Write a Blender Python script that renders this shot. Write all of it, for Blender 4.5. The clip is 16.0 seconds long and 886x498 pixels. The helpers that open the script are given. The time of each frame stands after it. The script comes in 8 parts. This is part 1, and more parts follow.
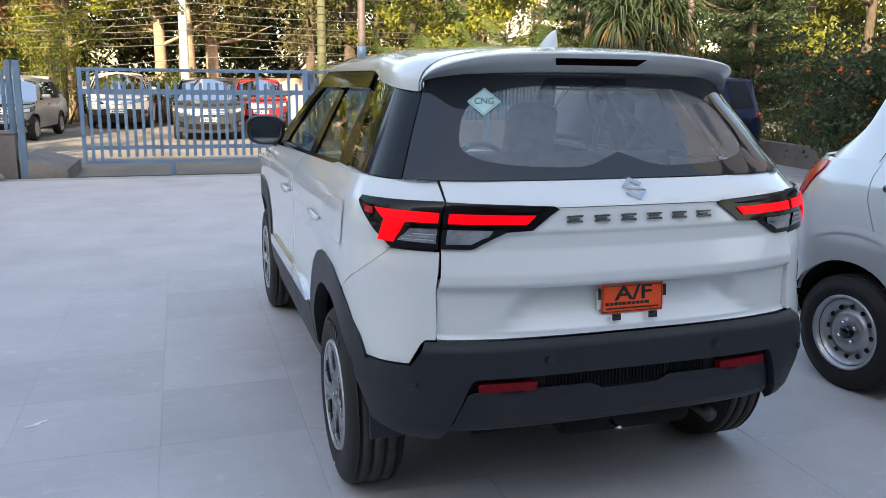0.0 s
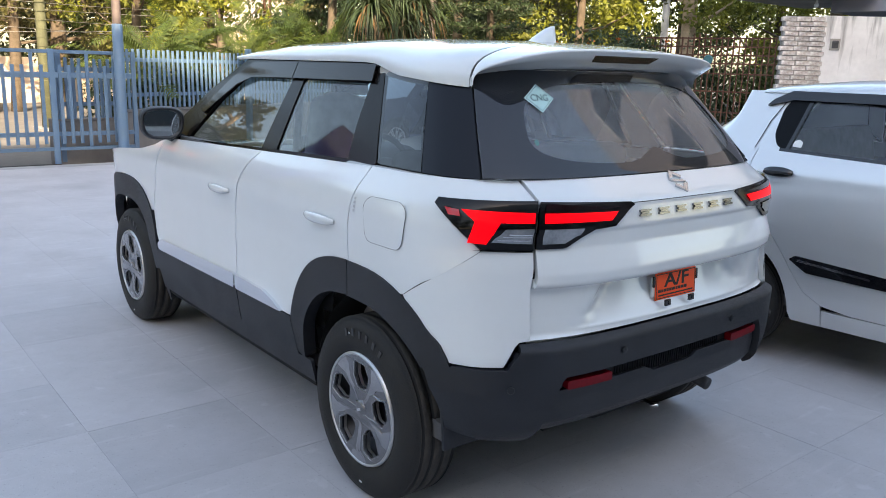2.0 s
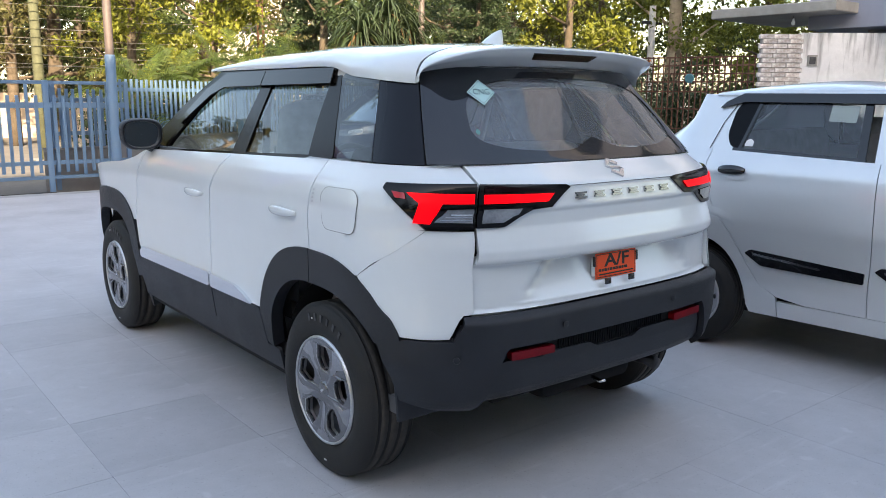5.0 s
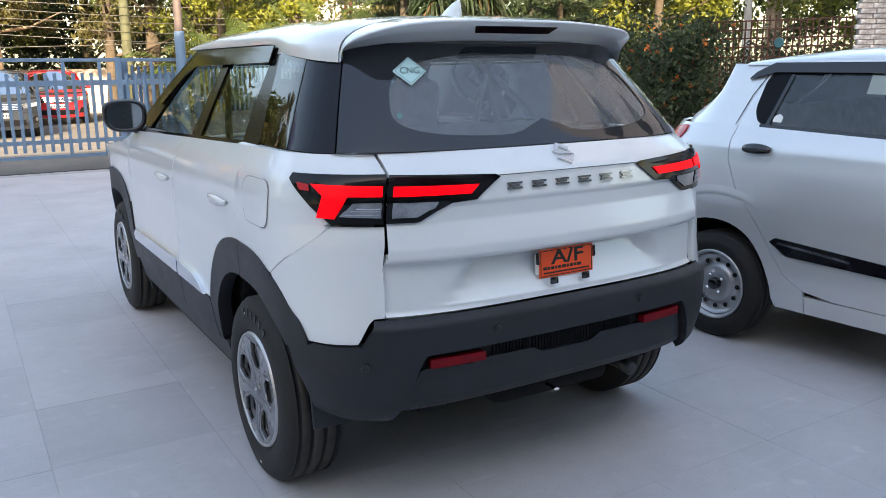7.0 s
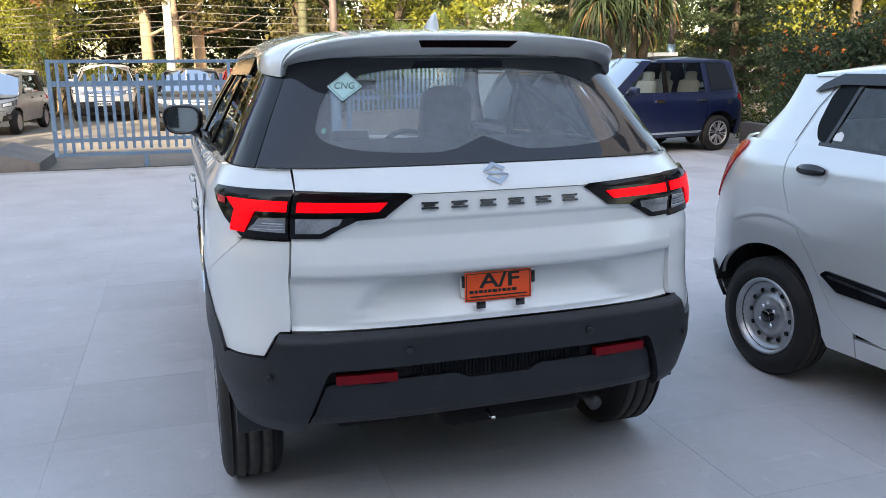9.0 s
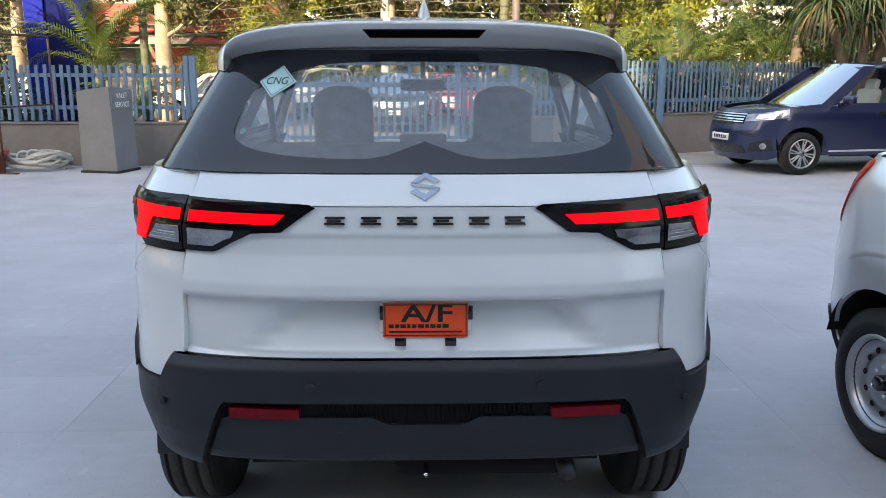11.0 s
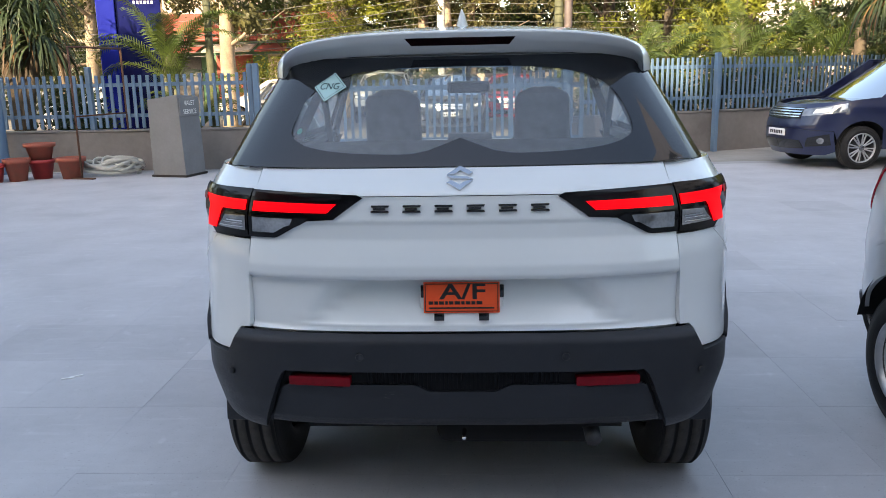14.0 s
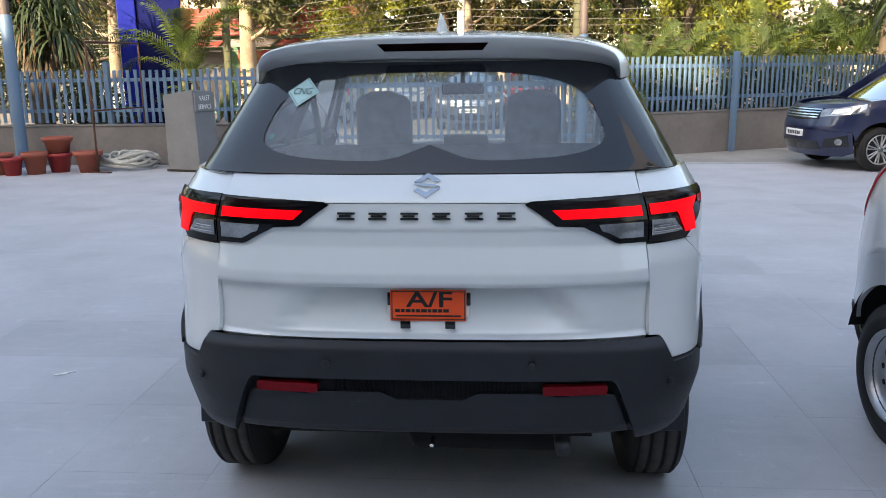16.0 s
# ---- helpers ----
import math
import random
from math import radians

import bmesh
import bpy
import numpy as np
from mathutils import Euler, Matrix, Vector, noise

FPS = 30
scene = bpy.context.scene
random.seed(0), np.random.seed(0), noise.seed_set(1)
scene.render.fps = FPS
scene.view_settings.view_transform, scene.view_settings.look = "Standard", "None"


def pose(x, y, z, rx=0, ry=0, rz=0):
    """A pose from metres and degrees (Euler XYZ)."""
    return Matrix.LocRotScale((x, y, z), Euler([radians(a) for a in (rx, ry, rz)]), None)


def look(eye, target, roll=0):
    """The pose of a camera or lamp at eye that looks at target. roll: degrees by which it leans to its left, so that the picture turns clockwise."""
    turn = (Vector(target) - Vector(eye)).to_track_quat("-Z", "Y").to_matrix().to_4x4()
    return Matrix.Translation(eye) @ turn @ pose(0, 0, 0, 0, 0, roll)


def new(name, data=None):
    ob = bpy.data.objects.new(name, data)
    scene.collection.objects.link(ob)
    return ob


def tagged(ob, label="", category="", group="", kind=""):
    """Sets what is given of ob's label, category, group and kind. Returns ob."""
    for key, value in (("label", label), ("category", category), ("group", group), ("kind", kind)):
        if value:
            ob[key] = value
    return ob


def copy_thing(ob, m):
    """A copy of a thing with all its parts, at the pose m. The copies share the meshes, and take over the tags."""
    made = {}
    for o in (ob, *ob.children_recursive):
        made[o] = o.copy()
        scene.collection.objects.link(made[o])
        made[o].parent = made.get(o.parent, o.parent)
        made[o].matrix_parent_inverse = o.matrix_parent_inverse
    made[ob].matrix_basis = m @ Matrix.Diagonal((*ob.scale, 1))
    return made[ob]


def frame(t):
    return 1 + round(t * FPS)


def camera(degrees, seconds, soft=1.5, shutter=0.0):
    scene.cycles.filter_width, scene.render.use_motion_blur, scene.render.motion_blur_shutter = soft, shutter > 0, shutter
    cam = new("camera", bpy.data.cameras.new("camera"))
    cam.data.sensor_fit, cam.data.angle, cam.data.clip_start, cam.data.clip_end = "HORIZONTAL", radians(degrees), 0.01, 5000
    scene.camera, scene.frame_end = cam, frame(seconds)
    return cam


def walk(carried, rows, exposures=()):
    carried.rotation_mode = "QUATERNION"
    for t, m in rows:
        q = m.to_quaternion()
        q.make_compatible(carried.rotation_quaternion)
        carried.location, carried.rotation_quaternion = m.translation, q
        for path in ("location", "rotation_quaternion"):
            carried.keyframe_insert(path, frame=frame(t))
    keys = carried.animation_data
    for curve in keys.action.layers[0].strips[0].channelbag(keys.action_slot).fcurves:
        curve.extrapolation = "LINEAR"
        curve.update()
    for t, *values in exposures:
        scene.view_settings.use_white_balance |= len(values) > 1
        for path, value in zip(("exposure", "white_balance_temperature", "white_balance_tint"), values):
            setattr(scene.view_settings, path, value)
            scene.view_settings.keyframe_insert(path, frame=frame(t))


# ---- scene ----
cam = camera(57.6, 16.0, soft=0.8)
PATH = [
    (0, (-1.36, -2.237, 1.519), (-0.757, -0.376, 1.104), 0.7),
    (0.5, (-1.643, -2.036, 1.511), (-0.831, -0.263, 1.07), 0.8),
    (1, (-1.923, -1.872, 1.541), (-0.929, -0.197, 1.084), 1.1),
    (1.5, (-2.102, -1.661, 1.514), (-0.972, -0.075, 1.056), 1.4),
    (2, (-2.31, -1.632, 1.538), (-1.093, -0.108, 1.096), 1.7),
    (2.5, (-2.519, -1.707, 1.526), (-1.254, -0.217, 1.105), 1.8),
    (3, (-2.573, -1.868, 1.528), (-1.289, -0.388, 1.126), 1.5),
    (3.2, (-2.58, -1.942, 1.533), (-1.291, -0.464, 1.141), 1.3),
    (5.3, (-2.225, -1.906, 1.424), (-1.022, -0.353, 1.046), 0.1),
    (5.5, (-2.166, -1.922, 1.429), (-0.981, -0.359, 1.04), -0.1),
    (6, (-2.048, -2.017, 1.437), (-0.91, -0.424, 1.028), 0.1),
    (6.5, (-1.922, -2.045, 1.448), (-0.842, -0.417, 1.02), -0.1),
    (7, (-1.685, -2.029, 1.462), (-0.675, -0.361, 1.018), -0.5),
    (7.5, (-1.498, -2.106, 1.467), (-0.568, -0.391, 1.028), -0.8),
    (8, (-1.356, -2.253, 1.512), (-0.518, -0.49, 1.078), -0.9),
    (8.5, (-1.174, -2.299, 1.5), (-0.448, -0.487, 1.064), -0.6),
    (9, (-0.909, -2.319, 1.511), (-0.319, -0.46, 1.065), -0.3),
    (9.2, (-0.81, -2.336, 1.505), (-0.278, -0.461, 1.058), -0.1),
    (11.3, (0.05, -2.057, 1.475), (0.052, -0.103, 1.047), -0.0),
    (11.5, (0.065, -2.1, 1.495), (0.041, -0.146, 1.07), -0.1),
    (12, (0.034, -2.259, 1.515), (-0.039, -0.306, 1.092), -0.5),
    (12.5, (0.077, -2.42, 1.513), (-0.026, -0.467, 1.091), -0.9),
    (13, (0.123, -2.529, 1.504), (0.013, -0.577, 1.082), -1.1),
    (13.5, (0.118, -2.49, 1.484), (0.012, -0.538, 1.061), -1.3),
    (14, (0.06, -2.329, 1.481), (-0.035, -0.378, 1.055), -1.2),
    (14.5, (0.052, -2.207, 1.484), (-0.034, -0.255, 1.057), -1.0),
    (15, (0.115, -2.177, 1.494), (0.022, -0.226, 1.063), -0.8),
    (15.5, (0.166, -2.224, 1.499), (0.048, -0.275, 1.068), -0.6),
    (16, (0.221, -2.301, 1.512), (0.071, -0.355, 1.075), -0.8),
]
walk(cam, [(t, look(eye, target, roll)) for t, eye, target, roll in PATH], exposures=[(0.0, 2.15, 7500, 12.5), (1.5, 2.20, 7500, 12.5), (3.0, 2.25, 7500, 12.5), (6.0, 2.25, 7500, 12.5), (9.0, 2.30, 7500, 12.5), (11.5, 2.12, 7500, 12.5), (16.0, 2.10, 7500, 12.5)])


# ---- light ----
SUN_AZ, SUN_EL = 205.0, 27.0   # compass bearing from +y clockwise, height in degrees
world = bpy.data.worlds.new("sky")
scene.world = world
world.use_nodes = True
wn = world.node_tree
sky = wn.nodes.new("ShaderNodeTexSky")
sky.sky_type, sky.sun_disc = "NISHITA", False
sky.sun_elevation, sky.sun_rotation = radians(SUN_EL), radians(SUN_AZ)
sky.dust_density, sky.air_density = 2.0, 1.2
wn.links.new(sky.outputs[0], wn.nodes["Background"].inputs[0])
wn.nodes["Background"].inputs[1].default_value = 0.13
sun_data = bpy.data.lights.new("sun", "SUN")
sun_data.energy, sun_data.angle, sun_data.color = 3.6, radians(0.6), (1.0, 0.86, 0.66)
sun = new("sun", sun_data)
sa, se = radians(SUN_AZ), radians(SUN_EL)
sun.matrix_world = look((60 * math.sin(sa) * math.cos(se), 60 * math.cos(sa) * math.cos(se), 60 * math.sin(se)), (0, 0, 0))


# ---- materials ----
def mat(name, col, rough=0.5, metal=0.0, var=0.0, scale=8.0, bump=0.0, bscale=60.0, coat=0.0, col2=None, rvar=0.0, emit=0.0, spec=None, isle=0.0, obj=0.0, world_co=False):
    """A principled material with colour variation at two scales, optional bump and per-island or per-object tint."""
    m = bpy.data.materials.new(name)
    m.use_nodes = True
    nt = m.node_tree
    L, N = nt.links.new, nt.nodes.new
    b = nt.nodes["Principled BSDF"]
    b.inputs["Roughness"].default_value, b.inputs["Metallic"].default_value = rough, metal
    b.inputs["Coat Weight"].default_value = coat
    b.inputs["Coat Roughness"].default_value = 0.03
    if spec is not None:
        b.inputs["Specular IOR Level"].default_value = spec
    geo = N("ShaderNodeNewGeometry")
    co = N("ShaderNodeTexCoord")
    place = geo.outputs["Position"] if world_co else co.outputs["Object"]
    base = N("ShaderNodeRGB")
    base.outputs[0].default_value = (*col, 1)
    out = base.outputs[0]
    if var or col2:
        big, fine = N("ShaderNodeTexNoise"), N("ShaderNodeTexNoise")
        big.inputs["Scale"].default_value, fine.inputs["Scale"].default_value = scale, scale * 9
        big.inputs["Detail"].default_value, fine.inputs["Detail"].default_value = 5, 3
        L(place, big.inputs["Vector"]), L(place, fine.inputs["Vector"])
        add = N("ShaderNodeMath")
        add.operation = "MULTIPLY_ADD"
        L(fine.outputs[0], add.inputs[0])
        add.inputs[1].default_value = 0.35
        L(big.outputs[0], add.inputs[2])
        ramp = N("ShaderNodeMapRange")
        ramp.inputs["From Min"].default_value, ramp.inputs["From Max"].default_value = 0.45, 0.9
        L(add.outputs[0], ramp.inputs["Value"])
        mix = N("ShaderNodeMix")
        mix.data_type = "RGBA"
        c2 = col2 or tuple(c * (1 - var) for c in col)
        mix.inputs[6].default_value, mix.inputs[7].default_value = (*col, 1), (*c2, 1)
        L(ramp.outputs[0], mix.inputs[0])
        out = mix.outputs[2]
        if rvar:
            rm = N("ShaderNodeMapRange")
            rm.inputs["To Min"].default_value, rm.inputs["To Max"].default_value = rough - rvar, rough + rvar
            L(big.outputs[0], rm.inputs["Value"]), L(rm.outputs[0], b.inputs["Roughness"])
    if isle or obj:
        info = N("ShaderNodeObjectInfo")
        rnd = geo.outputs["Random Per Island"] if isle else info.outputs["Random"]
        amt = isle or obj
        mr = N("ShaderNodeMapRange")
        mr.inputs["To Min"].default_value, mr.inputs["To Max"].default_value = 1 - amt, 1 + amt
        L(rnd, mr.inputs["Value"])
        mul = N("ShaderNodeMix")
        mul.data_type, mul.blend_type = "RGBA", "MULTIPLY"
        mul.inputs[0].default_value = 1
        L(out, mul.inputs[6]), L(mr.outputs[0], mul.inputs[7])
        out = mul.outputs[2]
    L(out, b.inputs["Base Color"])
    if emit:
        L(out, b.inputs["Emission Color"])
        b.inputs["Emission Strength"].default_value = emit
    if bump:
        n = N("ShaderNodeTexNoise")
        n.inputs["Scale"].default_value, n.inputs["Detail"].default_value = bscale, 4
        L(place, n.inputs["Vector"])
        bp = N("ShaderNodeBump")
        bp.inputs["Strength"].default_value, bp.inputs["Distance"].default_value = bump, 0.01
        L(n.outputs[0], bp.inputs["Height"]), L(bp.outputs[0], b.inputs["Normal"])
    return m


def glass_mat(name, tint, gloss=1.45, rough=0.0, veil=0.0):
    """Thin tinted glass: see-through tint with a Fresnel mirror over it."""
    m = bpy.data.materials.new(name)
    m.use_nodes = True
    nt = m.node_tree
    nt.nodes.remove(nt.nodes["Principled BSDF"])
    t, g, f, mx = [nt.nodes.new("ShaderNode" + k) for k in ("BsdfTransparent", "BsdfGlossy", "Fresnel", "MixShader")]
    t.inputs[0].default_value = (*tint, 1)
    g.inputs["Roughness"].default_value, f.inputs[0].default_value = rough, gloss
    nt.links.new(f.outputs[0], mx.inputs[0]), nt.links.new(t.outputs[0], mx.inputs[1]), nt.links.new(g.outputs[0], mx.inputs[2])
    top = mx.outputs[0]
    if veil:  # pale diffuse film stands in for a milky reflection, a little uneven
        d, m2, no, mr, co = [nt.nodes.new("ShaderNode" + k) for k in ("BsdfDiffuse", "MixShader", "TexNoise", "MapRange", "TexCoord")]
        d.inputs[0].default_value = (0.50, 0.55, 0.61, 1)
        no.inputs["Scale"].default_value = 5
        mr.inputs["To Min"].default_value, mr.inputs["To Max"].default_value = veil * 0.6, veil * 1.4
        nt.links.new(co.outputs["Object"], no.inputs["Vector"]), nt.links.new(no.outputs[0], mr.inputs["Value"])
        nt.links.new(mr.outputs[0], m2.inputs[0]), nt.links.new(top, m2.inputs[1]), nt.links.new(d.outputs[0], m2.inputs[2])
        top = m2.outputs[0]
    nt.links.new(top, nt.nodes["Material Output"].inputs[0])
    return m


WHITE = mat("pearl_white_paint", (0.72, 0.745, 0.75), 0.25, 0, var=0.03, scale=3, coat=1.0)
SILVER = mat("silver_metallic_paint", (0.70, 0.715, 0.725), 0.30, 0.5, var=0.03, scale=4, coat=0.8)
NAVY = mat("navy_blue_paint", (0.008, 0.015, 0.060), 0.3, 0.2, var=0.1, scale=4, coat=1.0)
PLASTIC = mat("textured_black_plastic", (0.019, 0.021, 0.027), 0.44, spec=0.40, var=0.3, scale=6, bump=0.22, bscale=700, rvar=0.08)
LAMPBLACK = mat("black_lamp_glass", (0.004, 0.004, 0.005), 0.12, spec=0.3)
BLACK = mat("gloss_black_trim", (0.006, 0.006, 0.008), 0.12, coat=0.5)
BORDER = mat("black_pane_edge", (0.013, 0.015, 0.020), 0.05, spec=0.62)
DARKCHROME = mat("dark_chrome", (0.20, 0.205, 0.22), 0.15, 1.0)
EMBLEM = mat("satin_chrome", (0.55, 0.56, 0.58), 0.2, 1.0)
QBORDER = mat("quarter_pane_edge", (0.010, 0.011, 0.015), 0.10, spec=0.22)
FRIT = mat("black_glass_border", (0.006, 0.007, 0.009), 0.4, spec=0.1)
SATIN = mat("satin_black_pillar", (0.012, 0.010, 0.009), 0.16, spec=0.14, var=0.3, scale=9)
# near-black: puts the shade of gaps, holes and hollows into the colour
VOID = mat("cavity_shade", (0.006, 0.006, 0.007), 0.9)
RUBBER = mat("tyre_rubber", (0.011, 0.011, 0.012), 0.62, var=0.4, scale=14, bump=0.2, bscale=200, col2=(0.017, 0.016, 0.015), spec=0.35)
TREAD = mat("dusty_tread", (0.060, 0.053, 0.047), 0.85, var=0.4, scale=30, bump=0.3, bscale=160)
CHROME = mat("chrome", (0.82, 0.83, 0.85), 0.12, 1.0)
ALLOY = mat("grey_wheel_cover", (0.20, 0.20, 0.212), 0.26, 0.75, var=0.2, scale=10, coat=0.6)
BLADE = mat("polished_wheel_blade", (0.44, 0.44, 0.46), 0.18, 0.9, var=0.15, scale=14)
MACHINED = mat("bright_wheel_edge", (0.58, 0.58, 0.59), 0.28, 0.8, var=0.2, scale=12)
STEEL = mat("painted_steel_wheel", (0.52, 0.53, 0.55), 0.38, 0.75, var=0.2, scale=15, bump=0.05)
DULL = mat("dull_metal", (0.09, 0.09, 0.095), 0.5, 0.7, var=0.4, scale=20)
RED_LIT = mat("lit_red_lamp", (0.82, 0.0015, 0.006), 0.4, emit=0.30, spec=0.15)
RED_DIM = mat("red_reflector", (0.20, 0.002, 0.008), 0.35, spec=0.2, var=0.3, scale=60)
RED_LENS = mat("red_lamp_lens", (0.62, 0.008, 0.022), 0.15, coat=0.4, var=0.25, scale=30)
CLEAR = mat("clear_lamp_lens", (0.42, 0.43, 0.45), 0.10, 0.6, var=0.6, scale=14, coat=1.0)
STOP = mat("dark_stop_lamp", (0.012, 0.002, 0.003), 0.2, spec=0.3)
WINDOW = glass_mat("window_glass", (0.80, 0.85, 0.83), 1.85)
PANE = glass_mat("car_window_glass", (0.78, 0.83, 0.82), 1.5)
# a pale film puts the rear pane's milky reflection into its colour
TINT = glass_mat("tinted_rear_glass", (0.82, 0.87, 0.88), 1.95, veil=0.15)
SIDEPANE = glass_mat("side_window_glass", (0.62, 0.70, 0.68), 1.75)
QUARTER = glass_mat("dark_quarter_glass", (0.30, 0.34, 0.36), 1.7)
SMOKE = mat("smoked_visor", (0.014, 0.010, 0.008), 0.07, var=0.3, scale=8, spec=0.32)
SEAT = mat("dark_seat_fabric", (0.30, 0.30, 0.31), 0.85, var=0.3, scale=20, bump=0.3, bscale=300)
BEIGE = mat("light_interior_trim", (0.58, 0.55, 0.5), 0.7, var=0.1, scale=9)
DASH = mat("dashboard_plastic", (0.12, 0.12, 0.125), 0.6, var=0.2, scale=9)
MIRROR = mat("mirror_glass", (0.75, 0.78, 0.8), 0.02, 1.0)
ORANGE = mat("orange_plate_film", (1.0, 0.10, 0.018), 0.6, var=0.06, scale=12)
INK = mat("black_ink", (0.012, 0.008, 0.008), 0.5)
PALE = mat("pale_sticker", (0.50, 0.76, 0.76), 0.5, var=0.05, scale=20)
TEAL = mat("dark_teal_ink", (0.01, 0.07, 0.08), 0.5)
PAPER = mat("white_sticker", (0.8, 0.8, 0.78), 0.6, var=0.05, scale=20)


# ---- mesh helpers ----
def finish(bm, name, material, parent=None, label="", smooth=0.6, kind=""):
    for f in bm.faces:
        f.smooth = smooth > 0
    if smooth > 0:
        for e in bm.edges:
            if len(e.link_faces) == 2 and e.calc_face_angle(0) > smooth:
                e.smooth = False
    me = bpy.data.meshes.new(name)
    bm.to_mesh(me)
    bm.free()
    me.materials.append(material)
    ob = new(name, me)
    if parent is not None:
        ob.parent = parent
    return tagged(ob, label=label, kind=kind)


def part(name, bm, material, parent, label="", smooth=0.6):
    return finish(bm, name, material, parent, label, smooth)


def thing(name, label, category, group="", m=None, kind=""):
    ob = new(name)
    ob.empty_display_size = 0.2
    if m is not None:
        ob.matrix_world = m
    return tagged(ob, label=label, category=category, group=group, kind=kind)


def box_bm(x0, x1, y0, y1, z0, z1, bevel=0.0, seg=2, m=None, bm=None):
    b2 = bmesh.new()
    bmesh.ops.create_cube(b2, size=1)
    for v in b2.verts:
        v.co = Vector(((x0 + x1) / 2 + v.co.x * (x1 - x0), (y0 + y1) / 2 + v.co.y * (y1 - y0), (z0 + z1) / 2 + v.co.z * (z1 - z0)))
    if bevel:
        bmesh.ops.bevel(b2, geom=b2.edges[:], offset=bevel, segments=seg, affect="EDGES", profile=0.5)
    if m is not None:
        bmesh.ops.transform(b2, matrix=m, verts=b2.verts)
    if bm is None:
        return b2
    join(bm, b2)
    return bm


def join(bm, other):
    """Adds other to bm and frees it."""
    me = bpy.data.meshes.new("tmp")
    other.to_mesh(me)
    other.free()
    bm.from_mesh(me)
    bpy.data.meshes.remove(me)
    return bm


def lathe(profile, n=48, axis="x", bm=None, m=None):
    """Turns (radius, along) points round an axis."""
    b2 = bmesh.new()
    rings = []
    for r, h in profile:
        ring = []
        for i in range(n):
            a = 2 * math.pi * i / n
            c, s = r * math.cos(a), r * math.sin(a)
            ring.append(b2.verts.new((h, c, s) if axis == "x" else (c, s, h)))
        rings.append(ring)
    for p, q in zip(rings, rings[1:]):
        for i in range(n):
            j = (i + 1) % n
            b2.faces.new((p[i], p[j], q[j], q[i]))
    if m is not None:
        bmesh.ops.transform(b2, matrix=m, verts=b2.verts)
    if bm is None:
        return b2
    return join(bm, b2)


def tube(points, r, n=8, bm=None, taper=None, cap=True):
    """A round bar along points; taper gives the radius factor at each."""
    bm = bm or bmesh.new()
    pts = [Vector(p) for p in points]
    rings = []
    for i, p in enumerate(pts):
        d = (pts[min(i + 1, len(pts) - 1)] - pts[max(i - 1, 0)]).normalized()
        a = d.orthogonal().normalized() if i == 0 else (a - d * a.dot(d)).normalized()
        b = d.cross(a)
        rr = r * (taper[i] if taper else 1)
        rings.append([bm.verts.new(p + rr * (math.cos(2 * math.pi * k / n) * a + math.sin(2 * math.pi * k / n) * b)) for k in range(n)])
    for p, q in zip(rings, rings[1:]):
        for k in range(n):
            j = (k + 1) % n
            bm.faces.new((p[k], p[j], q[j], q[k]))
    if cap:
        bm.faces.new(rings[0][::-1]), bm.faces.new(rings[-1])
    return bm


def grid(fn, us, vs, thick=0.0, bm=None):
    """A sheet fn(u, v) -> place, closed with a back at thick behind it."""
    bm = bm or bmesh.new()
    rows = [[bm.verts.new(fn(u, v)) for u in us] for v in vs]
    fs = []
    for p, q in zip(rows, rows[1:]):
        for i in range(len(us) - 1):
            fs.append(bm.faces.new((p[i], p[i + 1], q[i + 1], q[i])))
    if thick:
        bm.normal_update()
        back = [[bm.verts.new(v.co - thick * v.normal) for v in row] for row in rows]
        for p, q in zip(back, back[1:]):
            for i in range(len(us) - 1):
                bm.faces.new((p[i + 1], p[i], q[i], q[i + 1]))
        nu, nv = len(us) - 1, len(vs) - 1
        for i in range(nu):
            bm.faces.new((rows[0][i + 1], rows[0][i], back[0][i], back[0][i + 1]))
            bm.faces.new((rows[nv][i], rows[nv][i + 1], back[nv][i + 1], back[nv][i]))
        for j in range(nv):
            bm.faces.new((rows[j][0], rows[j + 1][0], back[j + 1][0], back[j][0]))
            bm.faces.new((rows[j + 1][nu], rows[j][nu], back[j][nu], back[j + 1][nu]))
    return bm


def lin(a, b, n):
    return [a + (b - a) * i / (n - 1) for i in range(n)]


def rounded(poly, r, n=4):
    """The polygon with its corners rounded to radius about r."""
    out = []
    for i, p in enumerate(poly):
        a, b = Vector(poly[i - 1]), Vector(poly[(i + 1) % len(poly)])
        p = Vector(p)
        u, w = a - p, b - p
        d = min(r, u.length * 0.45, w.length * 0.45)
        p0, p1 = p + u.normalized() * d, p + w.normalized() * d
        for k in range(n + 1):
            t = k / n
            q = (1 - t) ** 2 * p0 + 2 * t * (1 - t) * p + t * t * p1
            out.append((q.x, q.y))
    return out


def text_bm(words, size, depth=0.002, align="CENTER", bold=0.0):
    """Built-in-font words as a bmesh in the xz plane, facing -y."""
    cu = bpy.data.curves.new("txt", "FONT")
    cu.body, cu.size, cu.align_x, cu.align_y, cu.extrude, cu.offset = words, size, align, "CENTER", depth, bold
    ob = new("txt", cu)
    dg = bpy.context.evaluated_depsgraph_get()
    dg.update()
    me = bpy.data.meshes.new_from_object(ob.evaluated_get(dg))
    bm = bmesh.new()
    bm.from_mesh(me)
    bpy.data.objects.remove(ob)
    bpy.data.curves.remove(cu)
    bpy.data.meshes.remove(me)
    bmesh.ops.rotate(bm, verts=bm.verts, matrix=Matrix.Rotation(math.pi / 2, 3, "X"))
    return bm


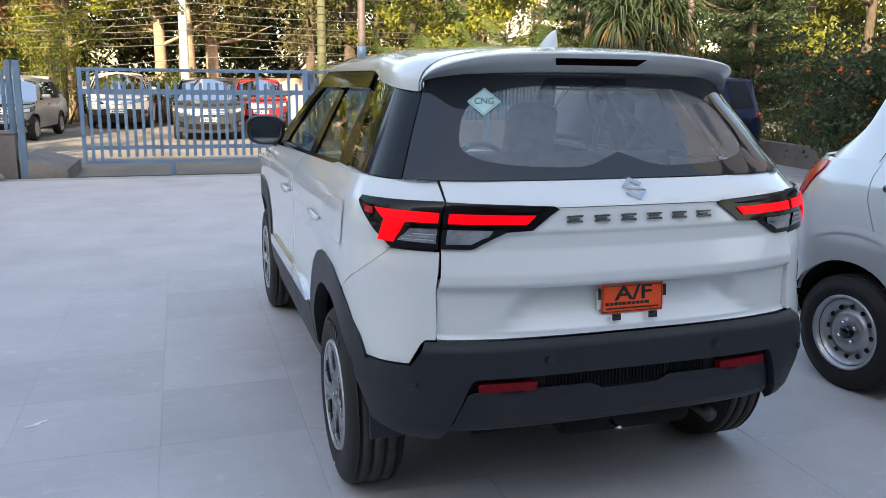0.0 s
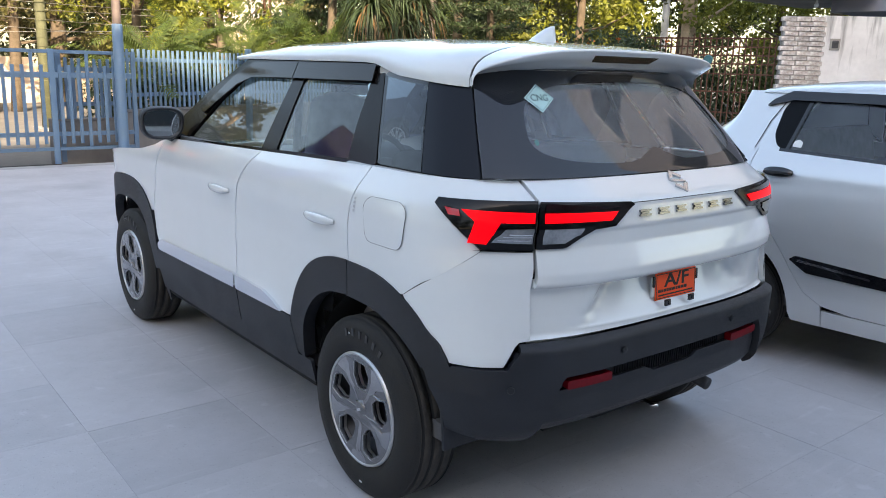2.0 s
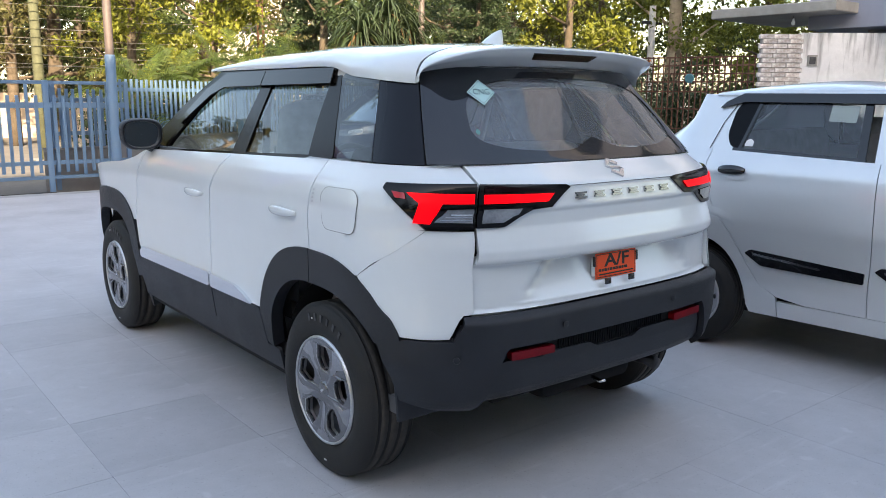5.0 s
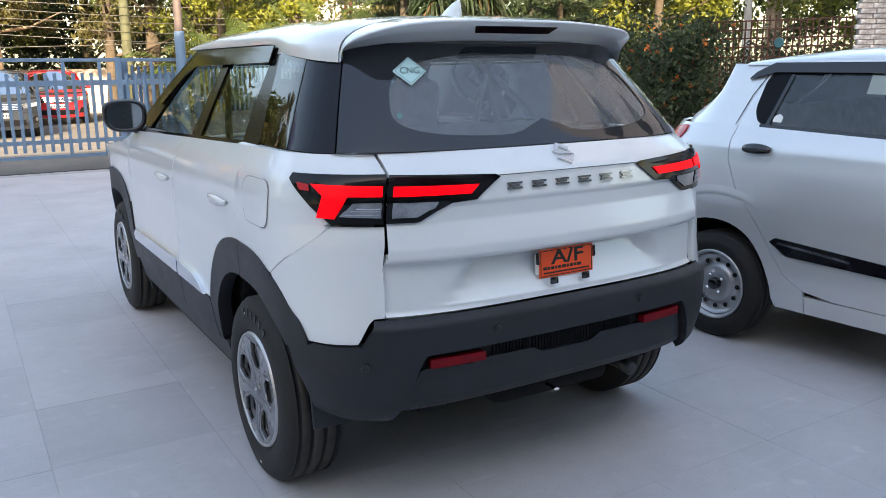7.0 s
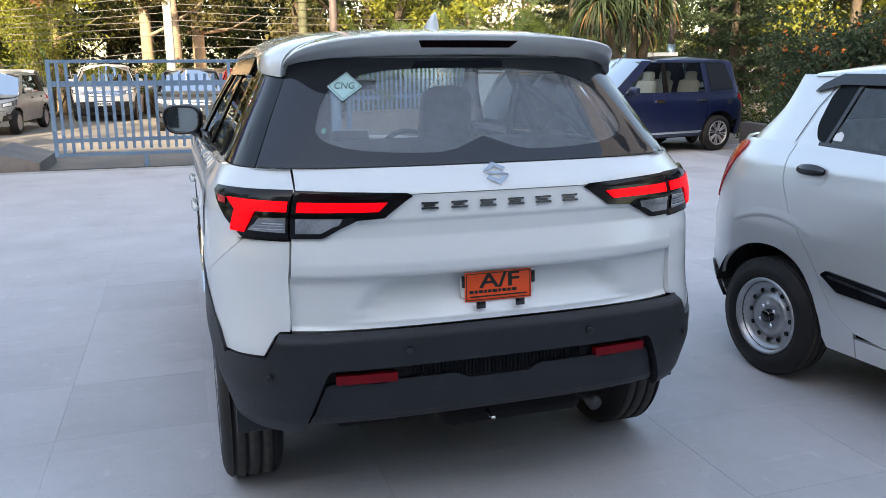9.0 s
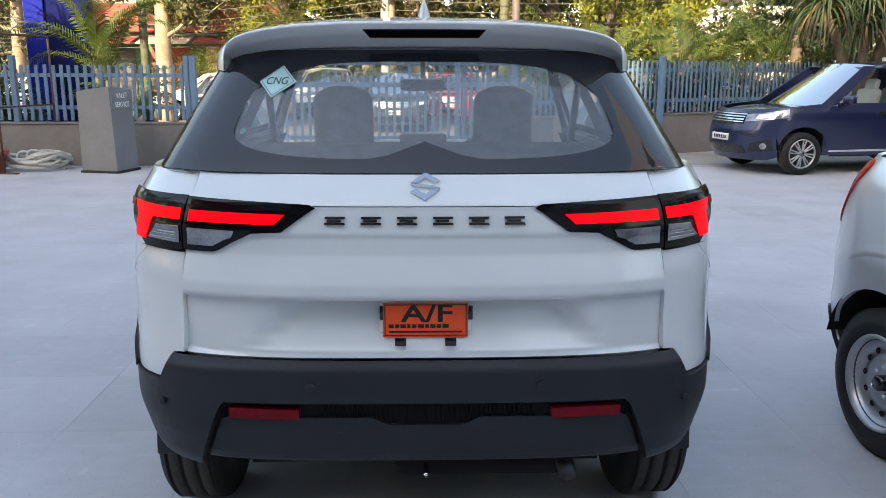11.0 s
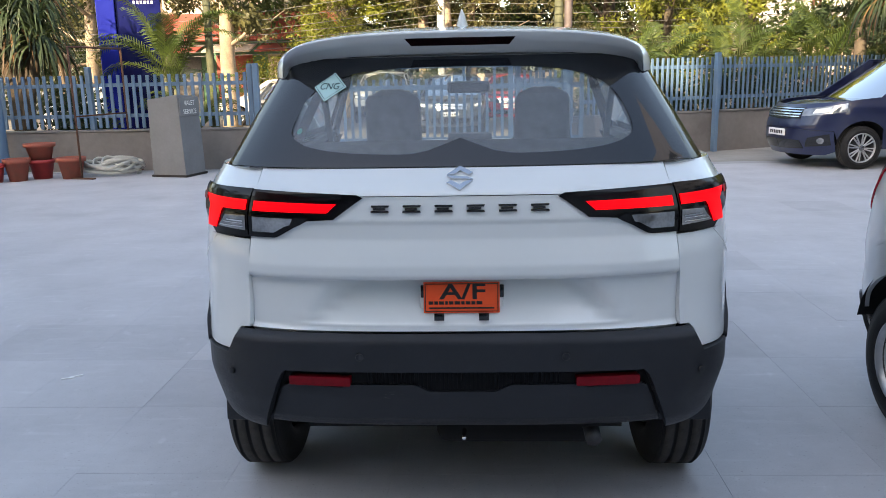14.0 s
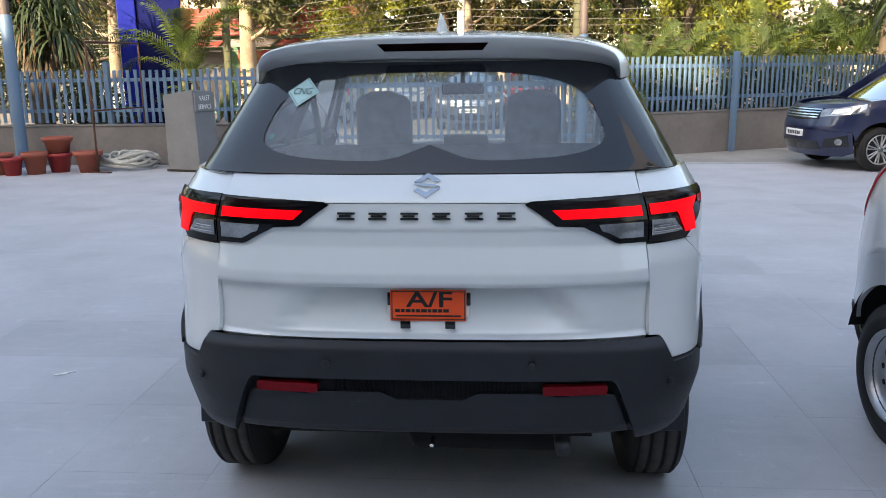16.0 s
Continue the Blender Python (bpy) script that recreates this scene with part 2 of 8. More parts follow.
def plate_bm(outline, holes=(), depth=0.01, bevel=0.0):
    """A flat plate with holes, from outlines in the plane, extruded and bevelled, facing +z."""
    cu = bpy.data.curves.new("pl", "CURVE")
    cu.dimensions, cu.fill_mode, cu.extrude, cu.bevel_depth, cu.bevel_resolution = "2D", "BOTH", depth / 2, bevel, 1
    for loop in (outline, *holes):
        sp = cu.splines.new("POLY")
        sp.points.add(len(loop) - 1)
        for q, (x, y) in zip(sp.points, loop):
            q.co = (x, y, 0, 1)
        sp.use_cyclic_u = True
    ob = new("pl", cu)
    dg = bpy.context.evaluated_depsgraph_get()
    dg.update()
    me = bpy.data.meshes.new_from_object(ob.evaluated_get(dg))
    bm = bmesh.new()
    bm.from_mesh(me)
    bpy.data.objects.remove(ob)
    bpy.data.curves.remove(cu)
    bpy.data.meshes.remove(me)
    return bm


# ---- curved bodywork ----
def smooth_table(keys, lo, hi, step=0.002, width=0.006):
    """A smoothed run of (z, value) keys."""
    zs = np.arange(lo - 0.05, hi + 0.05, step)
    v = np.interp(zs, [k[0] for k in keys], [k[1] for k in keys])
    k = np.exp(-0.5 * (np.arange(-12, 13) * step / width) ** 2)
    v = np.convolve(np.pad(v, 12, mode="edge"), k / k.sum(), "valid")
    return lambda z: np.interp(z, zs, v)


class Shell:
    """A car's wall as a sheet over (s, z): s runs along the plan outline from the rear centre line, plus to the right and minus to the left."""

    def __init__(self, half, length, widths, rear, front=None, r_len=0.5, f_len=0.7, n=3.0, nf=2.6, waist=None, dent=None, lo=0.15, hi=1.7, width=0.006, tuck=0.0, reach=None, ease=(0.745, 0.03)):
        self.ease = ease
        self.tuck, self.reach = tuck, reach or r_len * 0.95
        self.half, self.length, self.dent, self.r_len, self.f_len = half, length, dent, r_len, f_len
        self.w = smooth_table(widths, lo, hi, width=0.015)
        self.r = smooth_table(rear, lo, hi, width=width)
        self.f = smooth_table(front or [(lo, length), (hi, length)], lo, hi, width=0.02)
        self.waist = waist or (lambda y: 1.0 + 0 * y)
        pts = []
        for i in range(201):
            a = math.pi / 2 * i / 200
            pts.append((half * math.sin(a) ** (2 / n), r_len * (1 - math.cos(a) ** (2 / n))))
        pts += [(half, y) for y in np.arange(r_len + 0.02, length - f_len, 0.02)]
        for i in range(201):
            a = math.pi / 2 * (1 - i / 200)
            pts.append((half * math.sin(a) ** (2 / nf), length - f_len * (1 - math.cos(a) ** (2 / nf))))
        p = np.array(pts)
        d = np.r_[0, np.cumsum(np.hypot(*np.diff(p, axis=0).T))]
        self.s, self.px, self.py = d, p[:, 0], p[:, 1]
        m = np.argmax(self.px >= half * 0.9999)
        self.s_mid = d[m]

    def X(self, x):
        """s at a place on the rear, half-width x of the reference ring."""
        k = int(np.argmax(self.px > abs(x) - 1e-9))
        return math.copysign(float(np.interp(abs(x), self.px[: k + 1], self.s[: k + 1])), x)

    def Y(self, y):
        """s at a place y along the right side, from the rear corner to the nose."""
        return float(np.interp(y, self.py, self.s))

    def side(self, y, z):
        """(s, z) of the place on the right side that lies at y when its height is z."""
        lo, hi = 0.0, y + 0.01
        for _ in range(22):
            m = (lo + hi) / 2
            lo, hi = (m, hi) if self.at(self.Y(m), z).y < y else (lo, m)
        return (self.Y((lo + hi) / 2), z)

    def many(self, s, z):
        """Places on the sheet for arrays of s and z."""
        s, z = np.asarray(s, float), np.asarray(z, float)
        q, sg = np.abs(s), np.where(s >= 0, 1.0, -1.0)
        x, y = np.interp(q, self.s, self.px), np.interp(q, self.s, self.py)
        k = np.clip(1 - y / self.reach, 0, 1)
        k = k * k * (3 - 2 * k)
        g = np.clip(1 - (self.length - y) / (self.f_len * 0.95), 0, 1)
        g = g * g * (3 - 2 * g)
        xx = x * self.w(z) / self.half * self.waist(y)
        kt = np.clip(1 - y / 0.9, 0, 1)
        xx = xx * (1 - 0.04 * kt * kt * (3 - 2 * kt) * np.clip((0.56 - z) / 0.2, 0, 1) * self.tuck)
        xx = xx * (1 + self.tuck * kt * kt * (3 - 2 * kt) * (0.035 * np.clip((1.0 - z) / 0.12, 0, 1) + 0.010 * np.clip((0.80 - z) / 0.12, 0, 1)))
        y = y - self.tuck * 0.5 * y * np.exp(-((y / 0.17) ** 2)) * np.clip((self.ease[0] - z) / self.ease[1], 0, 1)
        yy = y + self.r(z) * k + (self.f(z) - self.length) * g
        if self.dent:
            yy = yy + self.dent(xx, z) * (k > 0.3)
        return np.stack([sg * xx, yy, z + 0 * xx], -1)

    def normals(self, s, z, e=0.004):
        s, z = np.asarray(s, float), np.asarray(z, float)
        n = np.cross(self.many(s + e, z) - self.many(s - e, z), self.many(s, z + e) - self.many(s, z - e))
        return n / (np.linalg.norm(n, axis=-1, keepdims=True) + 1e-12)

    def at(self, s, z):
        return Vector(self.many(s, z).tolist())

    def normal(self, s, z):
        return Vector(self.normals(s, z).tolist())

    def put(self, b, off, ds=0.0, dz=0.0):
        co = np.array([v.co[:] for v in b.verts])
        out = self.many(co[:, 0] + ds, co[:, 1] + dz) + self.normals(co[:, 0] + ds, co[:, 1] + dz) * (off + co[:, 2:3])
        for v, c in zip(b.verts, out.tolist()):
            v.co = c

    def skin(self, poly, off=0.0, thick=0.02, ds=0.05, dz=0.02, rim=0.004, drop=0.7, bm=None):
        """A panel with this outline in (s, z), standing off the sheet, with turned-in edges."""
        b = bmesh.new()
        area = sum(p[0] * q[1] - q[0] * p[1] for p, q in zip(poly, poly[1:] + poly[:1]))
        f = b.faces.new([b.verts.new((u, v, 0)) for u, v in (poly if area > 0 else poly[::-1])])
        if rim:
            outer = list(b.verts)
            bmesh.ops.inset_region(b, faces=[f], thickness=rim, use_even_offset=True)
            for v in outer:
                v.co.z = -drop * rim
        us, vs = [p[0] for p in poly], [p[1] for p in poly]
        for k, (lo, hi, step) in enumerate(((min(us), max(us), ds), (min(vs), max(vs), dz))):
            no = Vector((1, 0, 0)) if k == 0 else Vector((0, 1, 0))
            for i in range(math.ceil(lo / step + 0.05), math.ceil(hi / step - 0.05)):
                bmesh.ops.bisect_plane(b, geom=b.verts[:] + b.edges[:] + b.faces[:], plane_co=no * (i * step), plane_no=no)
        if thick:
            edge = [e for e in b.edges if e.is_boundary]
            got = bmesh.ops.extrude_edge_only(b, edges=edge)
            for v in got["geom"]:
                if isinstance(v, bmesh.types.BMVert):
                    v.co.z = -thick
        self.put(b, off)
        if bm is None:
            return b
        return join(bm, b)

    def lay(self, b, s0, z0, off):
        """Lays a flat bmesh (x along, z up, -y out) onto the sheet at (s0, z0)."""
        for v in b.verts:
            s, z, o = s0 + v.co.x, z0 + v.co.z, -v.co.y
            v.co = self.at(s, z) + self.normal(s, z) * (off + o)
        return b


def mir(poly):
    return [(-s, z) for s, z in poly]


def arch(sh, yc, hw, h, zc, zlow, n=2.8, k=24, flip=False):
    """Wheel-arch outline points in (s, z), from the front foot over the top to the rear foot."""
    out = []
    for i in range(k + 1):
        a = math.pi * i / k
        c, s = math.cos(a), math.sin(a)
        y = yc + hw * math.copysign(abs(c) ** (2 / n), c)
        z = zc + h * abs(s) ** (2 / n)
        if z >= zlow - 1e-6:
            out.append((sh.Y(y), z))
    return out

# ---- wheels ----
def tyre_bm(R, w, rim):
    h = w / 2
    side = [(rim - 0.005, -h + 0.03), (rim + 0.004, -h + 0.012), (rim + 0.02, -h + 0.004), (rim + 0.05, -h), (R - 0.05, -h + 0.003), (R - 0.022, -h + 0.012), (R - 0.008, -h + 0.024), (R - 0.002, -h + 0.034)]
    tread = []
    for g in (-0.31, -0.11, 0.11, 0.31):
        c = g * w
        tread += [(R, c - 0.0065), (R - 0.009, c - 0.005), (R - 0.009, c + 0.005), (R, c + 0.0065)]
    bm = lathe(side + tread + [(r, -x) for r, x in side[::-1]], 56)
    return bm


def polar(r, deg):
    return (r * math.cos(radians(deg)), r * math.sin(radians(deg)))


def wheel(parent, x, y, R, w, rim, side, style, lod=0):
    """A wheel with tyre and rim, standing at z = 0 with its middle at x, y. side: +1 faces right, -1 left."""
    wh = new("wheel")
    wh.parent = parent
    wh.location = (x, y, R)
    if side < 0:
        wh.rotation_euler = (0, 0, math.pi)
    h = w / 2
    if lod:
        part("tyre", lathe([(rim, -h), (R - 0.03, -h), (R, -h + 0.03), (R, h - 0.03), (R - 0.03, h), (rim, h - 0.005)], 28), RUBBER, wh)
        part("rim", lathe([(rim, h - 0.005), (rim - 0.03, h - 0.02), (rim * 0.4, h - 0.03), (rim * 0.25, h - 0.015), (0.001, h - 0.015)], 28), STEEL, wh)
        return wh
    ty = part("tyre", tyre_bm(R, w, rim), RUBBER, wh, "black road tyre with moulded tread")
    ty.data.materials.append(TREAD)
    for f in ty.data.polygons:
        if all(math.hypot(ty.data.vertices[i].co.y, ty.data.vertices[i].co.z) > R - 0.0035 for i in f.vertices):
            f.material_index = 1
    part("well", lathe([(rim, h - 0.02), (rim - 0.02, h - 0.03), (rim - 0.022, -h + 0.02), (0.05, -h + 0.04), (0.001, -h + 0.04)], 40), DULL, wh)
    if style == "cover":
        holes = []
        for k in range(5):
            a = 72 * k + 18
            holes.append(rounded([polar(0.078, a - 10), polar(0.096, a - 25), polar(0.150, a - 24), polar(0.181, a - 10), polar(0.180, a + 10), polar(0.128, a + 17), polar(0.082, a + 14)], 0.006, 3))
        circ = [polar(rim * 0.985, 4 * i) for i in range(90)]
        b = plate_bm(circ, holes, 0.012, 0.003)
        bmesh.ops.triangulate(b, faces=b.faces[:])
        def dome(b):
            for v in b.verts:
                r = math.hypot(v.co.x, v.co.y)
                v.co = Vector((h - 0.004 + v.co.z - 0.022 * (1 - (r / rim) ** 2) ** 2 - 0.012 * (r / rim) ** 4, v.co.x, v.co.y))
            return b
        part("wheel_cover", dome(b), ALLOY, wh, "grey five-spoke wheel cover", smooth=0.5)
        for loop in holes:  # bright chamfer round each opening
            e = bmesh.new()
            c = (sum(p[0] for p in loop) / len(loop), sum(p[1] for p in loop) / len(loop))
            vs = [[e.verts.new((c[0] + (p[0] - c[0]) * f, c[1] + (p[1] - c[1]) * f, z)) for p in loop] for f, z in ((1.05, 0.0095), (0.985, 0.004), (0.965, -0.02))]
            for p, q in zip(vs, vs[1:]):
                for i in range(len(loop)):
                    j = (i + 1) % len(loop)
                    e.faces.new((p[i], p[j], q[j], q[i]))
            part("spoke_edge", dome(e), MACHINED, wh)
        for k in range(5):  # each spoke carries a raised, twisted blade
            a = 72 * k + 50
            e = bmesh.new()
            lo_ = [polar(0.034, a - 16), polar(0.090, a - 7), polar(0.150, a - 5), polar(0.198, a - 13)]
            md_ = [polar(0.034, a + 4), polar(0.090, a + 3), polar(0.150, a + 5), polar(0.199, a + 4)]
            hi_ = [polar(0.034, a + 26), polar(0.090, a + 10), polar(0.150, a + 9), polar(0.197, a + 19)]
            vs = [[e.verts.new((p[0], p[1], z)) for p, z in zip(row, zz)] for row, zz in ((lo_, (0.0075,) * 4), (md_, (0.017, 0.0165, 0.0155, 0.010)), (hi_, (0.0075,) * 4))]
            for p, q in zip(vs, vs[1:]):
                for i in range(3):
                    e.faces.new((p[i], p[i + 1], q[i + 1], q[i]))
            part("spoke_blade", dome(e), BLADE, wh, smooth=0.1)
        part("hub_cap", lathe([(0.042, h - 0.024), (0.040, h - 0.010), (0.030, h - 0.005), (0.001, h - 0.004)], 5), ALLOY, wh, smooth=0.2)
        d = box_bm(h - 0.006, h - 0.0015, -0.012, 0.012, -0.005, 0.005, 0.002, m=Matrix.Rotation(0.5, 4, "X"))
        part("cap_badge", d, CHROME, wh)
        part("rim_lip", lathe([(rim + 0.003, h - 0.012), (rim - 0.001, h - 0.002), (rim - 0.008, h - 0.004), (rim - 0.01, h - 0.014)], 64), MACHINED, wh)
        part("brake_drum", lathe([(0.13, -h + 0.05), (0.13, h - 0.07), (0.10, h - 0.062), (0.001, h - 0.06)], 32), DULL, wh)
        b = bmesh.new()
        box_bm(-0.0006, 0.0006, -0.008, 0.008, -0.003, 0.003, m=Matrix.Translation((h + 0.0005, 0.02, -(R + rim) / 2)), bm=b)
        box_bm(-0.0006, 0.0006, -0.004, 0.004, -0.003, 0.003, m=Matrix.Translation((h + 0.0005, -0.06, (R + rim) / 2)), bm=b)
        part("paint_mark", b, PAPER, wh)
        b = bmesh.new()
        for i in range(6):
            a = radians(62 + 9 * i)
            box_bm(-0.0015, 0.0015, -0.007, 0.007, -0.014, 0.014, m=Matrix.Rotation(a - math.pi / 2, 4, "X") @ Matrix.Translation((h - 0.001, 0, (R + rim) / 2 + 0.01)), bm=b)
        tagged(part("sidewall_marks", b, DULL, wh), kind="stuff")
    elif style == "steel":
        prof = [(rim + 0.004, h - 0.012), (rim, h - 0.004), (rim - 0.01, h - 0.006), (rim - 0.018, h - 0.03), (rim - 0.03, h - 0.05), (0.115, h - 0.06), (0.105, h - 0.045), (0.09, h - 0.034), (0.074, h - 0.04), (0.06, h - 0.046), (0.001, h - 0.046)]
        part("rim", lathe(prof, 56), STEEL, wh, "bare silver steel wheel")
        for k in range(12):
            m = Matrix.Rotation(2 * math.pi * k / 12, 4, "X") @ Matrix.Translation((h - 0.0535, 0, 0.128))
            # near-black disc on the solid dish, painted as the hole's shade
            part("vent_hole_shade", lathe([(0.0125, 0.002), (0.0115, 0.0052), (0.001, 0.0045)], 14, m=m @ Matrix.Rotation(-0.12, 4, "Y")), VOID, wh)
        part("hub_cap", lathe([(0.033, h - 0.046), (0.031, h - 0.018), (0.024, h - 0.012), (0.001, h - 0.012)], 20), BLACK, wh)
        for k in range(4):
            m = Matrix.Rotation(math.pi / 2 * k + 0.6, 4, "X") @ Matrix.Translation((h - 0.046, 0, 0.052))
            part("wheel_nut", lathe([(0.011, 0), (0.011, 0.018), (0.006, 0.022), (0.001, 0.022)], 6, m=m), CHROME, wh)
    elif style == "alloy":
        part("rim_lip", lathe([(rim + 0.003, h - 0.012), (rim, h - 0.002), (rim - 0.012, h - 0.006), (rim - 0.016, h - 0.03)], 48), MACHINED, wh)
        for k in range(16):
            a = 2 * math.pi * (k + (0.18 if k % 2 else -0.18)) / 16
            part("spoke", box_bm(h - 0.035, h - 0.012, -0.009, 0.009, 0.03, rim - 0.008, 0.004, 1, m=Matrix.Rotation(a, 4, "X")), MACHINED, wh)
        part("hub_cap", lathe([(0.045, h - 0.03), (0.04, h - 0.012), (0.001, h - 0.009)], 20), ALLOY, wh)
    return wh


def well(parent, sh, y, R, x0, x1, side):
    """The dark liner round a wheel."""
    def fn(u, v):
        a = math.pi * u
        return (side * v, y + R * math.cos(a), 0.33 + R * math.sin(a))
    b = grid(fn, lin(0.06, 0.94, 20), [x0, (x0 + x1) / 2, x1])
    b2 = grid(lambda u, v: (side * x0, y + v * math.cos(math.pi * u), 0.33 + v * math.sin(math.pi * u)), lin(0.0, 1.0, 14), [0.05, R])
    part("wheel_liner", join(b, b2), VOID, parent)


def liner(parent, sh, z0, z1, wheels, off=-0.035, material=VOID):
    """A dark inner wall behind the panels, open at the wheels."""
    smax = float(sh.s[-1])
    us = np.arange(-smax, smax + 0.001, smax / 70)
    b = grid(lambda s, z: (s, z, 0), list(us), lin(z0, z1, 10))
    sh.put(b, off)
    gone = [f for f in b.faces if any(math.hypot(f.calc_center_median().y - wy, f.calc_center_median().z - 0.33) < 0.47 for wy in wheels) and abs(f.calc_center_median().x) > 0.3]
    gone += [f for f in b.faces if f not in gone and f.calc_center_median().y > sh.length * 0.62 and f.calc_center_median().z > 0.88]
    bmesh.ops.delete(b, geom=gone, context="FACES")
    part("inner_shell", b, material, parent)


def seat(parent, x, y, z, h=0.78, w=0.46):
    """A front seat: cushion, back and head rest in one."""
    b = box_bm(-w / 2, w / 2, -0.25, 0.27, 0, 0.17, 0.05, 3)
    def back(u, v):
        a = 2 * math.pi * u
        k_ = min(max((v - 0.60) / 0.07, 0), 1)
        ww = w / 2 * (1 - 0.12 * v) * (1 - 0.36 * k_ * k_ * (3 - 2 * k_))
        th = 0.085 * (1 - 0.35 * v)
        c, s = math.cos(a), math.sin(a)
        top = 1 if v < 0.93 else math.sqrt(max(0.02, 1 - ((v - 0.93) / 0.075) ** 2))
        return (ww * top * math.copysign(abs(c) ** 0.4, c), -0.22 - 0.16 * v + th * top * math.copysign(abs(s) ** 0.5, s), 0.08 + h * v)
    join(b, grid(back, lin(0, 1, 29), lin(0, 1, 31)))
    bmesh.ops.translate(b, verts=b.verts, vec=(x, y, z))
    part("seat", b, SEAT, parent, "dark grey fabric seat")


# ---- the white compact SUV ----
def build_suv():
    car = thing("compact_suv", "white compact SUV with black cladding and lit red tail lamps", "car")
    def dent(x, z):
        f = np.clip((z - 0.752) / (0.893 - 0.752), 0, 1)
        edge = 0.470 - 0.075 * f
        k = np.clip((edge - np.abs(x)) / (0.012 + 0.085 * f), 0, 1)
        plate = np.where((z > 0.752) & (z < 0.893), 0.06 * f ** 0.8 * k * k * (3 - 2 * k), 0.0)
        return plate
    rear = [(0.2, 0.16), (0.30, 0.10), (0.37, 0.02), (0.405, -0.035), (0.44, -0.058), (0.52, -0.072), (0.60, -0.072), (0.66, -0.075), (0.705, -0.078), (0.722, -0.066), (0.732, -0.050),
            (0.80, -0.047), (0.888, -0.046), (0.894, -0.058), (0.906, -0.073), (0.935, -0.075), (0.965, -0.066), (1.012, -0.050), (1.058, -0.050), (1.068, -0.056), (1.130, -0.044), (1.138, -0.046), (1.150, -0.036), (1.175, 0.002), (1.206, 0.05), (1.25, 0.08)]
    widths = [(0.2, 0.80), (0.36, 0.835), (0.42, 0.85), (0.56, 0.868), (0.75, 0.866), (0.88, 0.868), (1.0, 0.882), (1.07, 0.880), (1.13, 0.864), (1.21, 0.816)]
    front = [(0.2, 3.78), (0.4, 3.88), (0.7, 3.91), (0.9, 3.88), (1.02, 3.74), (1.2, 3.5)]
    B = Shell(0.88, 3.91, widths, rear, front, waist=lambda y: 1 - 0.022 * np.maximum(0, (0.9 - y) / 0.9) ** 2 - 0.03 * np.maximum(0, y - 2.9) ** 2, dent=dent, tuck=1.0, width=0.0032)
    G = Shell(0.80, 3.6, [(1.15, 0.818), (1.183, 0.803), (1.223, 0.783), (1.35, 0.718), (1.464, 0.656), (1.505, 0.637), (1.56, 0.61)], [(1.15, 0.03), (1.206, 0.046), (1.5, 0.285), (1.56, 0.325)], None, 0.5, 0.8, 3.5, reach=1.1)
    C = Shell(0.88, 3.91, widths, [(0.2, -0.048), (0.80, -0.050), (0.888, -0.056), (0.93, -0.066), (0.965, -0.064), (1.012, -0.050), (1.2, -0.04)], front, waist=B.waist, tuck=1.0, width=0.02, ease=(0.92, 0.25))
    S = Shell(0.88, 3.91, widths, rear, front, waist=B.waist, tuck=1.0, width=0.0032)
    X, Y, GY = B.X, B.Y, G.Y
    taper = G.px[:201] * G.waist(G.py[:201])
    GX = lambda x: math.copysign(float(np.interp(abs(x), taper, G.s[:201])), x)
    def both(name, poly, material, label="", sh=B, par=car, **kw):
        obs = []
        for pl in (poly, mir(poly)):
            obs.append(part(name, sh.skin(pl, **kw), material, par, label))
        return obs

    g = 0.0034  # half a shut line
    liner(car, S, 0.30, 1.19, (0.637, 3.139), off=-0.09)
    # tailgate
    def seam(z):
        return 0.646 if z < 1.15 else 0.646 + 0.022 * (z - 1.15) / 0.057
    def gate_panel(z0, z1, off, zs):
        p = [(X(seam(z) - g), z) for z in [z0] + [z for z in zs if z0 < z < z1] + [z1]]
        return B.skin(p + mir(p)[::-1], off=off, ds=0.035, dz=0.0045, rim=0.003, thick=0.03)
    mids = (0.8, 0.9, 1.05, 1.148, 1.175)
    tailgate = part("tailgate", gate_panel(0.734, 0.905, 0.0, mids), WHITE, car, "white tailgate with a recessed number-plate panel")
    part("gate_band", gate_panel(0.897, 1.1362, 0.006, mids), WHITE, tailgate)
    part("gate_shoulder", gate_panel(1.1378, 1.204, 0.0075, mids), WHITE, tailgate)
    # rear quarter and bumper corner
    rear_seam = [(Y(0.632), 1.205), (Y(0.648), 1.165), (Y(0.672), 1.10), (Y(0.692), 0.98), (Y(0.698), 0.88), (Y(0.70), 0.80)]
    arc_r = arch(B, 0.645, 0.445, 0.475, 0.335, 0.56)
    quarter = [(X(0.646 + g), 1.152), (X(0.669 + g), 1.206), (X(0.76), 1.2065), (Y(0.3), 1.207)] + [(s - g, z) for s, z in rear_seam]
    quarter += [p for p in arc_r if p[0] < Y(0.70) and p[1] > 0.815]
    quarter += [(Y(0.372), 0.8299), (Y(0.160), 1.0065), (Y(0.285), 1.135), (Y(0.262), 1.152)]
    both("rear_quarter", quarter, WHITE, ds=0.04, dz=0.012, rim=0.002)
    corner = [(X(0.646 + g), 1.004), (Y(0.1588), 1.0056), (Y(0.371), 0.829), (Y(0.345), 0.79), (Y(0.262), 0.652), (X(0.79), 0.652), (X(0.722), 0.656), (X(0.692), 0.718), (X(0.68), 0.732), (X(0.646 + g), 0.734)]
    both("bumper_corner", corner, WHITE, sh=C, ds=0.04, dz=0.012, rim=0.002)
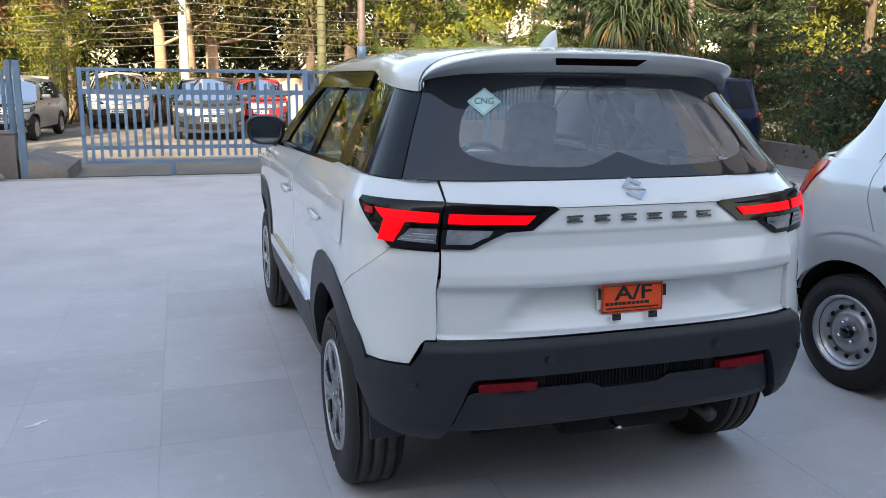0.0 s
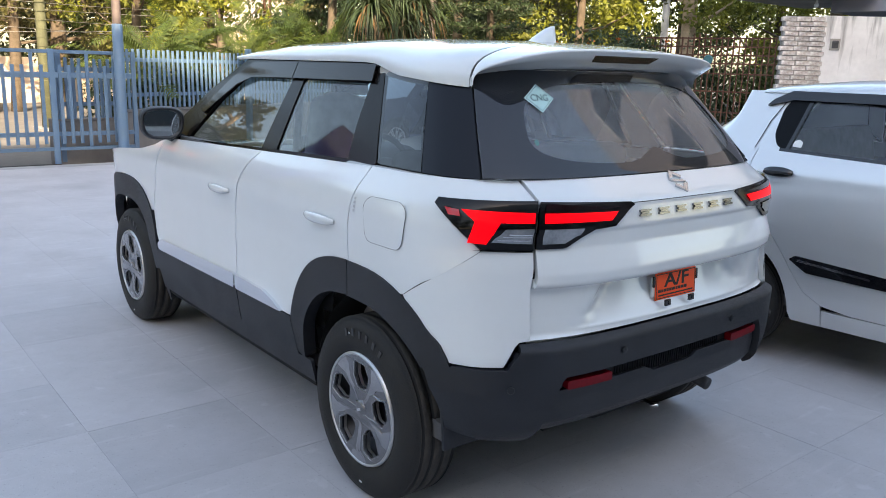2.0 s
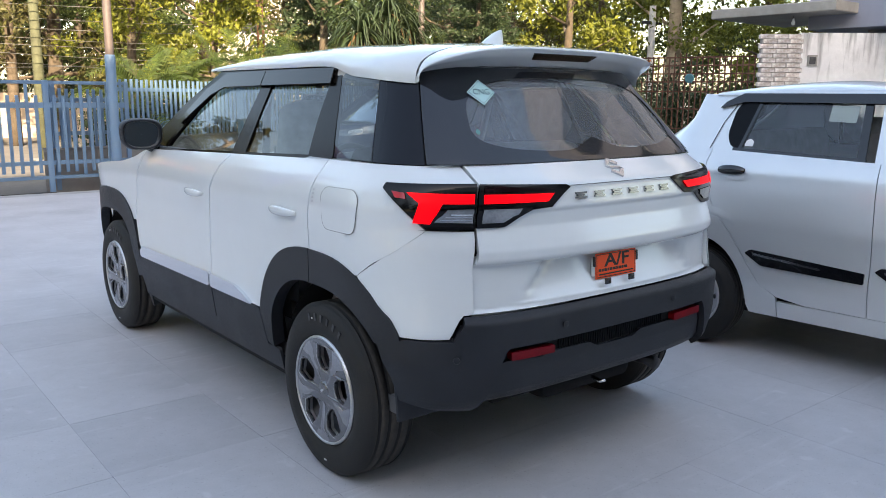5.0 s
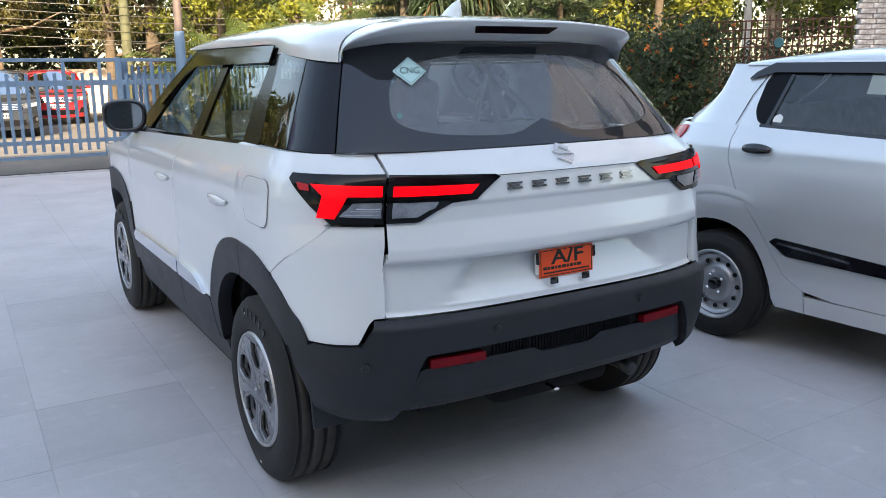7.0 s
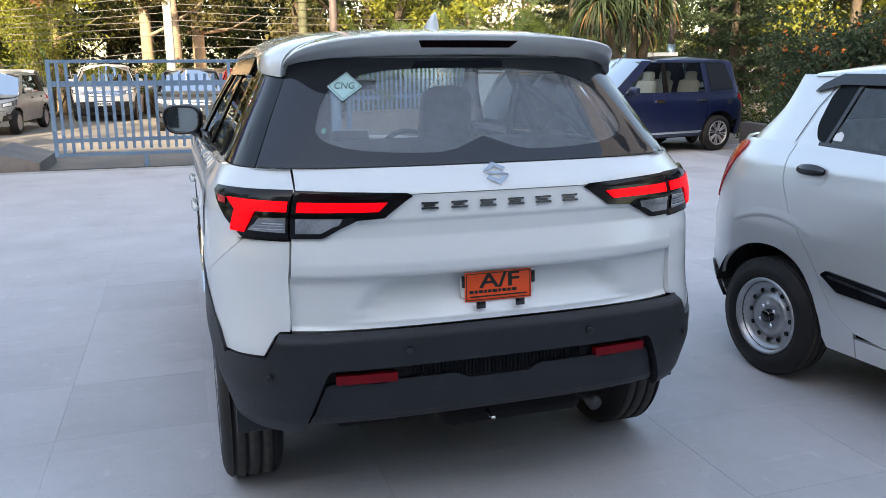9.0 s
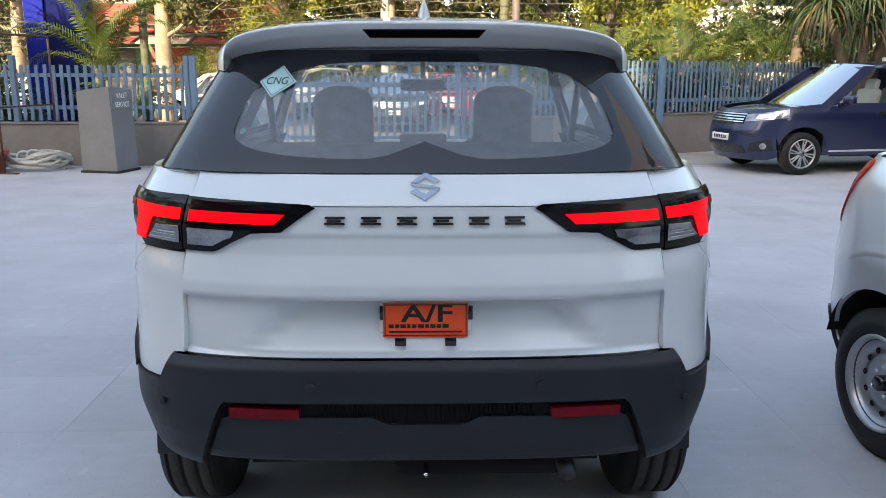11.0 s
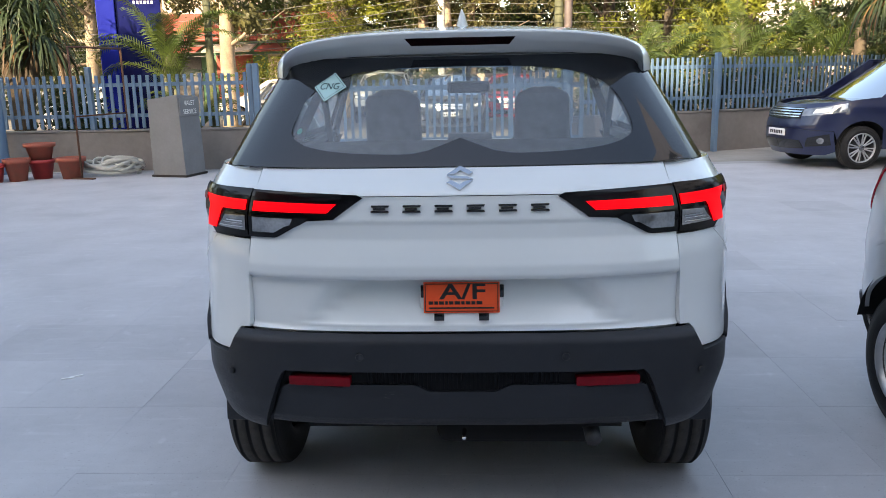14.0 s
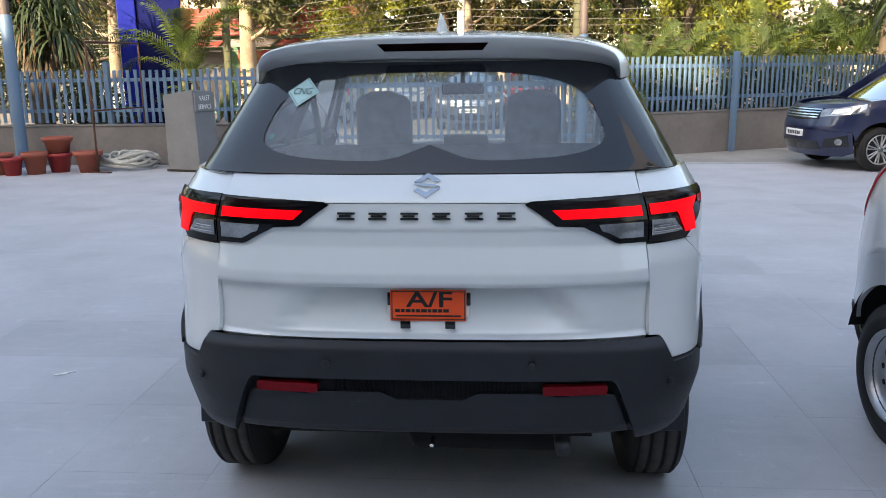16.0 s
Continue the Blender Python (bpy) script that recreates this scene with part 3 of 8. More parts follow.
    # doors and wing
    b_seam = [(Y(1.43), 1.18), (Y(1.50), 1.12), (Y(1.575), 1.03), (Y(1.625), 0.90), (Y(1.64), 0.78), (Y(1.635), 0.555)]
    doors = both("rear_door", [(s + g, z) for s, z in rear_seam] + [p for p in arc_r[::-1] if p[0] > Y(0.70) and p[1] > 0.57] + [(Y(1.10), 0.555)] + [(s - g, z) for s, z in b_seam[::-1]], WHITE, ds=0.06, dz=0.015)
    f_seam = [(Y(2.46), 1.145), (Y(2.53), 1.06), (Y(2.61), 0.95), (Y(2.665), 0.82), (Y(2.69), 0.74), (Y(2.66), 0.62), (Y(2.62), 0.555)]
    fdoors = both("front_door", [(s + g, z) for s, z in b_seam] + [(s - g, z) for s, z in f_seam[::-1]], WHITE, ds=0.06, dz=0.015)
    arc_f = arch(B, 3.139, 0.45, 0.49, 0.335, 0.5)
    wing = [(s + g, z) for s, z in f_seam[:-2]] + [p for p in arc_f[::-1] if p[1] > 0.7 and p[0] > Y(2.72)] + [(Y(3.70), 0.74), (Y(3.74), 0.90), (Y(3.5), 0.985), (Y(3.2), 1.025), (Y(2.8), 1.06), (Y(2.60), 1.10)]
    both("front_wing", wing, WHITE, ds=0.06, dz=0.02)
    # cladding
    def band(yc, hw0, h0, hw1, h1, z0, z1, cut=None, hi=None):
        o, i = arch(B, yc, hw1, h1, 0.335, z1, k=40), arch(B, yc, hw0, h0, 0.335, z0, k=40)
        if cut:
            keep = (lambda p: p[0] > Y(cut) + g) if hi else (lambda p: p[0] < Y(cut) - g)
            o, i = [p for p in o if keep(p)], [p for p in i if keep(p)]
            e = Y(cut) + (g if hi else -g)
            zo = 0.335 + h1 * (1 - (abs(cut - yc) / hw1) ** 2.8) ** (1 / 2.8)
            zi = 0.335 + h0 * (1 - (abs(cut - yc) / hw0) ** 2.8) ** (1 / 2.8)
            o, i = (o + [(e, zo)], i + [(e, zi)]) if hi else ([(e, zo)] + o, [(e, zi)] + i)
        return o + i[::-1]
    both("arch_cladding", band(0.645, 0.405, 0.410, 0.500, 0.537, 0.40, 0.40, 0.70, True), PLASTIC, "textured black arch cladding", off=0.010, thick=0.06, ds=0.03, dz=0.03, rim=0.009, drop=0.8)
    both("arch_cladding", band(0.645, 0.405, 0.410, 0.458, 0.537, 0.60, 0.63, 0.70, False), PLASTIC, off=0.011, thick=0.06, ds=0.03, dz=0.03, rim=0.009, drop=0.8)
    both("arch_cladding", band(3.139, 0.40, 0.415, 0.50, 0.545, 0.36, 0.42), PLASTIC, off=0.014, thick=0.06, ds=0.03, dz=0.03, rim=0.012, drop=0.8)
    both("door_cladding", [(Y(1.10), 0.40), (Y(1.63), 0.40), (Y(1.63), 0.552), (Y(1.135), 0.552)], PLASTIC, off=0.010, ds=0.06, dz=0.03, rim=0.008)
    both("door_cladding", [(Y(1.64), 0.40), (Y(2.66), 0.40), (Y(2.64), 0.552), (Y(1.64), 0.552)], PLASTIC, off=0.010, ds=0.06, dz=0.03, rim=0.008)
    both("sill", [(Y(1.02), 0.30), (Y(2.70), 0.30), (Y(2.70), 0.396), (Y(1.02), 0.396)], PLASTIC, off=0.004, ds=0.1, dz=0.02, rim=0.01)
    both("chrome_strip", rounded([(Y(1.20), 0.556), (Y(1.628), 0.552), (Y(1.628), 0.616), (Y(1.36), 0.608), (Y(1.27), 0.585)], 0.01, 3), CHROME, "chrome strip", off=0.017, ds=0.05, dz=0.012, rim=0.007)
    both("chrome_strip", rounded([(Y(1.648), 0.552), (Y(2.60), 0.54), (Y(2.615), 0.57), (Y(2.56), 0.602), (Y(1.648), 0.617)], 0.012, 3), CHROME, "chrome strip", off=0.017, ds=0.06, dz=0.012, rim=0.007)
    # rear bumper
    half = [(X(0.68), 0.7285), (X(0.692), 0.713), (X(0.722), 0.650), (X(0.79), 0.647), (Y(0.205), 0.648), (Y(0.300), 0.630), (Y(0.286), 0.60), (Y(0.258), 0.50), (Y(0.245), 0.415), (X(0.78), 0.392), (X(0.665), 0.385), (X(0.573), 0.545), (X(0.548), 0.598), (X(0.535), 0.612)]
    bumper = part("rear_bumper", S.skin(half + mir(half)[::-1], off=0.006, thick=0.06, ds=0.03, dz=0.012, rim=0.008, drop=0.9), PLASTIC, car, "textured black rear bumper")
    slot = [(X(-0.72), 0.41), (X(-0.58), 0.63), (X(0.58), 0.63), (X(0.72), 0.41)]
    part("bumper_slot", S.skin(slot, off=-0.040, thick=0.004, ds=0.05, dz=0.02, rim=0.0), VOID, bumper)
    b = bmesh.new()
    for i in range(46):
        x = -0.29 + 0.58 * i / 45
        S.skin([(x - 0.0025, 0.545), (x + 0.0025, 0.545), (x + 0.0025, 0.612), (x - 0.0025, 0.612)], off=-0.035, thick=0.004, ds=1, dz=0.05, rim=0, bm=b)
    tagged(part("slot_rib", b, FRIT, bumper), kind="stuff")
    skid = [(X(-0.645), 0.388), (X(-0.62), 0.44), (X(-0.555), 0.552), (X(-0.535), 0.560), (X(-0.38), 0.553), (X(-0.33), 0.562), (X(-0.145), 0.562), (X(-0.10), 0.540), (X(0.10), 0.540), (X(0.145), 0.562), (X(0.33), 0.562), (X(0.38), 0.553), (X(0.535), 0.560), (X(0.555), 0.552), (X(0.62), 0.44), (X(0.645), 0.388)]
    part("skid_panel", S.skin(skid, off=0.004, thick=0.05, ds=0.04, dz=0.010, rim=0.030, drop=1.0), PLASTIC, bumper, "black lower bumper panel with scuffs")
    for sg in (-1, 1):
        part("reflector", S.skin(rounded([(X(sg * 0.336), 0.564), (X(sg * 0.524), 0.566), (X(sg * 0.524), 0.594), (X(sg * 0.336), 0.592)], 0.005, 2), off=-0.004, thick=0.03, ds=0.03, dz=0.02, rim=0.004), RED_DIM, bumper, "red reflector strip")
        for sx, sz in ((0.298, 0.663), (0.702, 0.591)):
            n, c = S.normal(S.X(sx * sg / (S.w(sz) / 0.88)), sz), S.at(S.X(sx * sg / (S.w(sz) / 0.88)), sz)
            m = Matrix.Translation(c + n * 0.0045) @ n.to_track_quat("X", "Z").to_matrix().to_4x4()
            part("parking_sensor", lathe([(0.0105, -0.004), (0.0105, 0.003), (0.0085, 0.004), (0.001, 0.004)], 20, m=m), PLASTIC, bumper)
            part("sensor_ring", lathe([(0.0122, 0.0), (0.0122, 0.0026), (0.0108, 0.0026), (0.0108, 0.0)], 20, m=m), DULL, bumper)
    b = bmesh.new()
    for k in range(9):
        x, z = -0.205 + random.uniform(-0.03, 0.03), 0.535 + random.uniform(-0.02, 0.02)
        S.skin([(x, z), (x + random.uniform(0.002, 0.02), z + random.uniform(-0.004, 0.004)), (x + random.uniform(0.0, 0.008), z + 0.003)], off=0.0068, thick=0.0, ds=1, dz=1, rim=0, bm=b)
    part("scuff", b, DULL, bumper)
    for sg in (-1, 1):
        part("mud_flap", box_bm(-0.115, 0.115, -0.008, 0.008, -0.20, 0.06, 0.006, m=Matrix.Translation((sg * 0.70, 0.235, 0.535)) @ Matrix.Rotation(-0.12, 4, "X")), PLASTIC, car)
    both("mud_flap", [(Y(2.64), 0.40), (Y(2.68), 0.22), (Y(2.70), 0.22), (Y(2.74), 0.40)], PLASTIC, off=-0.005, thick=0.22, ds=0.05, dz=0.04, rim=0.01)
    # tail lamps
    for sg in (-1, 1):
        f = (lambda pl: pl) if sg > 0 else mir
        lo = part("tail_lamp", B.skin(f([(X(0.643), 1.147), (X(0.643), 1.014), (X(0.56), 1.014), (X(0.548), 1.018), (X(0.458), 1.069), (X(0.375), 1.072), (X(0.292), 1.134), (X(0.31), 1.139)]), off=0.016, thick=0.02, ds=0.04, dz=0.012, rim=0.006), LAMPBLACK, tailgate, "black tail lamp with a lit red bar")
        part("light_bar", B.skin(f([(X(0.628), 1.119), (X(0.628), 1.090), (X(0.395), 1.089), (X(0.368), 1.115)]), off=0.0185, thick=0.004, ds=0.04, dz=0.02, rim=0.002), RED_LIT, lo)
        part("clear_lens", B.skin(f([(X(0.628), 1.074), (X(0.628), 1.031), (X(0.558), 1.031), (X(0.510), 1.058), (X(0.498), 1.073)]), off=0.0185, thick=0.004, ds=0.03, dz=0.01, rim=0.004), CLEAR, lo)
        part("lamp_gloss", B.skin(f([(X(0.628), 1.141), (X(0.628), 1.126), (X(0.40), 1.126), (X(0.36), 1.133)]), off=0.0182, thick=0.003, ds=0.04, dz=0.02, rim=0.001), STOP, lo)
        lo = part("tail_lamp", B.skin(f([(X(0.650), 1.150), (Y(0.275), 1.150), (Y(0.282), 1.135), (Y(0.155), 1.009), (X(0.79), 1.007), (X(0.650), 1.010)]), off=0.013, thick=0.02, ds=0.03, dz=0.012, rim=0.006), LAMPBLACK, car, "black wraparound tail lamp with a lit red arm")
        st_, ss_ = Y(0.278), X(0.650)
        F = lambda k: st_ + (ss_ - st_) * k
        part("light_bar", B.skin(f([(F(0.98), 1.121), (F(0.27), 1.124), (F(0.41), 1.092), (F(0.365), 1.031), (F(0.54), 1.029), (F(0.65), 1.091), (F(0.98), 1.091)]), off=0.0155, thick=0.004, ds=0.02, dz=0.02, rim=0.002), RED_LIT, lo)
        part("clear_lens", B.skin(f([(F(0.98), 1.076), (F(0.70), 1.074), (F(0.58), 1.036), (F(0.98), 1.032)]), off=0.0155, thick=0.004, ds=0.03, dz=0.01, rim=0.004), CLEAR, lo)
        part("side_lens", B.skin(f([(F(0.25), 1.122), (F(0.11), 1.126), (F(0.16), 1.106), (F(0.27), 1.104)]), off=0.0155, thick=0.003, ds=0.02, dz=0.02, rim=0.002), RED_LENS, lo)
        for i in range(3):  # fine bright strips across the outer clear lens
            z = 1.042 + 0.011 * i
            part("lens_rib", B.skin(f([(F(0.96), z), (F(0.74 - 0.05 * (2 - i)), z), (F(0.74 - 0.05 * (2 - i)), z + 0.002), (F(0.96), z + 0.002)]), off=0.0172, thick=0, ds=0.05, dz=0.05, rim=0), CHROME, lo)
    # badges as plain shapes
    b = bmesh.new()
    hook = [(-0.031, 0.007), (0.0, 0.031), (0.031, 0.013), (0.021, 0.0065), (0.0, 0.0185), (-0.011, 0.0095)]
    for pl in (hook, [(-u, -v) for u, v in hook]):
        B.skin([(u * 1.32, 1.176 + 0.95 * v) for u, v in pl], off=0.0135, thick=0.008, ds=0.02, dz=0.02, rim=0.0022, bm=b)
    B.skin([(u * 1.32, 1.176 + 0.95 * v) for u, v in [(-0.031, 0.005), (-0.019, -0.0015), (0.031, -0.005), (0.019, 0.0015)]], off=0.0135, thick=0.008, ds=0.02, dz=0.02, rim=0.002, bm=b)
    part("emblem", b, EMBLEM, tailgate, "chrome maker's emblem")
    for i in range(6):
        c = -0.2365 + 0.0945 * i
        w = 0.027
        z0, z1 = 1.091, 1.112
        for pl in ([(c - w, z0), (c + w, z0), (c + w * 0.9, z0 + 0.006), (c - w, z0 + 0.006)], [(c - w, z1 - 0.006), (c + w * 0.9, z1 - 0.006), (c + w, z1), (c - w, z1)], [(c - w * 0.75, z0 + 0.0075), (c + w * 0.55, z0 + 0.0075), (c + w * 0.55, z0 + 0.0135), (c - w * 0.75, z0 + 0.0135)]):
            part("badge_bar", B.skin([(X(s) if abs(s) > 0 else 0, z) for s, z in pl], off=0.0125, thick=0.008, ds=0.03, dz=0.02, rim=0.0012), DARKCHROME, tailgate)
    # number plate film
    pw, ph = 0.1125, 0.0465
    zc = 0.832
    yb = B.at(0, zc).y - 0.012
    pl = new("plate")
    pl.parent = tailgate
    pl.location, pl.rotation_euler = (0.0, yb - 0.010, zc), (radians(-4), 0, 0)
    part("plate_film", box_bm(-pw, pw, -0.002, 0.002, -ph, ph, 0.0015), ORANGE, pl, "bright orange applied-for plate")
    b = bmesh.new()
    for x0, x1, z0, z1 in ((-pw + 0.004, pw - 0.004, ph - 0.0065, ph - 0.004), (-pw + 0.004, pw - 0.004, -ph + 0.004, -ph + 0.0065), (-pw + 0.004, -pw + 0.0065, -ph + 0.004, ph - 0.004), (pw - 0.0065, pw - 0.004, -ph + 0.004, ph - 0.004)):
        box_bm(x0, x1, -0.0026, -0.0018, z0, z1, bm=b)
    part("plate_border", b, INK, pl)
    t = text_bm("A/F", 0.066, 0.0006, bold=0.0012)
    bmesh.ops.scale(t, vec=(1.45, 1, 1), verts=t.verts)
    bmesh.ops.translate(t, verts=t.verts, vec=(0.004, -0.0024, 0.016))
    part("plate_letters", t, INK, pl, smooth=0)
    b = bmesh.new()
    x = -0.098
    for wd in (0.017, 0.014, 0.018, 0.012, 0.016, 0.02, 0.013, 0.017, 0.015, 0.02):
        if x + wd < 0.1:
            box_bm(x, x + wd - 0.003, -0.0026, -0.0018, -0.021, -0.011, bm=b)
        x += wd
    box_bm(-0.096, 0.096, -0.0026, -0.0018, -0.034, -0.029, bm=b)
    tagged(part("plate_bar", b, INK, pl), kind="stuff")
    part("plate_base", box_bm(-0.124, 0.122, 0.004, 0.012, -0.035, 0.032, 0.006), PAPER, pl)
    for x in (-0.066, 0.066):
        part("plate_clip", box_bm(x - 0.015, x + 0.015, -0.022, -0.0145, -0.066, -0.044, 0.002), BLACK, pl)
    for x0, x1 in ((-0.121, -0.112), (0.113, 0.125)):
        part("plate_clip", box_bm(x0, x1, -0.003, 0.006, 0.0, 0.038, 0.002), BLACK, pl)
    # filler flap and handles on the doors
    flap = rounded([(Y(0.385), 0.965), (Y(0.575), 0.965), (Y(0.595), 1.09), (Y(0.565), 1.115), (Y(0.40), 1.118), (Y(0.37), 1.09)], 0.035, 5)
    fc = (sum(q[0] for q in flap) / len(flap), sum(q[1] for q in flap) / len(flap))
    for sg in (-1, 1):
        b = bmesh.new()
        rows = []
        for f in (1.007, 0.992):
            pts_ = [(sg * (fc[0] + (q[0] - fc[0]) * f), fc[1] + (q[1] - fc[1]) * f) for q in flap]
            rows.append([b.verts.new(B.at(*q) + B.normal(*q) * 0.0016) for q in pts_])
        for i in range(len(flap)):
            j = (i + 1) % len(flap)
            b.faces.new((rows[0][i], rows[0][j], rows[1][j], rows[1][i]))
        # dark ring laid on the unbroken quarter for the flap's shaded gap
        part("flap_gap_shade", b, VOID, car)
        inner = [(fc[0] + (q[0] - fc[0]) * 0.991, fc[1] + (q[1] - fc[1]) * 0.991) for q in flap]
        part("fuel_flap", B.skin(inner if sg > 0 else mir(inner), off=0.0014, thick=0, ds=0.02, dz=0.012, rim=0), WHITE, car)
    b = bmesh.new()
    for z in (1.052, 1.066, 1.08, 1.094):
        B.skin([(-Y(0.655), z), (-Y(0.643), z), (-Y(0.643), z + 0.008), (-Y(0.655), z + 0.008)], off=0.0008, thick=0, ds=1, dz=1, rim=0, bm=b)
    part("door_sticker", b, STEEL, car)
    def handle(y0, z, dset):
        for sg, d in zip((1, -1), dset):
            b = bmesh.new()
            def fn(u, v):
                a = 2 * math.pi * v
                k = math.sin(math.pi * min(max(u, 0.02), 0.98)) ** 0.3
                s = sg * Y(y0 + 0.205 * u)
                zz = z + 0.018 * k * math.sin(a)
                o = 0.017 * math.sin(math.pi * u) ** 0.35 + 0.009 * k * math.cos(a)
                return B.at(s, zz) + B.normal(s, zz) * o
            grid(fn, lin(0, 1, 15), lin(0, 1, 13), bm=b)
            part("handle", b, WHITE, d, "white pull handle")
    handle(0.775, 0.995, doors)
    handle(1.665, 0.983, fdoors)
    # shoulder ledge between the body side and the glass
    for sg in (-1, 1):
        ledge = lambda y, k: G.at(sg * GY(y), 1.2085) * (1 - k) + B.at(sg * Y(y), 1.2035) * k - Vector((0, 0, 0.004))
        part("shoulder", grid(ledge, lin(0.09, 0.80, 22), [-0.15, 0.3, 0.7, 1.0]), WHITE, car)
    # greenhouse
    both("c_pillar", [G.side(0.652, 1.207), G.side(0.832, 1.204), G.side(0.868, 1.32), G.side(0.893, 1.44), G.side(0.905, 1.505), G.side(0.835, 1.51), G.side(0.75, 1.37)], SATIN, sh=G, ds=0.05, dz=0.03)
    both("b_pillar", [G.side(1.37, 1.19), G.side(1.50, 1.18), G.side(1.49, 1.49), G.side(1.40, 1.49)], SATIN, sh=G, ds=0.05, dz=0.03)
    both("window_rail", [G.side(0.85, 1.478), G.side(1.98, 1.470), G.side(1.90, 1.545), G.side(0.90, 1.545)], SATIN, sh=G, ds=0.05, dz=0.02, off=0.002)
    both("belt_moulding", [G.side(0.65, 1.199), G.side(2.40, 1.135), G.side(2.40, 1.150), G.side(0.65, 1.214)], SATIN, sh=G, ds=0.06, dz=0.02, off=0.006)
    both("a_pillar", [G.side(2.30, 1.14), G.side(2.66, 1.10), G.side(2.26, 1.40), G.side(2.0, 1.545), G.side(1.86, 1.545), G.side(2.10, 1.36)], SATIN, sh=G, ds=0.06, dz=0.03, off=0.002)
    both("door_window", [G.side(0.82, 1.205), G.side(1.39, 1.18), G.side(1.41, 1.485), G.side(0.885, 1.485)], SIDEPANE, sh=G, ds=0.06, dz=0.05, off=-0.008, thick=0, rim=0)
    both("door_window", [G.side(1.49, 1.18), G.side(2.34, 1.14), G.side(2.12, 1.35), G.side(1.92, 1.485), G.side(1.48, 1.485)], SIDEPANE, sh=G, ds=0.06, dz=0.05, off=-0.008, thick=0, rim=0)
    both("corner_lining", [(GX(0.69), 1.20), G.side(0.41, 1.20), G.side(0.58, 1.50), (GX(0.69), 1.50)], VOID, sh=G, ds=0.05, dz=0.03, off=-0.022, thick=0, rim=0)
    both("quarter_border", [(GX(0.724), 1.210), G.side(0.40, 1.210), G.side(0.57, 1.500), (GX(0.724), 1.480)], QBORDER, sh=G, ds=0.04, dz=0.03, thick=0.006, rim=0.003)
    both("quarter_window", [G.side(0.40, 1.210), G.side(0.640, 1.210), G.side(0.742, 1.37), G.side(0.822, 1.502), G.side(0.80, 1.52), G.side(0.72, 1.515), G.side(0.66, 1.506), G.side(0.57, 1.500)], QUARTER, "dark tinted quarter window", sh=G, ds=0.05, dz=0.03, thick=0, rim=0.0)
    both("side_visor", [G.side(0.875, 1.474), G.side(1.475, 1.468), G.side(1.475, 1.532), G.side(0.89, 1.534)], SMOKE, "smoked rain visor", sh=G, ds=0.06, dz=0.015, off=0.026, thick=0.02, rim=0.012, drop=1.2)
    both("side_visor", [G.side(1.482, 1.468), G.side(1.86, 1.462), G.side(1.98, 1.425), G.side(2.20, 1.28), G.side(2.25, 1.29), G.side(2.06, 1.455), G.side(1.90, 1.528), G.side(1.482, 1.533)], SMOKE, "smoked rain visor", sh=G, ds=0.06, dz=0.015, off=0.026, thick=0.02, rim=0.012, drop=1.2)
    # rear window: pane, black border with a clear middle
    rg = [(GX(0.72), 1.209 + 0.066 * k) for k in range(6)]
    part("rear_window", G.skin(rg + mir(rg)[::-1], ds=0.05, dz=0.03, thick=0.006, rim=0.003), TINT, tailgate, "tinted rear window")
    def clear_edge(a):
        c, s = math.cos(a), math.sin(a)
        x = 0.575 * math.copysign(abs(c) ** (2 / 3.4), c)
        z = 1.350 + (0.106 if s < 0 else 0.150) * math.copysign(abs(s) ** (2 / 3.4), s)
        if s < 0:
            z += 0.045 * math.exp(-((x / 0.075) ** 2) * 0.8) * (1 if abs(x) < 0.2 else 0)
        return GX(x) if abs(x) > 1e-6 else 0.0, z
    def out_at(a):
        c, s = math.cos(a), math.sin(a)
        k = max(abs(c), abs(s))
        x, zz = c / k, s / k
        zo = 1.372 + 0.161 * zz
        return GX(0.719 * x) if abs(x) > 1e-6 else 0.0, zo
    b = bmesh.new()
    angs = [2 * math.pi * i / 120 for i in range(121)]
    def fr(u, v):
        p, q = clear_edge(u), out_at(u)
        s, z = p[0] + (q[0] - p[0]) * v, p[1] + (q[1] - p[1]) * v
        return G.at(s, z) + G.normal(s, z) * 0.0015
    part("window_border", grid(fr, angs, lin(0, 1, 6), bm=b), BORDER, tailgate)
    # stickers on the rear window
    cz, cx = 1.443, -0.496
    dia = [(GX(cx) - 0.066, cz), (GX(cx), cz - 0.044), (GX(cx) + 0.066, cz), (GX(cx), cz + 0.044)]
    st = part("gas_sticker", G.skin(rounded(dia, 0.004, 2), off=0.0045, thick=0.001, ds=0.05, dz=0.05, rim=0), PALE, tailgate, "pale diamond sticker reading CNG")
    b = bmesh.new()
    for p, q in zip(dia, dia[1:] + dia[:1]):
        o = [(GX(cx) + (x - GX(cx)) * f, cz + (z - cz) * f) for f in (0.90, 0.86) for x, z in (p, q)]
        G.skin([o[0], o[1], o[3], o[2]], off=0.0058, thick=0, ds=0.05, dz=0.05, rim=0, bm=b)
    part("sticker_line", b, TEAL, st)
    t = text_bm("CNG", 0.034, 0.0004)
    bmesh.ops.scale(t, vec=(1.05, 1, 0.82), verts=t.verts)
    part("sticker_letters", G.lay(t, GX(cx), cz, 0.0060), TEAL, st, smooth=0)
    part("round_sticker", G.skin([(GX(-0.545) + 0.009 * math.cos(k), 1.315 + 0.009 * math.sin(k)) for k in lin(0, 2 * math.pi, 13)[:-1]], off=-0.003, thick=0, ds=1, dz=1, rim=0), mat("green_dot", (0.05, 0.5, 0.38), 0.5), tailgate)
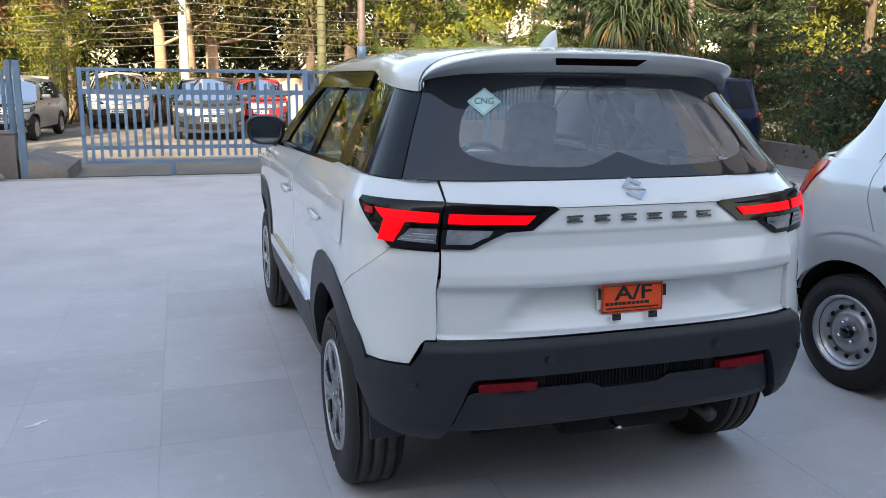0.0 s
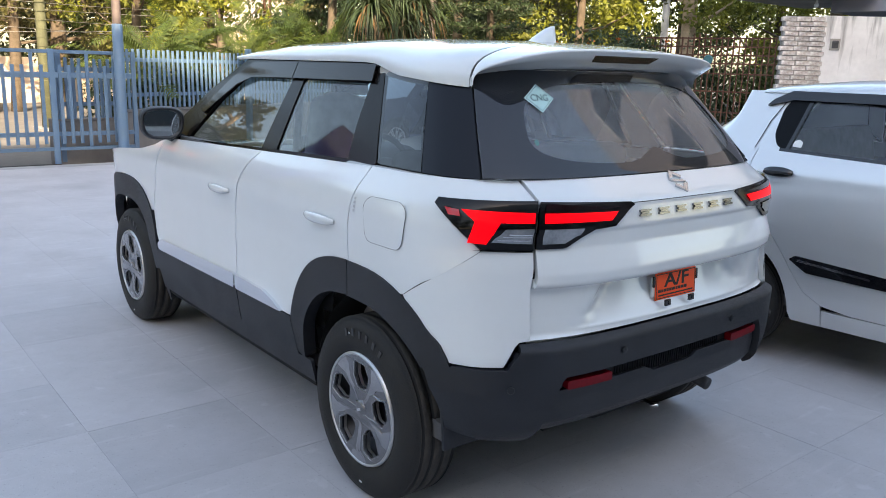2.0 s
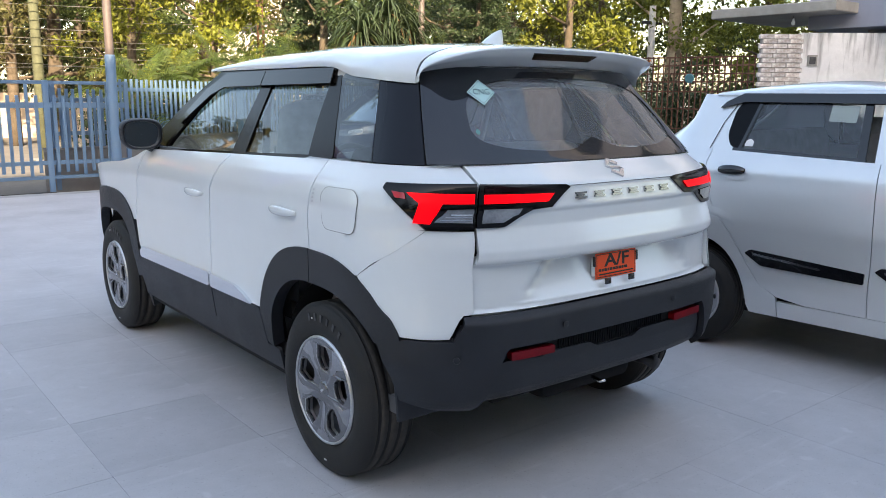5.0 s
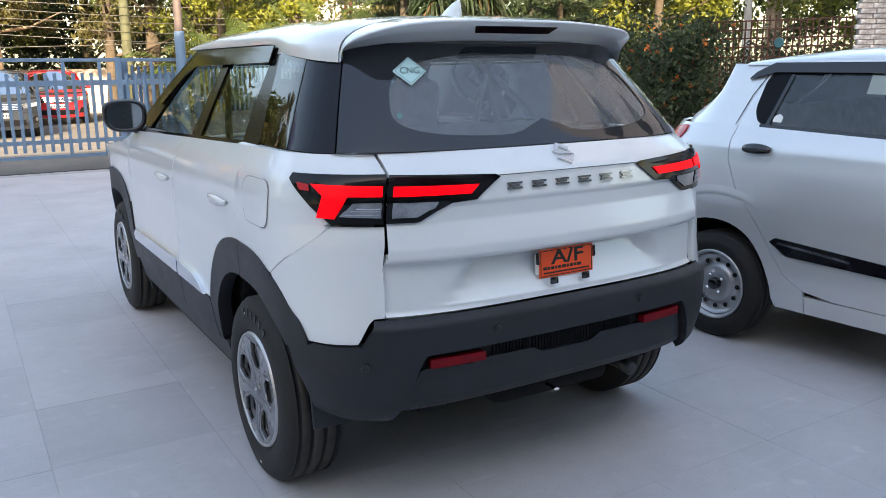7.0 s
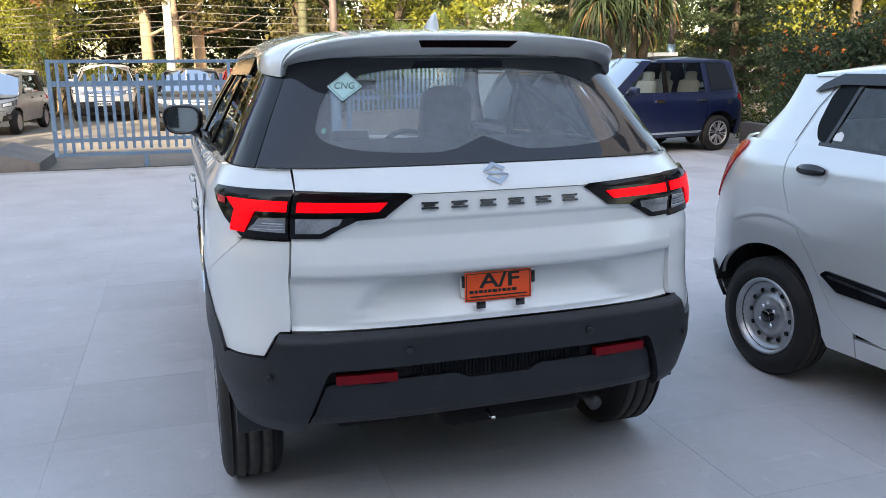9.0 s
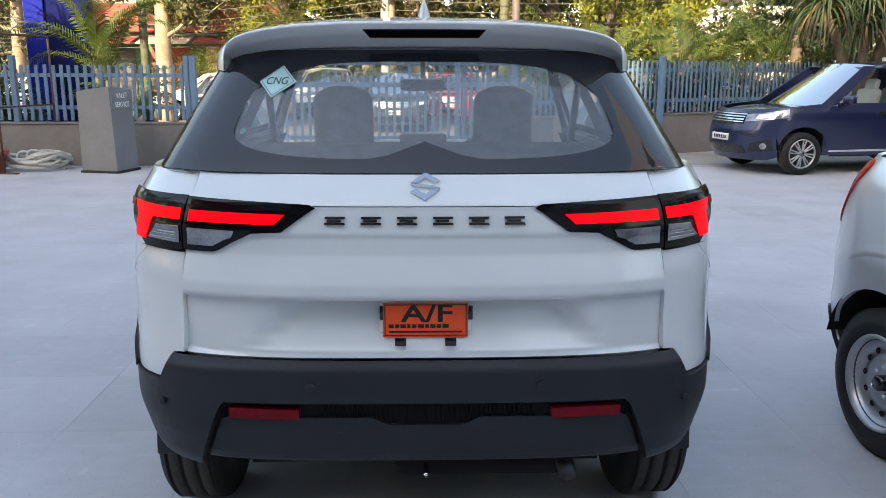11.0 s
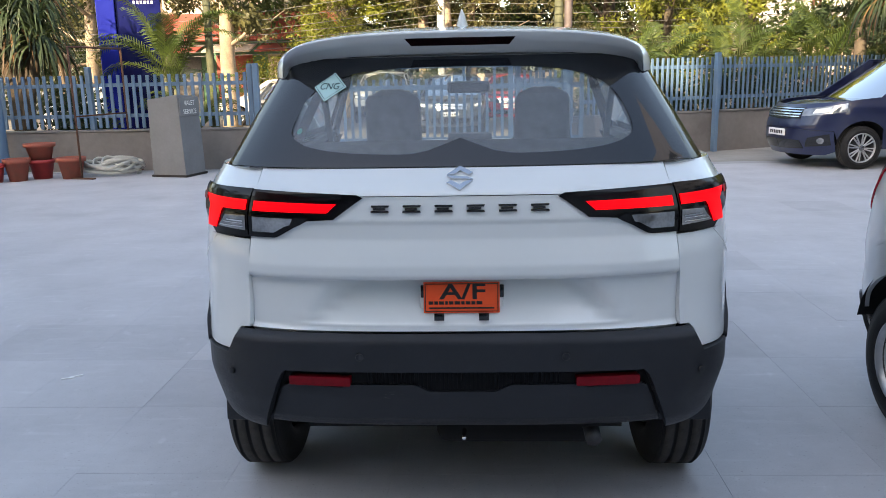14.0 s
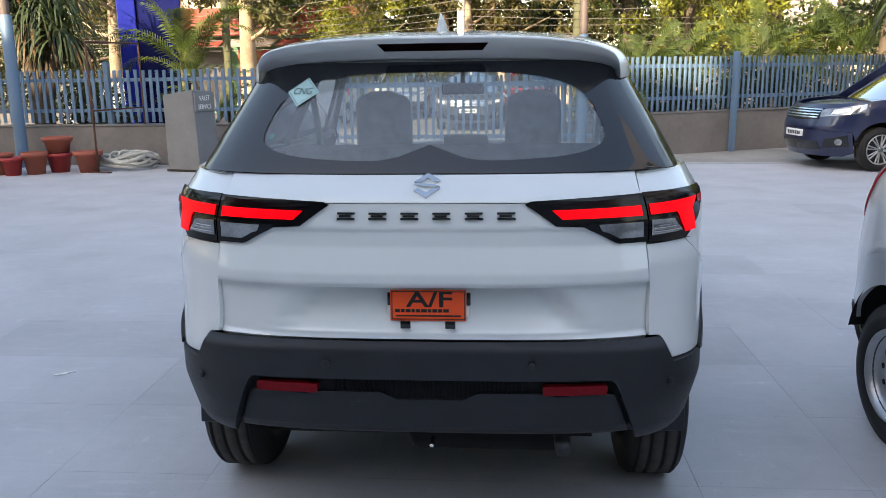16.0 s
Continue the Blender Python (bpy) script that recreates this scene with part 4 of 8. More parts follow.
    for sg in (-1, 1):
        part("red_tape", G.skin([(GX(sg * 0.515), 1.245), (GX(sg * 0.54), 1.252), (GX(sg * 0.535), 1.27), (GX(sg * 0.50), 1.266)], off=-0.003, thick=0, ds=1, dz=1, rim=0), RED_LENS, tailgate)
    # roof, spoiler, aerial
    zt = lambda y: float(np.interp(y, [0.2, 0.4, 0.6, 1.1, 1.7, 2.0, 2.25], [1.618, 1.630, 1.640, 1.650, 1.634, 1.604, 1.555]))
    edge = smooth_table([(0.30, 1.470), (0.40, 1.474), (0.60, 1.492), (0.74, 1.503), (0.82, 1.520), (0.90, 1.540), (1.00, 1.546), (2.3, 1.546)], 0.3, 2.3, width=0.03)
    def glass_y(x, z):
        q = min(abs(x) * G.half / float(G.w(z)), 0.795)
        return G.at(float(np.interp(q, G.px[:201], G.s[:201])), z).y
    def roof(u, y):
        ze = float(edge(y))
        lo_, hi_ = 0.0, max(y, 0.01)
        for _ in range(18):
            yr = (lo_ + hi_) / 2
            lo_, hi_ = (yr, hi_) if G.at(GY(yr), ze).y < y else (lo_, yr)
        e = G.at(GY(yr), ze)
        a = u * math.pi / 2
        x = (e.x + 0.005) * math.copysign(abs(math.sin(a)) ** 0.72, a)
        return (x, y, ze + (zt(y) - ze) * abs(math.cos(a)) ** 0.66)
    us = [math.copysign(abs(t) ** 0.7, t) for t in lin(-1, 1, 57)]
    part("roof", grid(roof, us, lin(0.403, 2.12, 52), 0.02), WHITE, car, "white roof panel")
    def spoiler(u, v):
        a = abs(u) * math.pi / 2
        x, _, rz = roof(u, 0.397)
        c, sn = abs(math.cos(a)), math.sin(a)
        ye = 0.232 + 0.156 * sn ** 9
        zz = 1.484 + (1.610 - 1.484) * c ** 0.62
        zb = min(1.473 + (1.540 - 1.473) * c ** 0.62, zz - 0.003)
        yl = max(glass_y(x, zb) + 0.010, ye + 0.003)
        ym = 0.397 - (0.397 - ye) * 0.4
        prof = [(0.397, rz), (ym, rz + (zz - rz) * 0.36 + 0.001), (ye + 0.1 * (0.397 - ye), zz + 0.002), (ye + 0.02 * (0.397 - ye), zz), (ye, zz - 0.008 * (0.3 + 0.7 * c)), (yl - 0.006, zb + 0.004), (yl + 0.004, zb), (yl + 0.06, zb + 0.008), (0.47, min(zb + 0.012, rz - 0.004))]
        i = min(int(v), 7)
        f = v - i
        return (x, prof[i][0] + (prof[i + 1][0] - prof[i][0]) * f, prof[i][1] + (prof[i + 1][1] - prof[i][1]) * f)
    sp = part("spoiler", grid(spoiler, us, [i * 0.5 for i in range(17)]), WHITE, tailgate, "white roof spoiler", smooth=0.45)
    def stop(u, v):
        x = (0.172 - 0.018 * (1 - v)) * u
        t = 0.62 - 0.36 * v
        yl = glass_y(x, 1.540) + 0.010
        return (x, 0.232 + (yl - 0.232) * t - 0.006, 1.602 + (1.544 - 1.602) * t)
    part("stop_lamp", grid(stop, lin(-1, 1, 13), lin(0, 1, 3), 0.004), STOP, sp, "dark high-level stop lamp")
    def fin(u, v):
        a = 2 * math.pi * u
        w, l = 0.026 * (1 - v) ** 0.8 + 0.002, 0.078 * (1 - v) ** 0.75 + 0.010
        return (w * math.sin(a), 0.606 + l * (1 + math.cos(a)) + 0.010 * v, 1.628 + 0.072 * v)
    part("aerial_fin", grid(fin, lin(0, 1, 25), lin(0, 1, 9)), WHITE, car, "white shark-fin aerial")
    # nose: bonnet, windscreen, front bumper, lamps
    ws = lambda u, v: (u * (0.78 - 0.14 * v), 2.86 - 0.78 * v - 0.12 * u * u * (1 - 0.4 * v), 1.06 + 0.52 * v - 0.03 * u * u)
    part("windscreen", grid(ws, lin(-1, 1, 13), lin(0, 1, 9)), WINDOW, car)
    bon = lambda u, v: (u * (0.82 - 0.06 * v ** 3), 2.84 + 0.98 * v - 0.16 * u * u * v, 1.075 - 0.075 * v - 0.06 * v ** 5 - 0.05 * u * u)
    part("bonnet", grid(bon, lin(-1, 1, 15), lin(0, 1, 13), 0.03), WHITE, car)
    smax = float(B.s[-1])
    both("front_bumper", [(Y(3.60), 0.28), (smax * 0.999, 0.28), (smax * 0.999, 0.60), (Y(3.60), 0.60)], PLASTIC, ds=0.05, dz=0.04)
    both("front_panel", [(Y(3.66), 0.604), (smax * 0.999, 0.604), (smax * 0.999, 0.93), (Y(3.745), 0.895), (Y(3.71), 0.745)], WHITE, ds=0.05, dz=0.04)
    both("headlamp", [(smax - 0.75, 0.84), (smax - 0.38, 0.84), (smax - 0.40, 0.92), (smax - 0.72, 0.94)], CLEAR, off=0.006, ds=0.05, dz=0.03)
    part("grille", B.skin([(smax - 0.34, 0.72), (smax - 0.001, 0.72), (smax - 0.001, 0.93), (smax - 0.36, 0.93)], off=0.008, ds=0.05, dz=0.05), CHROME, car)
    part("grille", B.skin(mir([(smax - 0.34, 0.72), (smax - 0.001, 0.72), (smax - 0.001, 0.93), (smax - 0.36, 0.93)]), off=0.008, ds=0.05, dz=0.05), CHROME, car)
    # door mirrors
    for sg in (-1, 1):
        m = Matrix.Translation((sg * 0.912, 2.372, 1.226)) @ Matrix.Rotation(sg * radians(10), 4, "Z")
        def shell(u, v):
            a = 2 * math.pi * u
            k = math.cos(v * math.pi / 2) ** 0.55
            x, z = 0.100 * math.copysign(abs(math.cos(a)) ** 0.7, math.cos(a)), 0.078 * math.copysign(abs(math.sin(a)) ** 0.7, math.sin(a))
            x *= 1 + 0.1 * math.sin(a)
            return m @ Vector((x * k, 0.10 * v - 0.03, z * k))
        mr = part("door_mirror", grid(shell, lin(0, 1, 29), lin(0, 0.999, 10)), WHITE, car, "door mirror with white cap and black frame")
        def rimf(u, v):
            a = 2 * math.pi * u
            r = 1.06 - 0.24 * v
            x, z = 0.100 * math.copysign(abs(math.cos(a)) ** 0.7, math.cos(a)), 0.078 * math.copysign(abs(math.sin(a)) ** 0.7, math.sin(a))
            return m @ Vector((x * r * (1 + 0.1 * math.sin(a)), -0.004 - 0.040 * math.sin(math.pi * min(max(v, 0), 1)) ** 0.5 - 0.012 * v, z * r))
        part("mirror_frame", grid(rimf, lin(0, 1, 29), lin(0, 1, 7)), PLASTIC, mr, "black mirror frame")
        part("mirror_glass", grid(lambda u, v: m @ Vector((0.084 * v * math.copysign(abs(math.cos(u)) ** 0.7, math.cos(u)), -0.020, 0.064 * v * math.copysign(abs(math.sin(u)) ** 0.7, math.sin(u)))), lin(0, 2 * math.pi, 29), [0.01, 0.5, 1]), MIRROR, mr)
        part("mirror_arm", tube([(sg * 0.775, 2.41, 1.135), (sg * 0.82, 2.40, 1.145), (sg * 0.87, 2.385, 1.165)], 0.03, 10, taper=[1.3, 1, 0.9]), BLACK, mr)
    # cabin
    part("cabin_floor", box_bm(-0.78, 0.78, 0.25, 2.9, 0.34, 0.40), DASH, car)
    part("load_sill", box_bm(-0.72, 0.72, 0.12, 0.30, 0.40, 1.16, 0.02), DASH, car)
    part("rear_seat", join(box_bm(-0.62, 0.62, 0.86, 1.32, 0.52, 0.70, 0.05, 3), box_bm(-0.62, 0.62, -0.07, 0.07, 0, 0.58, 0.05, 3, m=Matrix.Translation((0, 0.88, 0.66)) @ Matrix.Rotation(0.22, 4, "X"))), SEAT, car)
    seat(car, -0.36, 1.98, 0.50, 0.83)
    seat(car, 0.36, 1.98, 0.50, 0.83)
    part("dashboard", join(box_bm(-0.74, 0.74, 2.42, 2.85, 0.72, 1.05, 0.08, 3), box_bm(-0.13, 0.13, 2.38, 2.44, 1.0, 1.14, 0.015)), DASH, car)
    tor = bmesh.new()
    ringp = [(0.36 + 0.185 * math.cos(a), 2.30 + 0.07 * math.sin(a), 0.96 + 0.17 * math.sin(a)) for a in lin(0, 2 * math.pi, 33)]
    tube(ringp, 0.017, 8, tor)
    box_bm(0.28, 0.44, 2.30, 2.36, 0.90, 1.0, 0.02, bm=tor)
    part("steering_wheel", tor, DASH, car)
    part("roof_lining", grid(lambda u, v: tuple(Vector(roof(u * 0.93, v)) - Vector((0, 0, 0.05))), us, lin(0.55, 2.05, 12)), BEIGE, car)
    part("cabin_mirror", join(box_bm(-0.115, 0.115, 2.08, 2.11, 1.375, 1.437, 0.015), box_bm(-0.012, 0.012, 2.10, 2.13, 1.43, 1.56, 0.004)), DASH, car)
    part("cabin_mirror_glass", box_bm(-0.105, 0.105, 2.0775, 2.0795, 1.383, 1.429), MIRROR, car)
    for sg in (-1, 1):
        part("door_card", box_bm(sg * 0.80 - 0.02, sg * 0.80 + 0.02, 1.14, 2.5, 0.45, 1.165, 0.015), DASH, car)
        part("seat_belt", tube([(sg * 0.66, 1.42, 1.42), (sg * 0.64, 1.5, 1.1), (sg * 0.60, 1.75, 0.65)], 0.018, 4), SEAT, car)
    # underside, wheels
    und = box_bm(-0.62, 0.62, 0.50, 3.7, 0.20, 0.34, 0.04)
    box_bm(-0.80, 0.80, 1.05, 2.72, 0.27, 0.30, bm=und)
    box_bm(-0.50, 0.50, 0.08, 0.24, 0.372, 0.40, bm=und)
    box_bm(-0.10, 0.45, 0.22, 0.50, 0.235, 0.33, 0.04, bm=und)
    part("underbody", und, VOID, car)
    part("tow_eye", tube([(0.0, 0.06, 0.37), (0.0, 0.02, 0.362), (0.0, -0.005, 0.372)], 0.007, 8), CHROME, car)
    part("exhaust", tube([(0.41, 0.5, 0.33), (0.41, 0.12, 0.345), (0.41, 0.06, 0.335)], 0.026, 12), DULL, car)
    tube_ax = bmesh.new()
    tube([(-0.7, 0.70, 0.30), (0.7, 0.70, 0.30)], 0.04, 10, tube_ax)
    part("axle", tube_ax, VOID, car)
    for yy in (0.637, 3.139):
        for sg in (-1, 1):
            well(car, B, yy, 0.418, 0.52, 0.785, sg)
            wheel(car, sg * 0.757, yy, 0.335, 0.215, 0.207, sg, "cover")
    return car


suv = build_suv()

# ---- setting: ground, floor, walls ----
ASPHALT = mat("worn_road", (0.20, 0.185, 0.165), 0.9, var=0.35, scale=0.8, bump=0.3, bscale=40)
SLAB = mat("grey_joint", (0.40, 0.40, 0.405), 0.85, var=0.3, scale=3)
def paving(name, col):
    """Matt grey stone tile: fine pits and pale specks, soft stains, and long faint scuffs."""
    m = mat(name, col, 0.62, var=0.15, scale=1.6, bump=0.16, bscale=260, rvar=0.1, obj=0.012, spec=0.24, world_co=True)
    nt = m.node_tree
    L, N = nt.links.new, nt.nodes.new
    b = nt.nodes["Principled BSDF"]
    out = b.inputs["Base Color"].links[0].from_socket
    geo = N("ShaderNodeNewGeometry")
    for scale, stretch, lo, hi, tone, amt in ((170.0, (1, 1, 1), 0.62, 0.74, 1.45, 0.5), (95.0, (1, 1, 1), 0.63, 0.72, 0.55, 0.6), (2.2, (1, 9, 1), 0.60, 0.72, 1.18, 0.5), (1.1, (1, 1, 1), 0.56, 0.74, 0.84, 0.8), (7.0, (1.6, 1, 1), 0.66, 0.72, 1.22, 0.45)):
        mp, no, mr, mx = [N("ShaderNode" + k) for k in ("Mapping", "TexNoise", "MapRange", "Mix")]
        mp.inputs["Scale"].default_value = stretch
        mp.inputs["Rotation"].default_value = (0, 0, scale)
        no.inputs["Scale"].default_value, no.inputs["Detail"].default_value = scale, 3
        L(geo.outputs["Position"], mp.inputs["Vector"]), L(mp.outputs[0], no.inputs["Vector"])
        mr.inputs["From Min"].default_value, mr.inputs["From Max"].default_value, mr.inputs["To Max"].default_value = lo, hi, amt
        L(no.outputs[0], mr.inputs["Value"])
        mx.data_type, mx.blend_type = "RGBA", "MULTIPLY"
        mx.inputs[7].default_value = (tone, tone, tone, 1)
        L(mr.outputs[0], mx.inputs[0]), L(out, mx.inputs[6])
        out = mx.outputs[2]
    L(out, b.inputs["Base Color"])
    return m


TILE = paving("grey_stone_tile", (0.485, 0.48, 0.495))
TILE_D = paving("darker_stone_tile", (0.445, 0.44, 0.455))
RENDERED = mat("grey_wall_render", (0.21, 0.20, 0.195), 0.85, var=0.3, scale=1.2, bump=0.3, bscale=50, col2=(0.14, 0.13, 0.125))
FENCE = mat("faded_blue_paint", (0.092, 0.175, 0.290), 0.5, var=0.25, scale=5, bump=0.1, bscale=80, col2=(0.115, 0.185, 0.265), obj=0.10)
CONCRETE = mat("concrete", (0.36, 0.34, 0.31), 0.9, var=0.35, scale=1.0, bump=0.3, bscale=40)
WHITEWASH = mat("stained_whitewash", (0.72, 0.70, 0.68), 0.9, var=0.4, scale=1.0, bump=0.3, bscale=30, col2=(0.38, 0.36, 0.35))
def stain_mat(name, col, stain, dark):
    """Old limewash with damp streaks that run down from the top edge and blotches of grime."""
    m = mat(name, col, 0.9, var=0.25, scale=1.3, bump=0.35, bscale=28)
    nt = m.node_tree
    L, N = nt.links.new, nt.nodes.new
    b = nt.nodes["Principled BSDF"]
    under = b.inputs["Base Color"].links[0].from_socket
    co, mp, no, sp, ad, mr = [N("ShaderNode" + k) for k in ("TexCoord", "Mapping", "TexNoise", "SeparateXYZ", "Math", "MapRange")]
    mp.inputs["Scale"].default_value = (9.0, 9.0, 0.9)
    no.inputs["Scale"].default_value, no.inputs["Detail"].default_value = 1.0, 6
    L(co.outputs["Object"], mp.inputs["Vector"]), L(mp.outputs[0], no.inputs["Vector"]), L(co.outputs["Object"], sp.inputs[0])
    ad.operation = "MULTIPLY_ADD"
    L(sp.outputs["Z"], ad.inputs[0])
    ad.inputs[1].default_value = 0.22
    L(no.outputs[0], ad.inputs[2])
    mr.inputs["From Min"].default_value, mr.inputs["From Max"].default_value, mr.inputs["To Max"].default_value = 0.98, 1.18, dark
    L(ad.outputs[0], mr.inputs["Value"])
    mx = N("ShaderNodeMix")
    mx.data_type = "RGBA"
    mx.inputs[7].default_value = (*stain, 1)
    L(mr.outputs[0], mx.inputs[0]), L(under, mx.inputs[6]), L(mx.outputs[2], b.inputs["Base Color"])
    return m


STAINED = stain_mat("streaked_limewash", (0.80, 0.78, 0.77), (0.16, 0.15, 0.145), 0.85)
BRICK = mat("whitewashed_brick", (0.74, 0.71, 0.68), 0.9, var=0.4, scale=9, bump=0.5, bscale=60, col2=(0.30, 0.24, 0.21), obj=0.15)
FACADE = mat("pale_facade", (0.46, 0.46, 0.47), 0.7, var=0.12, scale=0.6)
BLUEGREY = mat("blue_grey_house_wall", (0.27, 0.28, 0.34), 0.85, var=0.12, scale=0.8)
RUST = mat("rusty_iron", (0.14, 0.065, 0.04), 0.8, 0.2, var=0.5, scale=18, bump=0.3, bscale=90)
DARKIRON = mat("dark_iron", (0.035, 0.028, 0.024), 0.6, 0.3, var=0.4, scale=12)

finish(box_bm(-260, 260, -120, 320, -0.6, -0.06), "ground", ASPHALT, kind="structure")
slab = finish(box_bm(-14, 16, -12, 10.86, -0.3, -0.004), "floor", SLAB, kind="structure")
yard_r = finish(box_bm(1.7, 16, 10.862, 18, -0.3, -0.006), "pavement", CONCRETE, kind="structure")
TX, TY, JX, JY = 0.6125, 0.63, -0.90, 1.09
tile_me = {}
for key, m in (("a", TILE), ("b", TILE_D)):
    b = box_bm(-TX / 2 + 0.0005, TX / 2 - 0.0005, -TY / 2 + 0.0005, TY / 2 - 0.0005, -0.012, 0.0)
    me = bpy.data.meshes.new("tile")
    b.to_mesh(me)
    b.free()
    me.materials.append(m)
    tile_me[key] = me
rest = {"a": bmesh.new(), "b": bmesh.new()}
rng = random.Random(5)
cells = []
for i in range(-16, 14):
    for j in range(-21, 16):
        cx, cy = JX + (i + 0.5) * TX, JY + (j + 0.5) * TY
        if cy + TY / 2 < 10.87:
            cells.append((math.hypot(cx + 0.6, (cy - 2.2) * 0.8), cx, cy))
cells.sort()
for n, (d, cx, cy) in enumerate(cells):
    key = "b" if rng.random() < 0.025 else "a"
    if abs(cx + 1.19) < 0.2 and abs(cy - 3.2) < 0.25:
        key = "b"
    if n < 300:
        t = new("tile", tile_me[key])
        t.location = (cx, cy, rng.uniform(-0.0004, 0.0004))
        t.parent = slab
    else:
        rest[key].verts.ensure_lookup_table()
        vs = [rest[key].verts.new((cx + sx * (TX / 2 - 0.0005), cy + sy * (TY / 2 - 0.0005), 0)) for sx, sy in ((-1, -1), (1, -1), (1, 1), (-1, 1))]
        rest[key].faces.new(vs)
for key, m in (("a", TILE), ("b", TILE_D)):
    ob = finish(rest[key], "outer_tiles", m, slab, smooth=0)
    tagged(ob, kind="stuff")


def wall(name, p, q, z0, z1, th, material, cap=0.0, cap_m=None):
    """A straight wall from p to q, with an optional coping."""
    d = Vector((q[0] - p[0], q[1] - p[1]))
    m = pose(p[0], p[1], 0, 0, 0, math.degrees(math.atan2(d.y, d.x)))
    ob = finish(box_bm(0, d.length, -th / 2, th / 2, z0, z1, 0.008, 1), name, material, kind="structure", smooth=0)
    ob.matrix_world = m
    if cap:
        c = finish(box_bm(0, d.length, -th / 2 - 0.02, th / 2 + 0.02, z1, z1 + cap, 0.006, 1), "trim", cap_m or material, ob, smooth=0, kind="structure")
    return ob


wall("wall_street_west", (-26, 11.05), (-3.68, 11.05), -0.3, 0.64, 0.22, RENDERED, 0.03)
wall("wall_street_mid", (0.55, 11.15), (1.66, 11.36), -0.3, 0.60, 0.18, RENDERED, 0.03)
wall("wall_street_east", (1.66, 11.45), (16, 18.3), -0.3, 0.70, 0.2, RENDERED, 0.03)
wall("wall_yard_east", (9.5, 11.0), (9.25, 8.2), -0.3, 0.40, 0.2, RENDERED)
wall("wall_yard_corner", (9.25, 8.2), (10.4, 5.8), -0.3, 0.40, 0.2, RENDERED)
ramp = finish(box_bm(-3.64, -3.0, 10.9, 12.6, -0.3, 0.30, 0.01, 1), "ramp_side", RENDERED, kind="structure", smooth=0)
for v in ramp.data.vertices:
    if v.co.x > -3.3 and v.co.z > 0.2:
        v.co.z = 0.12
finish(box_bm(-3.0, 0.6, 10.90, 10.98, -0.10, -0.002), "gate_track", DARKIRON, kind="structure", smooth=0)


# ---- fences and gate ----
def fence(name, p, q, z0, z1, rails, step, pw, label, posts=(), post_h=1.7, group="", post_y=0.0):
    d = Vector((q[0] - p[0], q[1] - p[1]))
    L = d.length
    ob = thing(name, label, "fence", group, pose(p[0], p[1], 0, 0, 0, math.degrees(math.atan2(d.y, d.x))))
    pm = box_bm(-pw / 2, pw / 2, -0.012, 0.012, z0, z1, 0.003, 1)
    me = bpy.data.meshes.new("picket")
    pm.to_mesh(me)
    pm.free()
    me.materials.append(FENCE)
    r = random.Random(int(L * 100))
    n = int(L / step)
    for i in range(n):
        o = new("picket", me)
        o.parent = ob
        o.location = (step * (i + 0.5), -0.03, r.uniform(-0.008, 0.008))
        o.rotation_euler = (0, r.uniform(-0.008, 0.008), 0)
    for z in rails:
        part("rail", box_bm(0, L, -0.015, 0.015, z - 0.03, z + 0.03, 0.004, 1), FENCE, ob, smooth=0)
    for x in posts:
        part("post", box_bm(x - 0.04, x + 0.04, post_y - 0.05, post_y + 0.05, post_h[0], post_h[1], 0.006, 1), FENCE, ob, smooth=0)
    return ob


fence("picket_fence", (-16.0, 11.02), (-3.66, 11.02), 0.70, 1.56, (0.90, 1.40), 0.124, 0.052, "faded blue steel picket fence on a low wall", (2.0, 4.5, 7.0, 9.6, 12.30), (0.66, 1.70))
fence("picket_fence", (0.62, 11.12), (1.62, 11.32), 0.62, 1.50, (0.84, 1.34), 0.107, 0.045, "short blue steel fence panel beside the gate", (0.06, 0.95), (0.0, 1.58))
fence("picket_fence", (1.72, 11.45), (12.4, 16.55), 0.74, 1.66, (0.96, 1.50), 0.107, 0.045, "faded blue steel picket fence on a low wall", (2.75, 8.0), (0.0, 1.74), post_y=-0.16)

gate = thing("sliding_gate", "faded blue sliding steel gate standing half open", "gate", m=pose(-2.78, 10.94, 0))
for x0, x1, z0, z1, nm in ((0.003, 4.50, 1.56, 1.61, "top_rail"), (0.003, 4.50, 1.22, 1.30, "rail"), (0.003, 4.50, 0.40, 0.46, "rail"), (0.003, 4.50, 0.19, 0.24, "bottom_rail"), (0, 0.06, 0.185, 1.615, "stile"), (3.30, 3.38, 0.0, 1.62, "stile"), (4.44, 4.505, 0.185, 1.615, "stile")):
    th = 0.024 if nm == "stile" else 0.020
    part(nm, box_bm(x0, x1, -th, th, z0, z1, 0.004, 1), FENCE, gate, smooth=0)
pk = {}
for key, z0, z1 in (("l", 0.24, 1.56), ("s", 0.29, 1.40)):
    b = box_bm(-0.024, 0.024, -0.036, -0.021, z0, z1, 0.003, 1)
    me = bpy.data.meshes.new("picket")
    b.to_mesh(me)
    b.free()
    me.materials.append(FENCE)
    pk[key] = me
for i in range(35):
    if i == 26:
        continue
    o = new("picket", pk["l" if i in (0, 1, 20, 24, 30, 34) else "s"])
    o.parent = gate
    o.location = (0.15 + 0.122 * i, 0, 0)
part("foot", join(box_bm(1.25, 1.31, -0.02, 0.02, 0.04, 0.19), lathe([(0.001, -0.015), (0.04, -0.015), (0.04, 0.015), (0.001, 0.015)], 16, m=Matrix.Translation((1.28, 0, 0.038)) @ Matrix.Rotation(math.pi / 2, 4, "Z"))), FENCE, gate)
gp = thing("gate_post", "faded blue square gate post", "post", m=pose(-3.58, 10.94, 0))
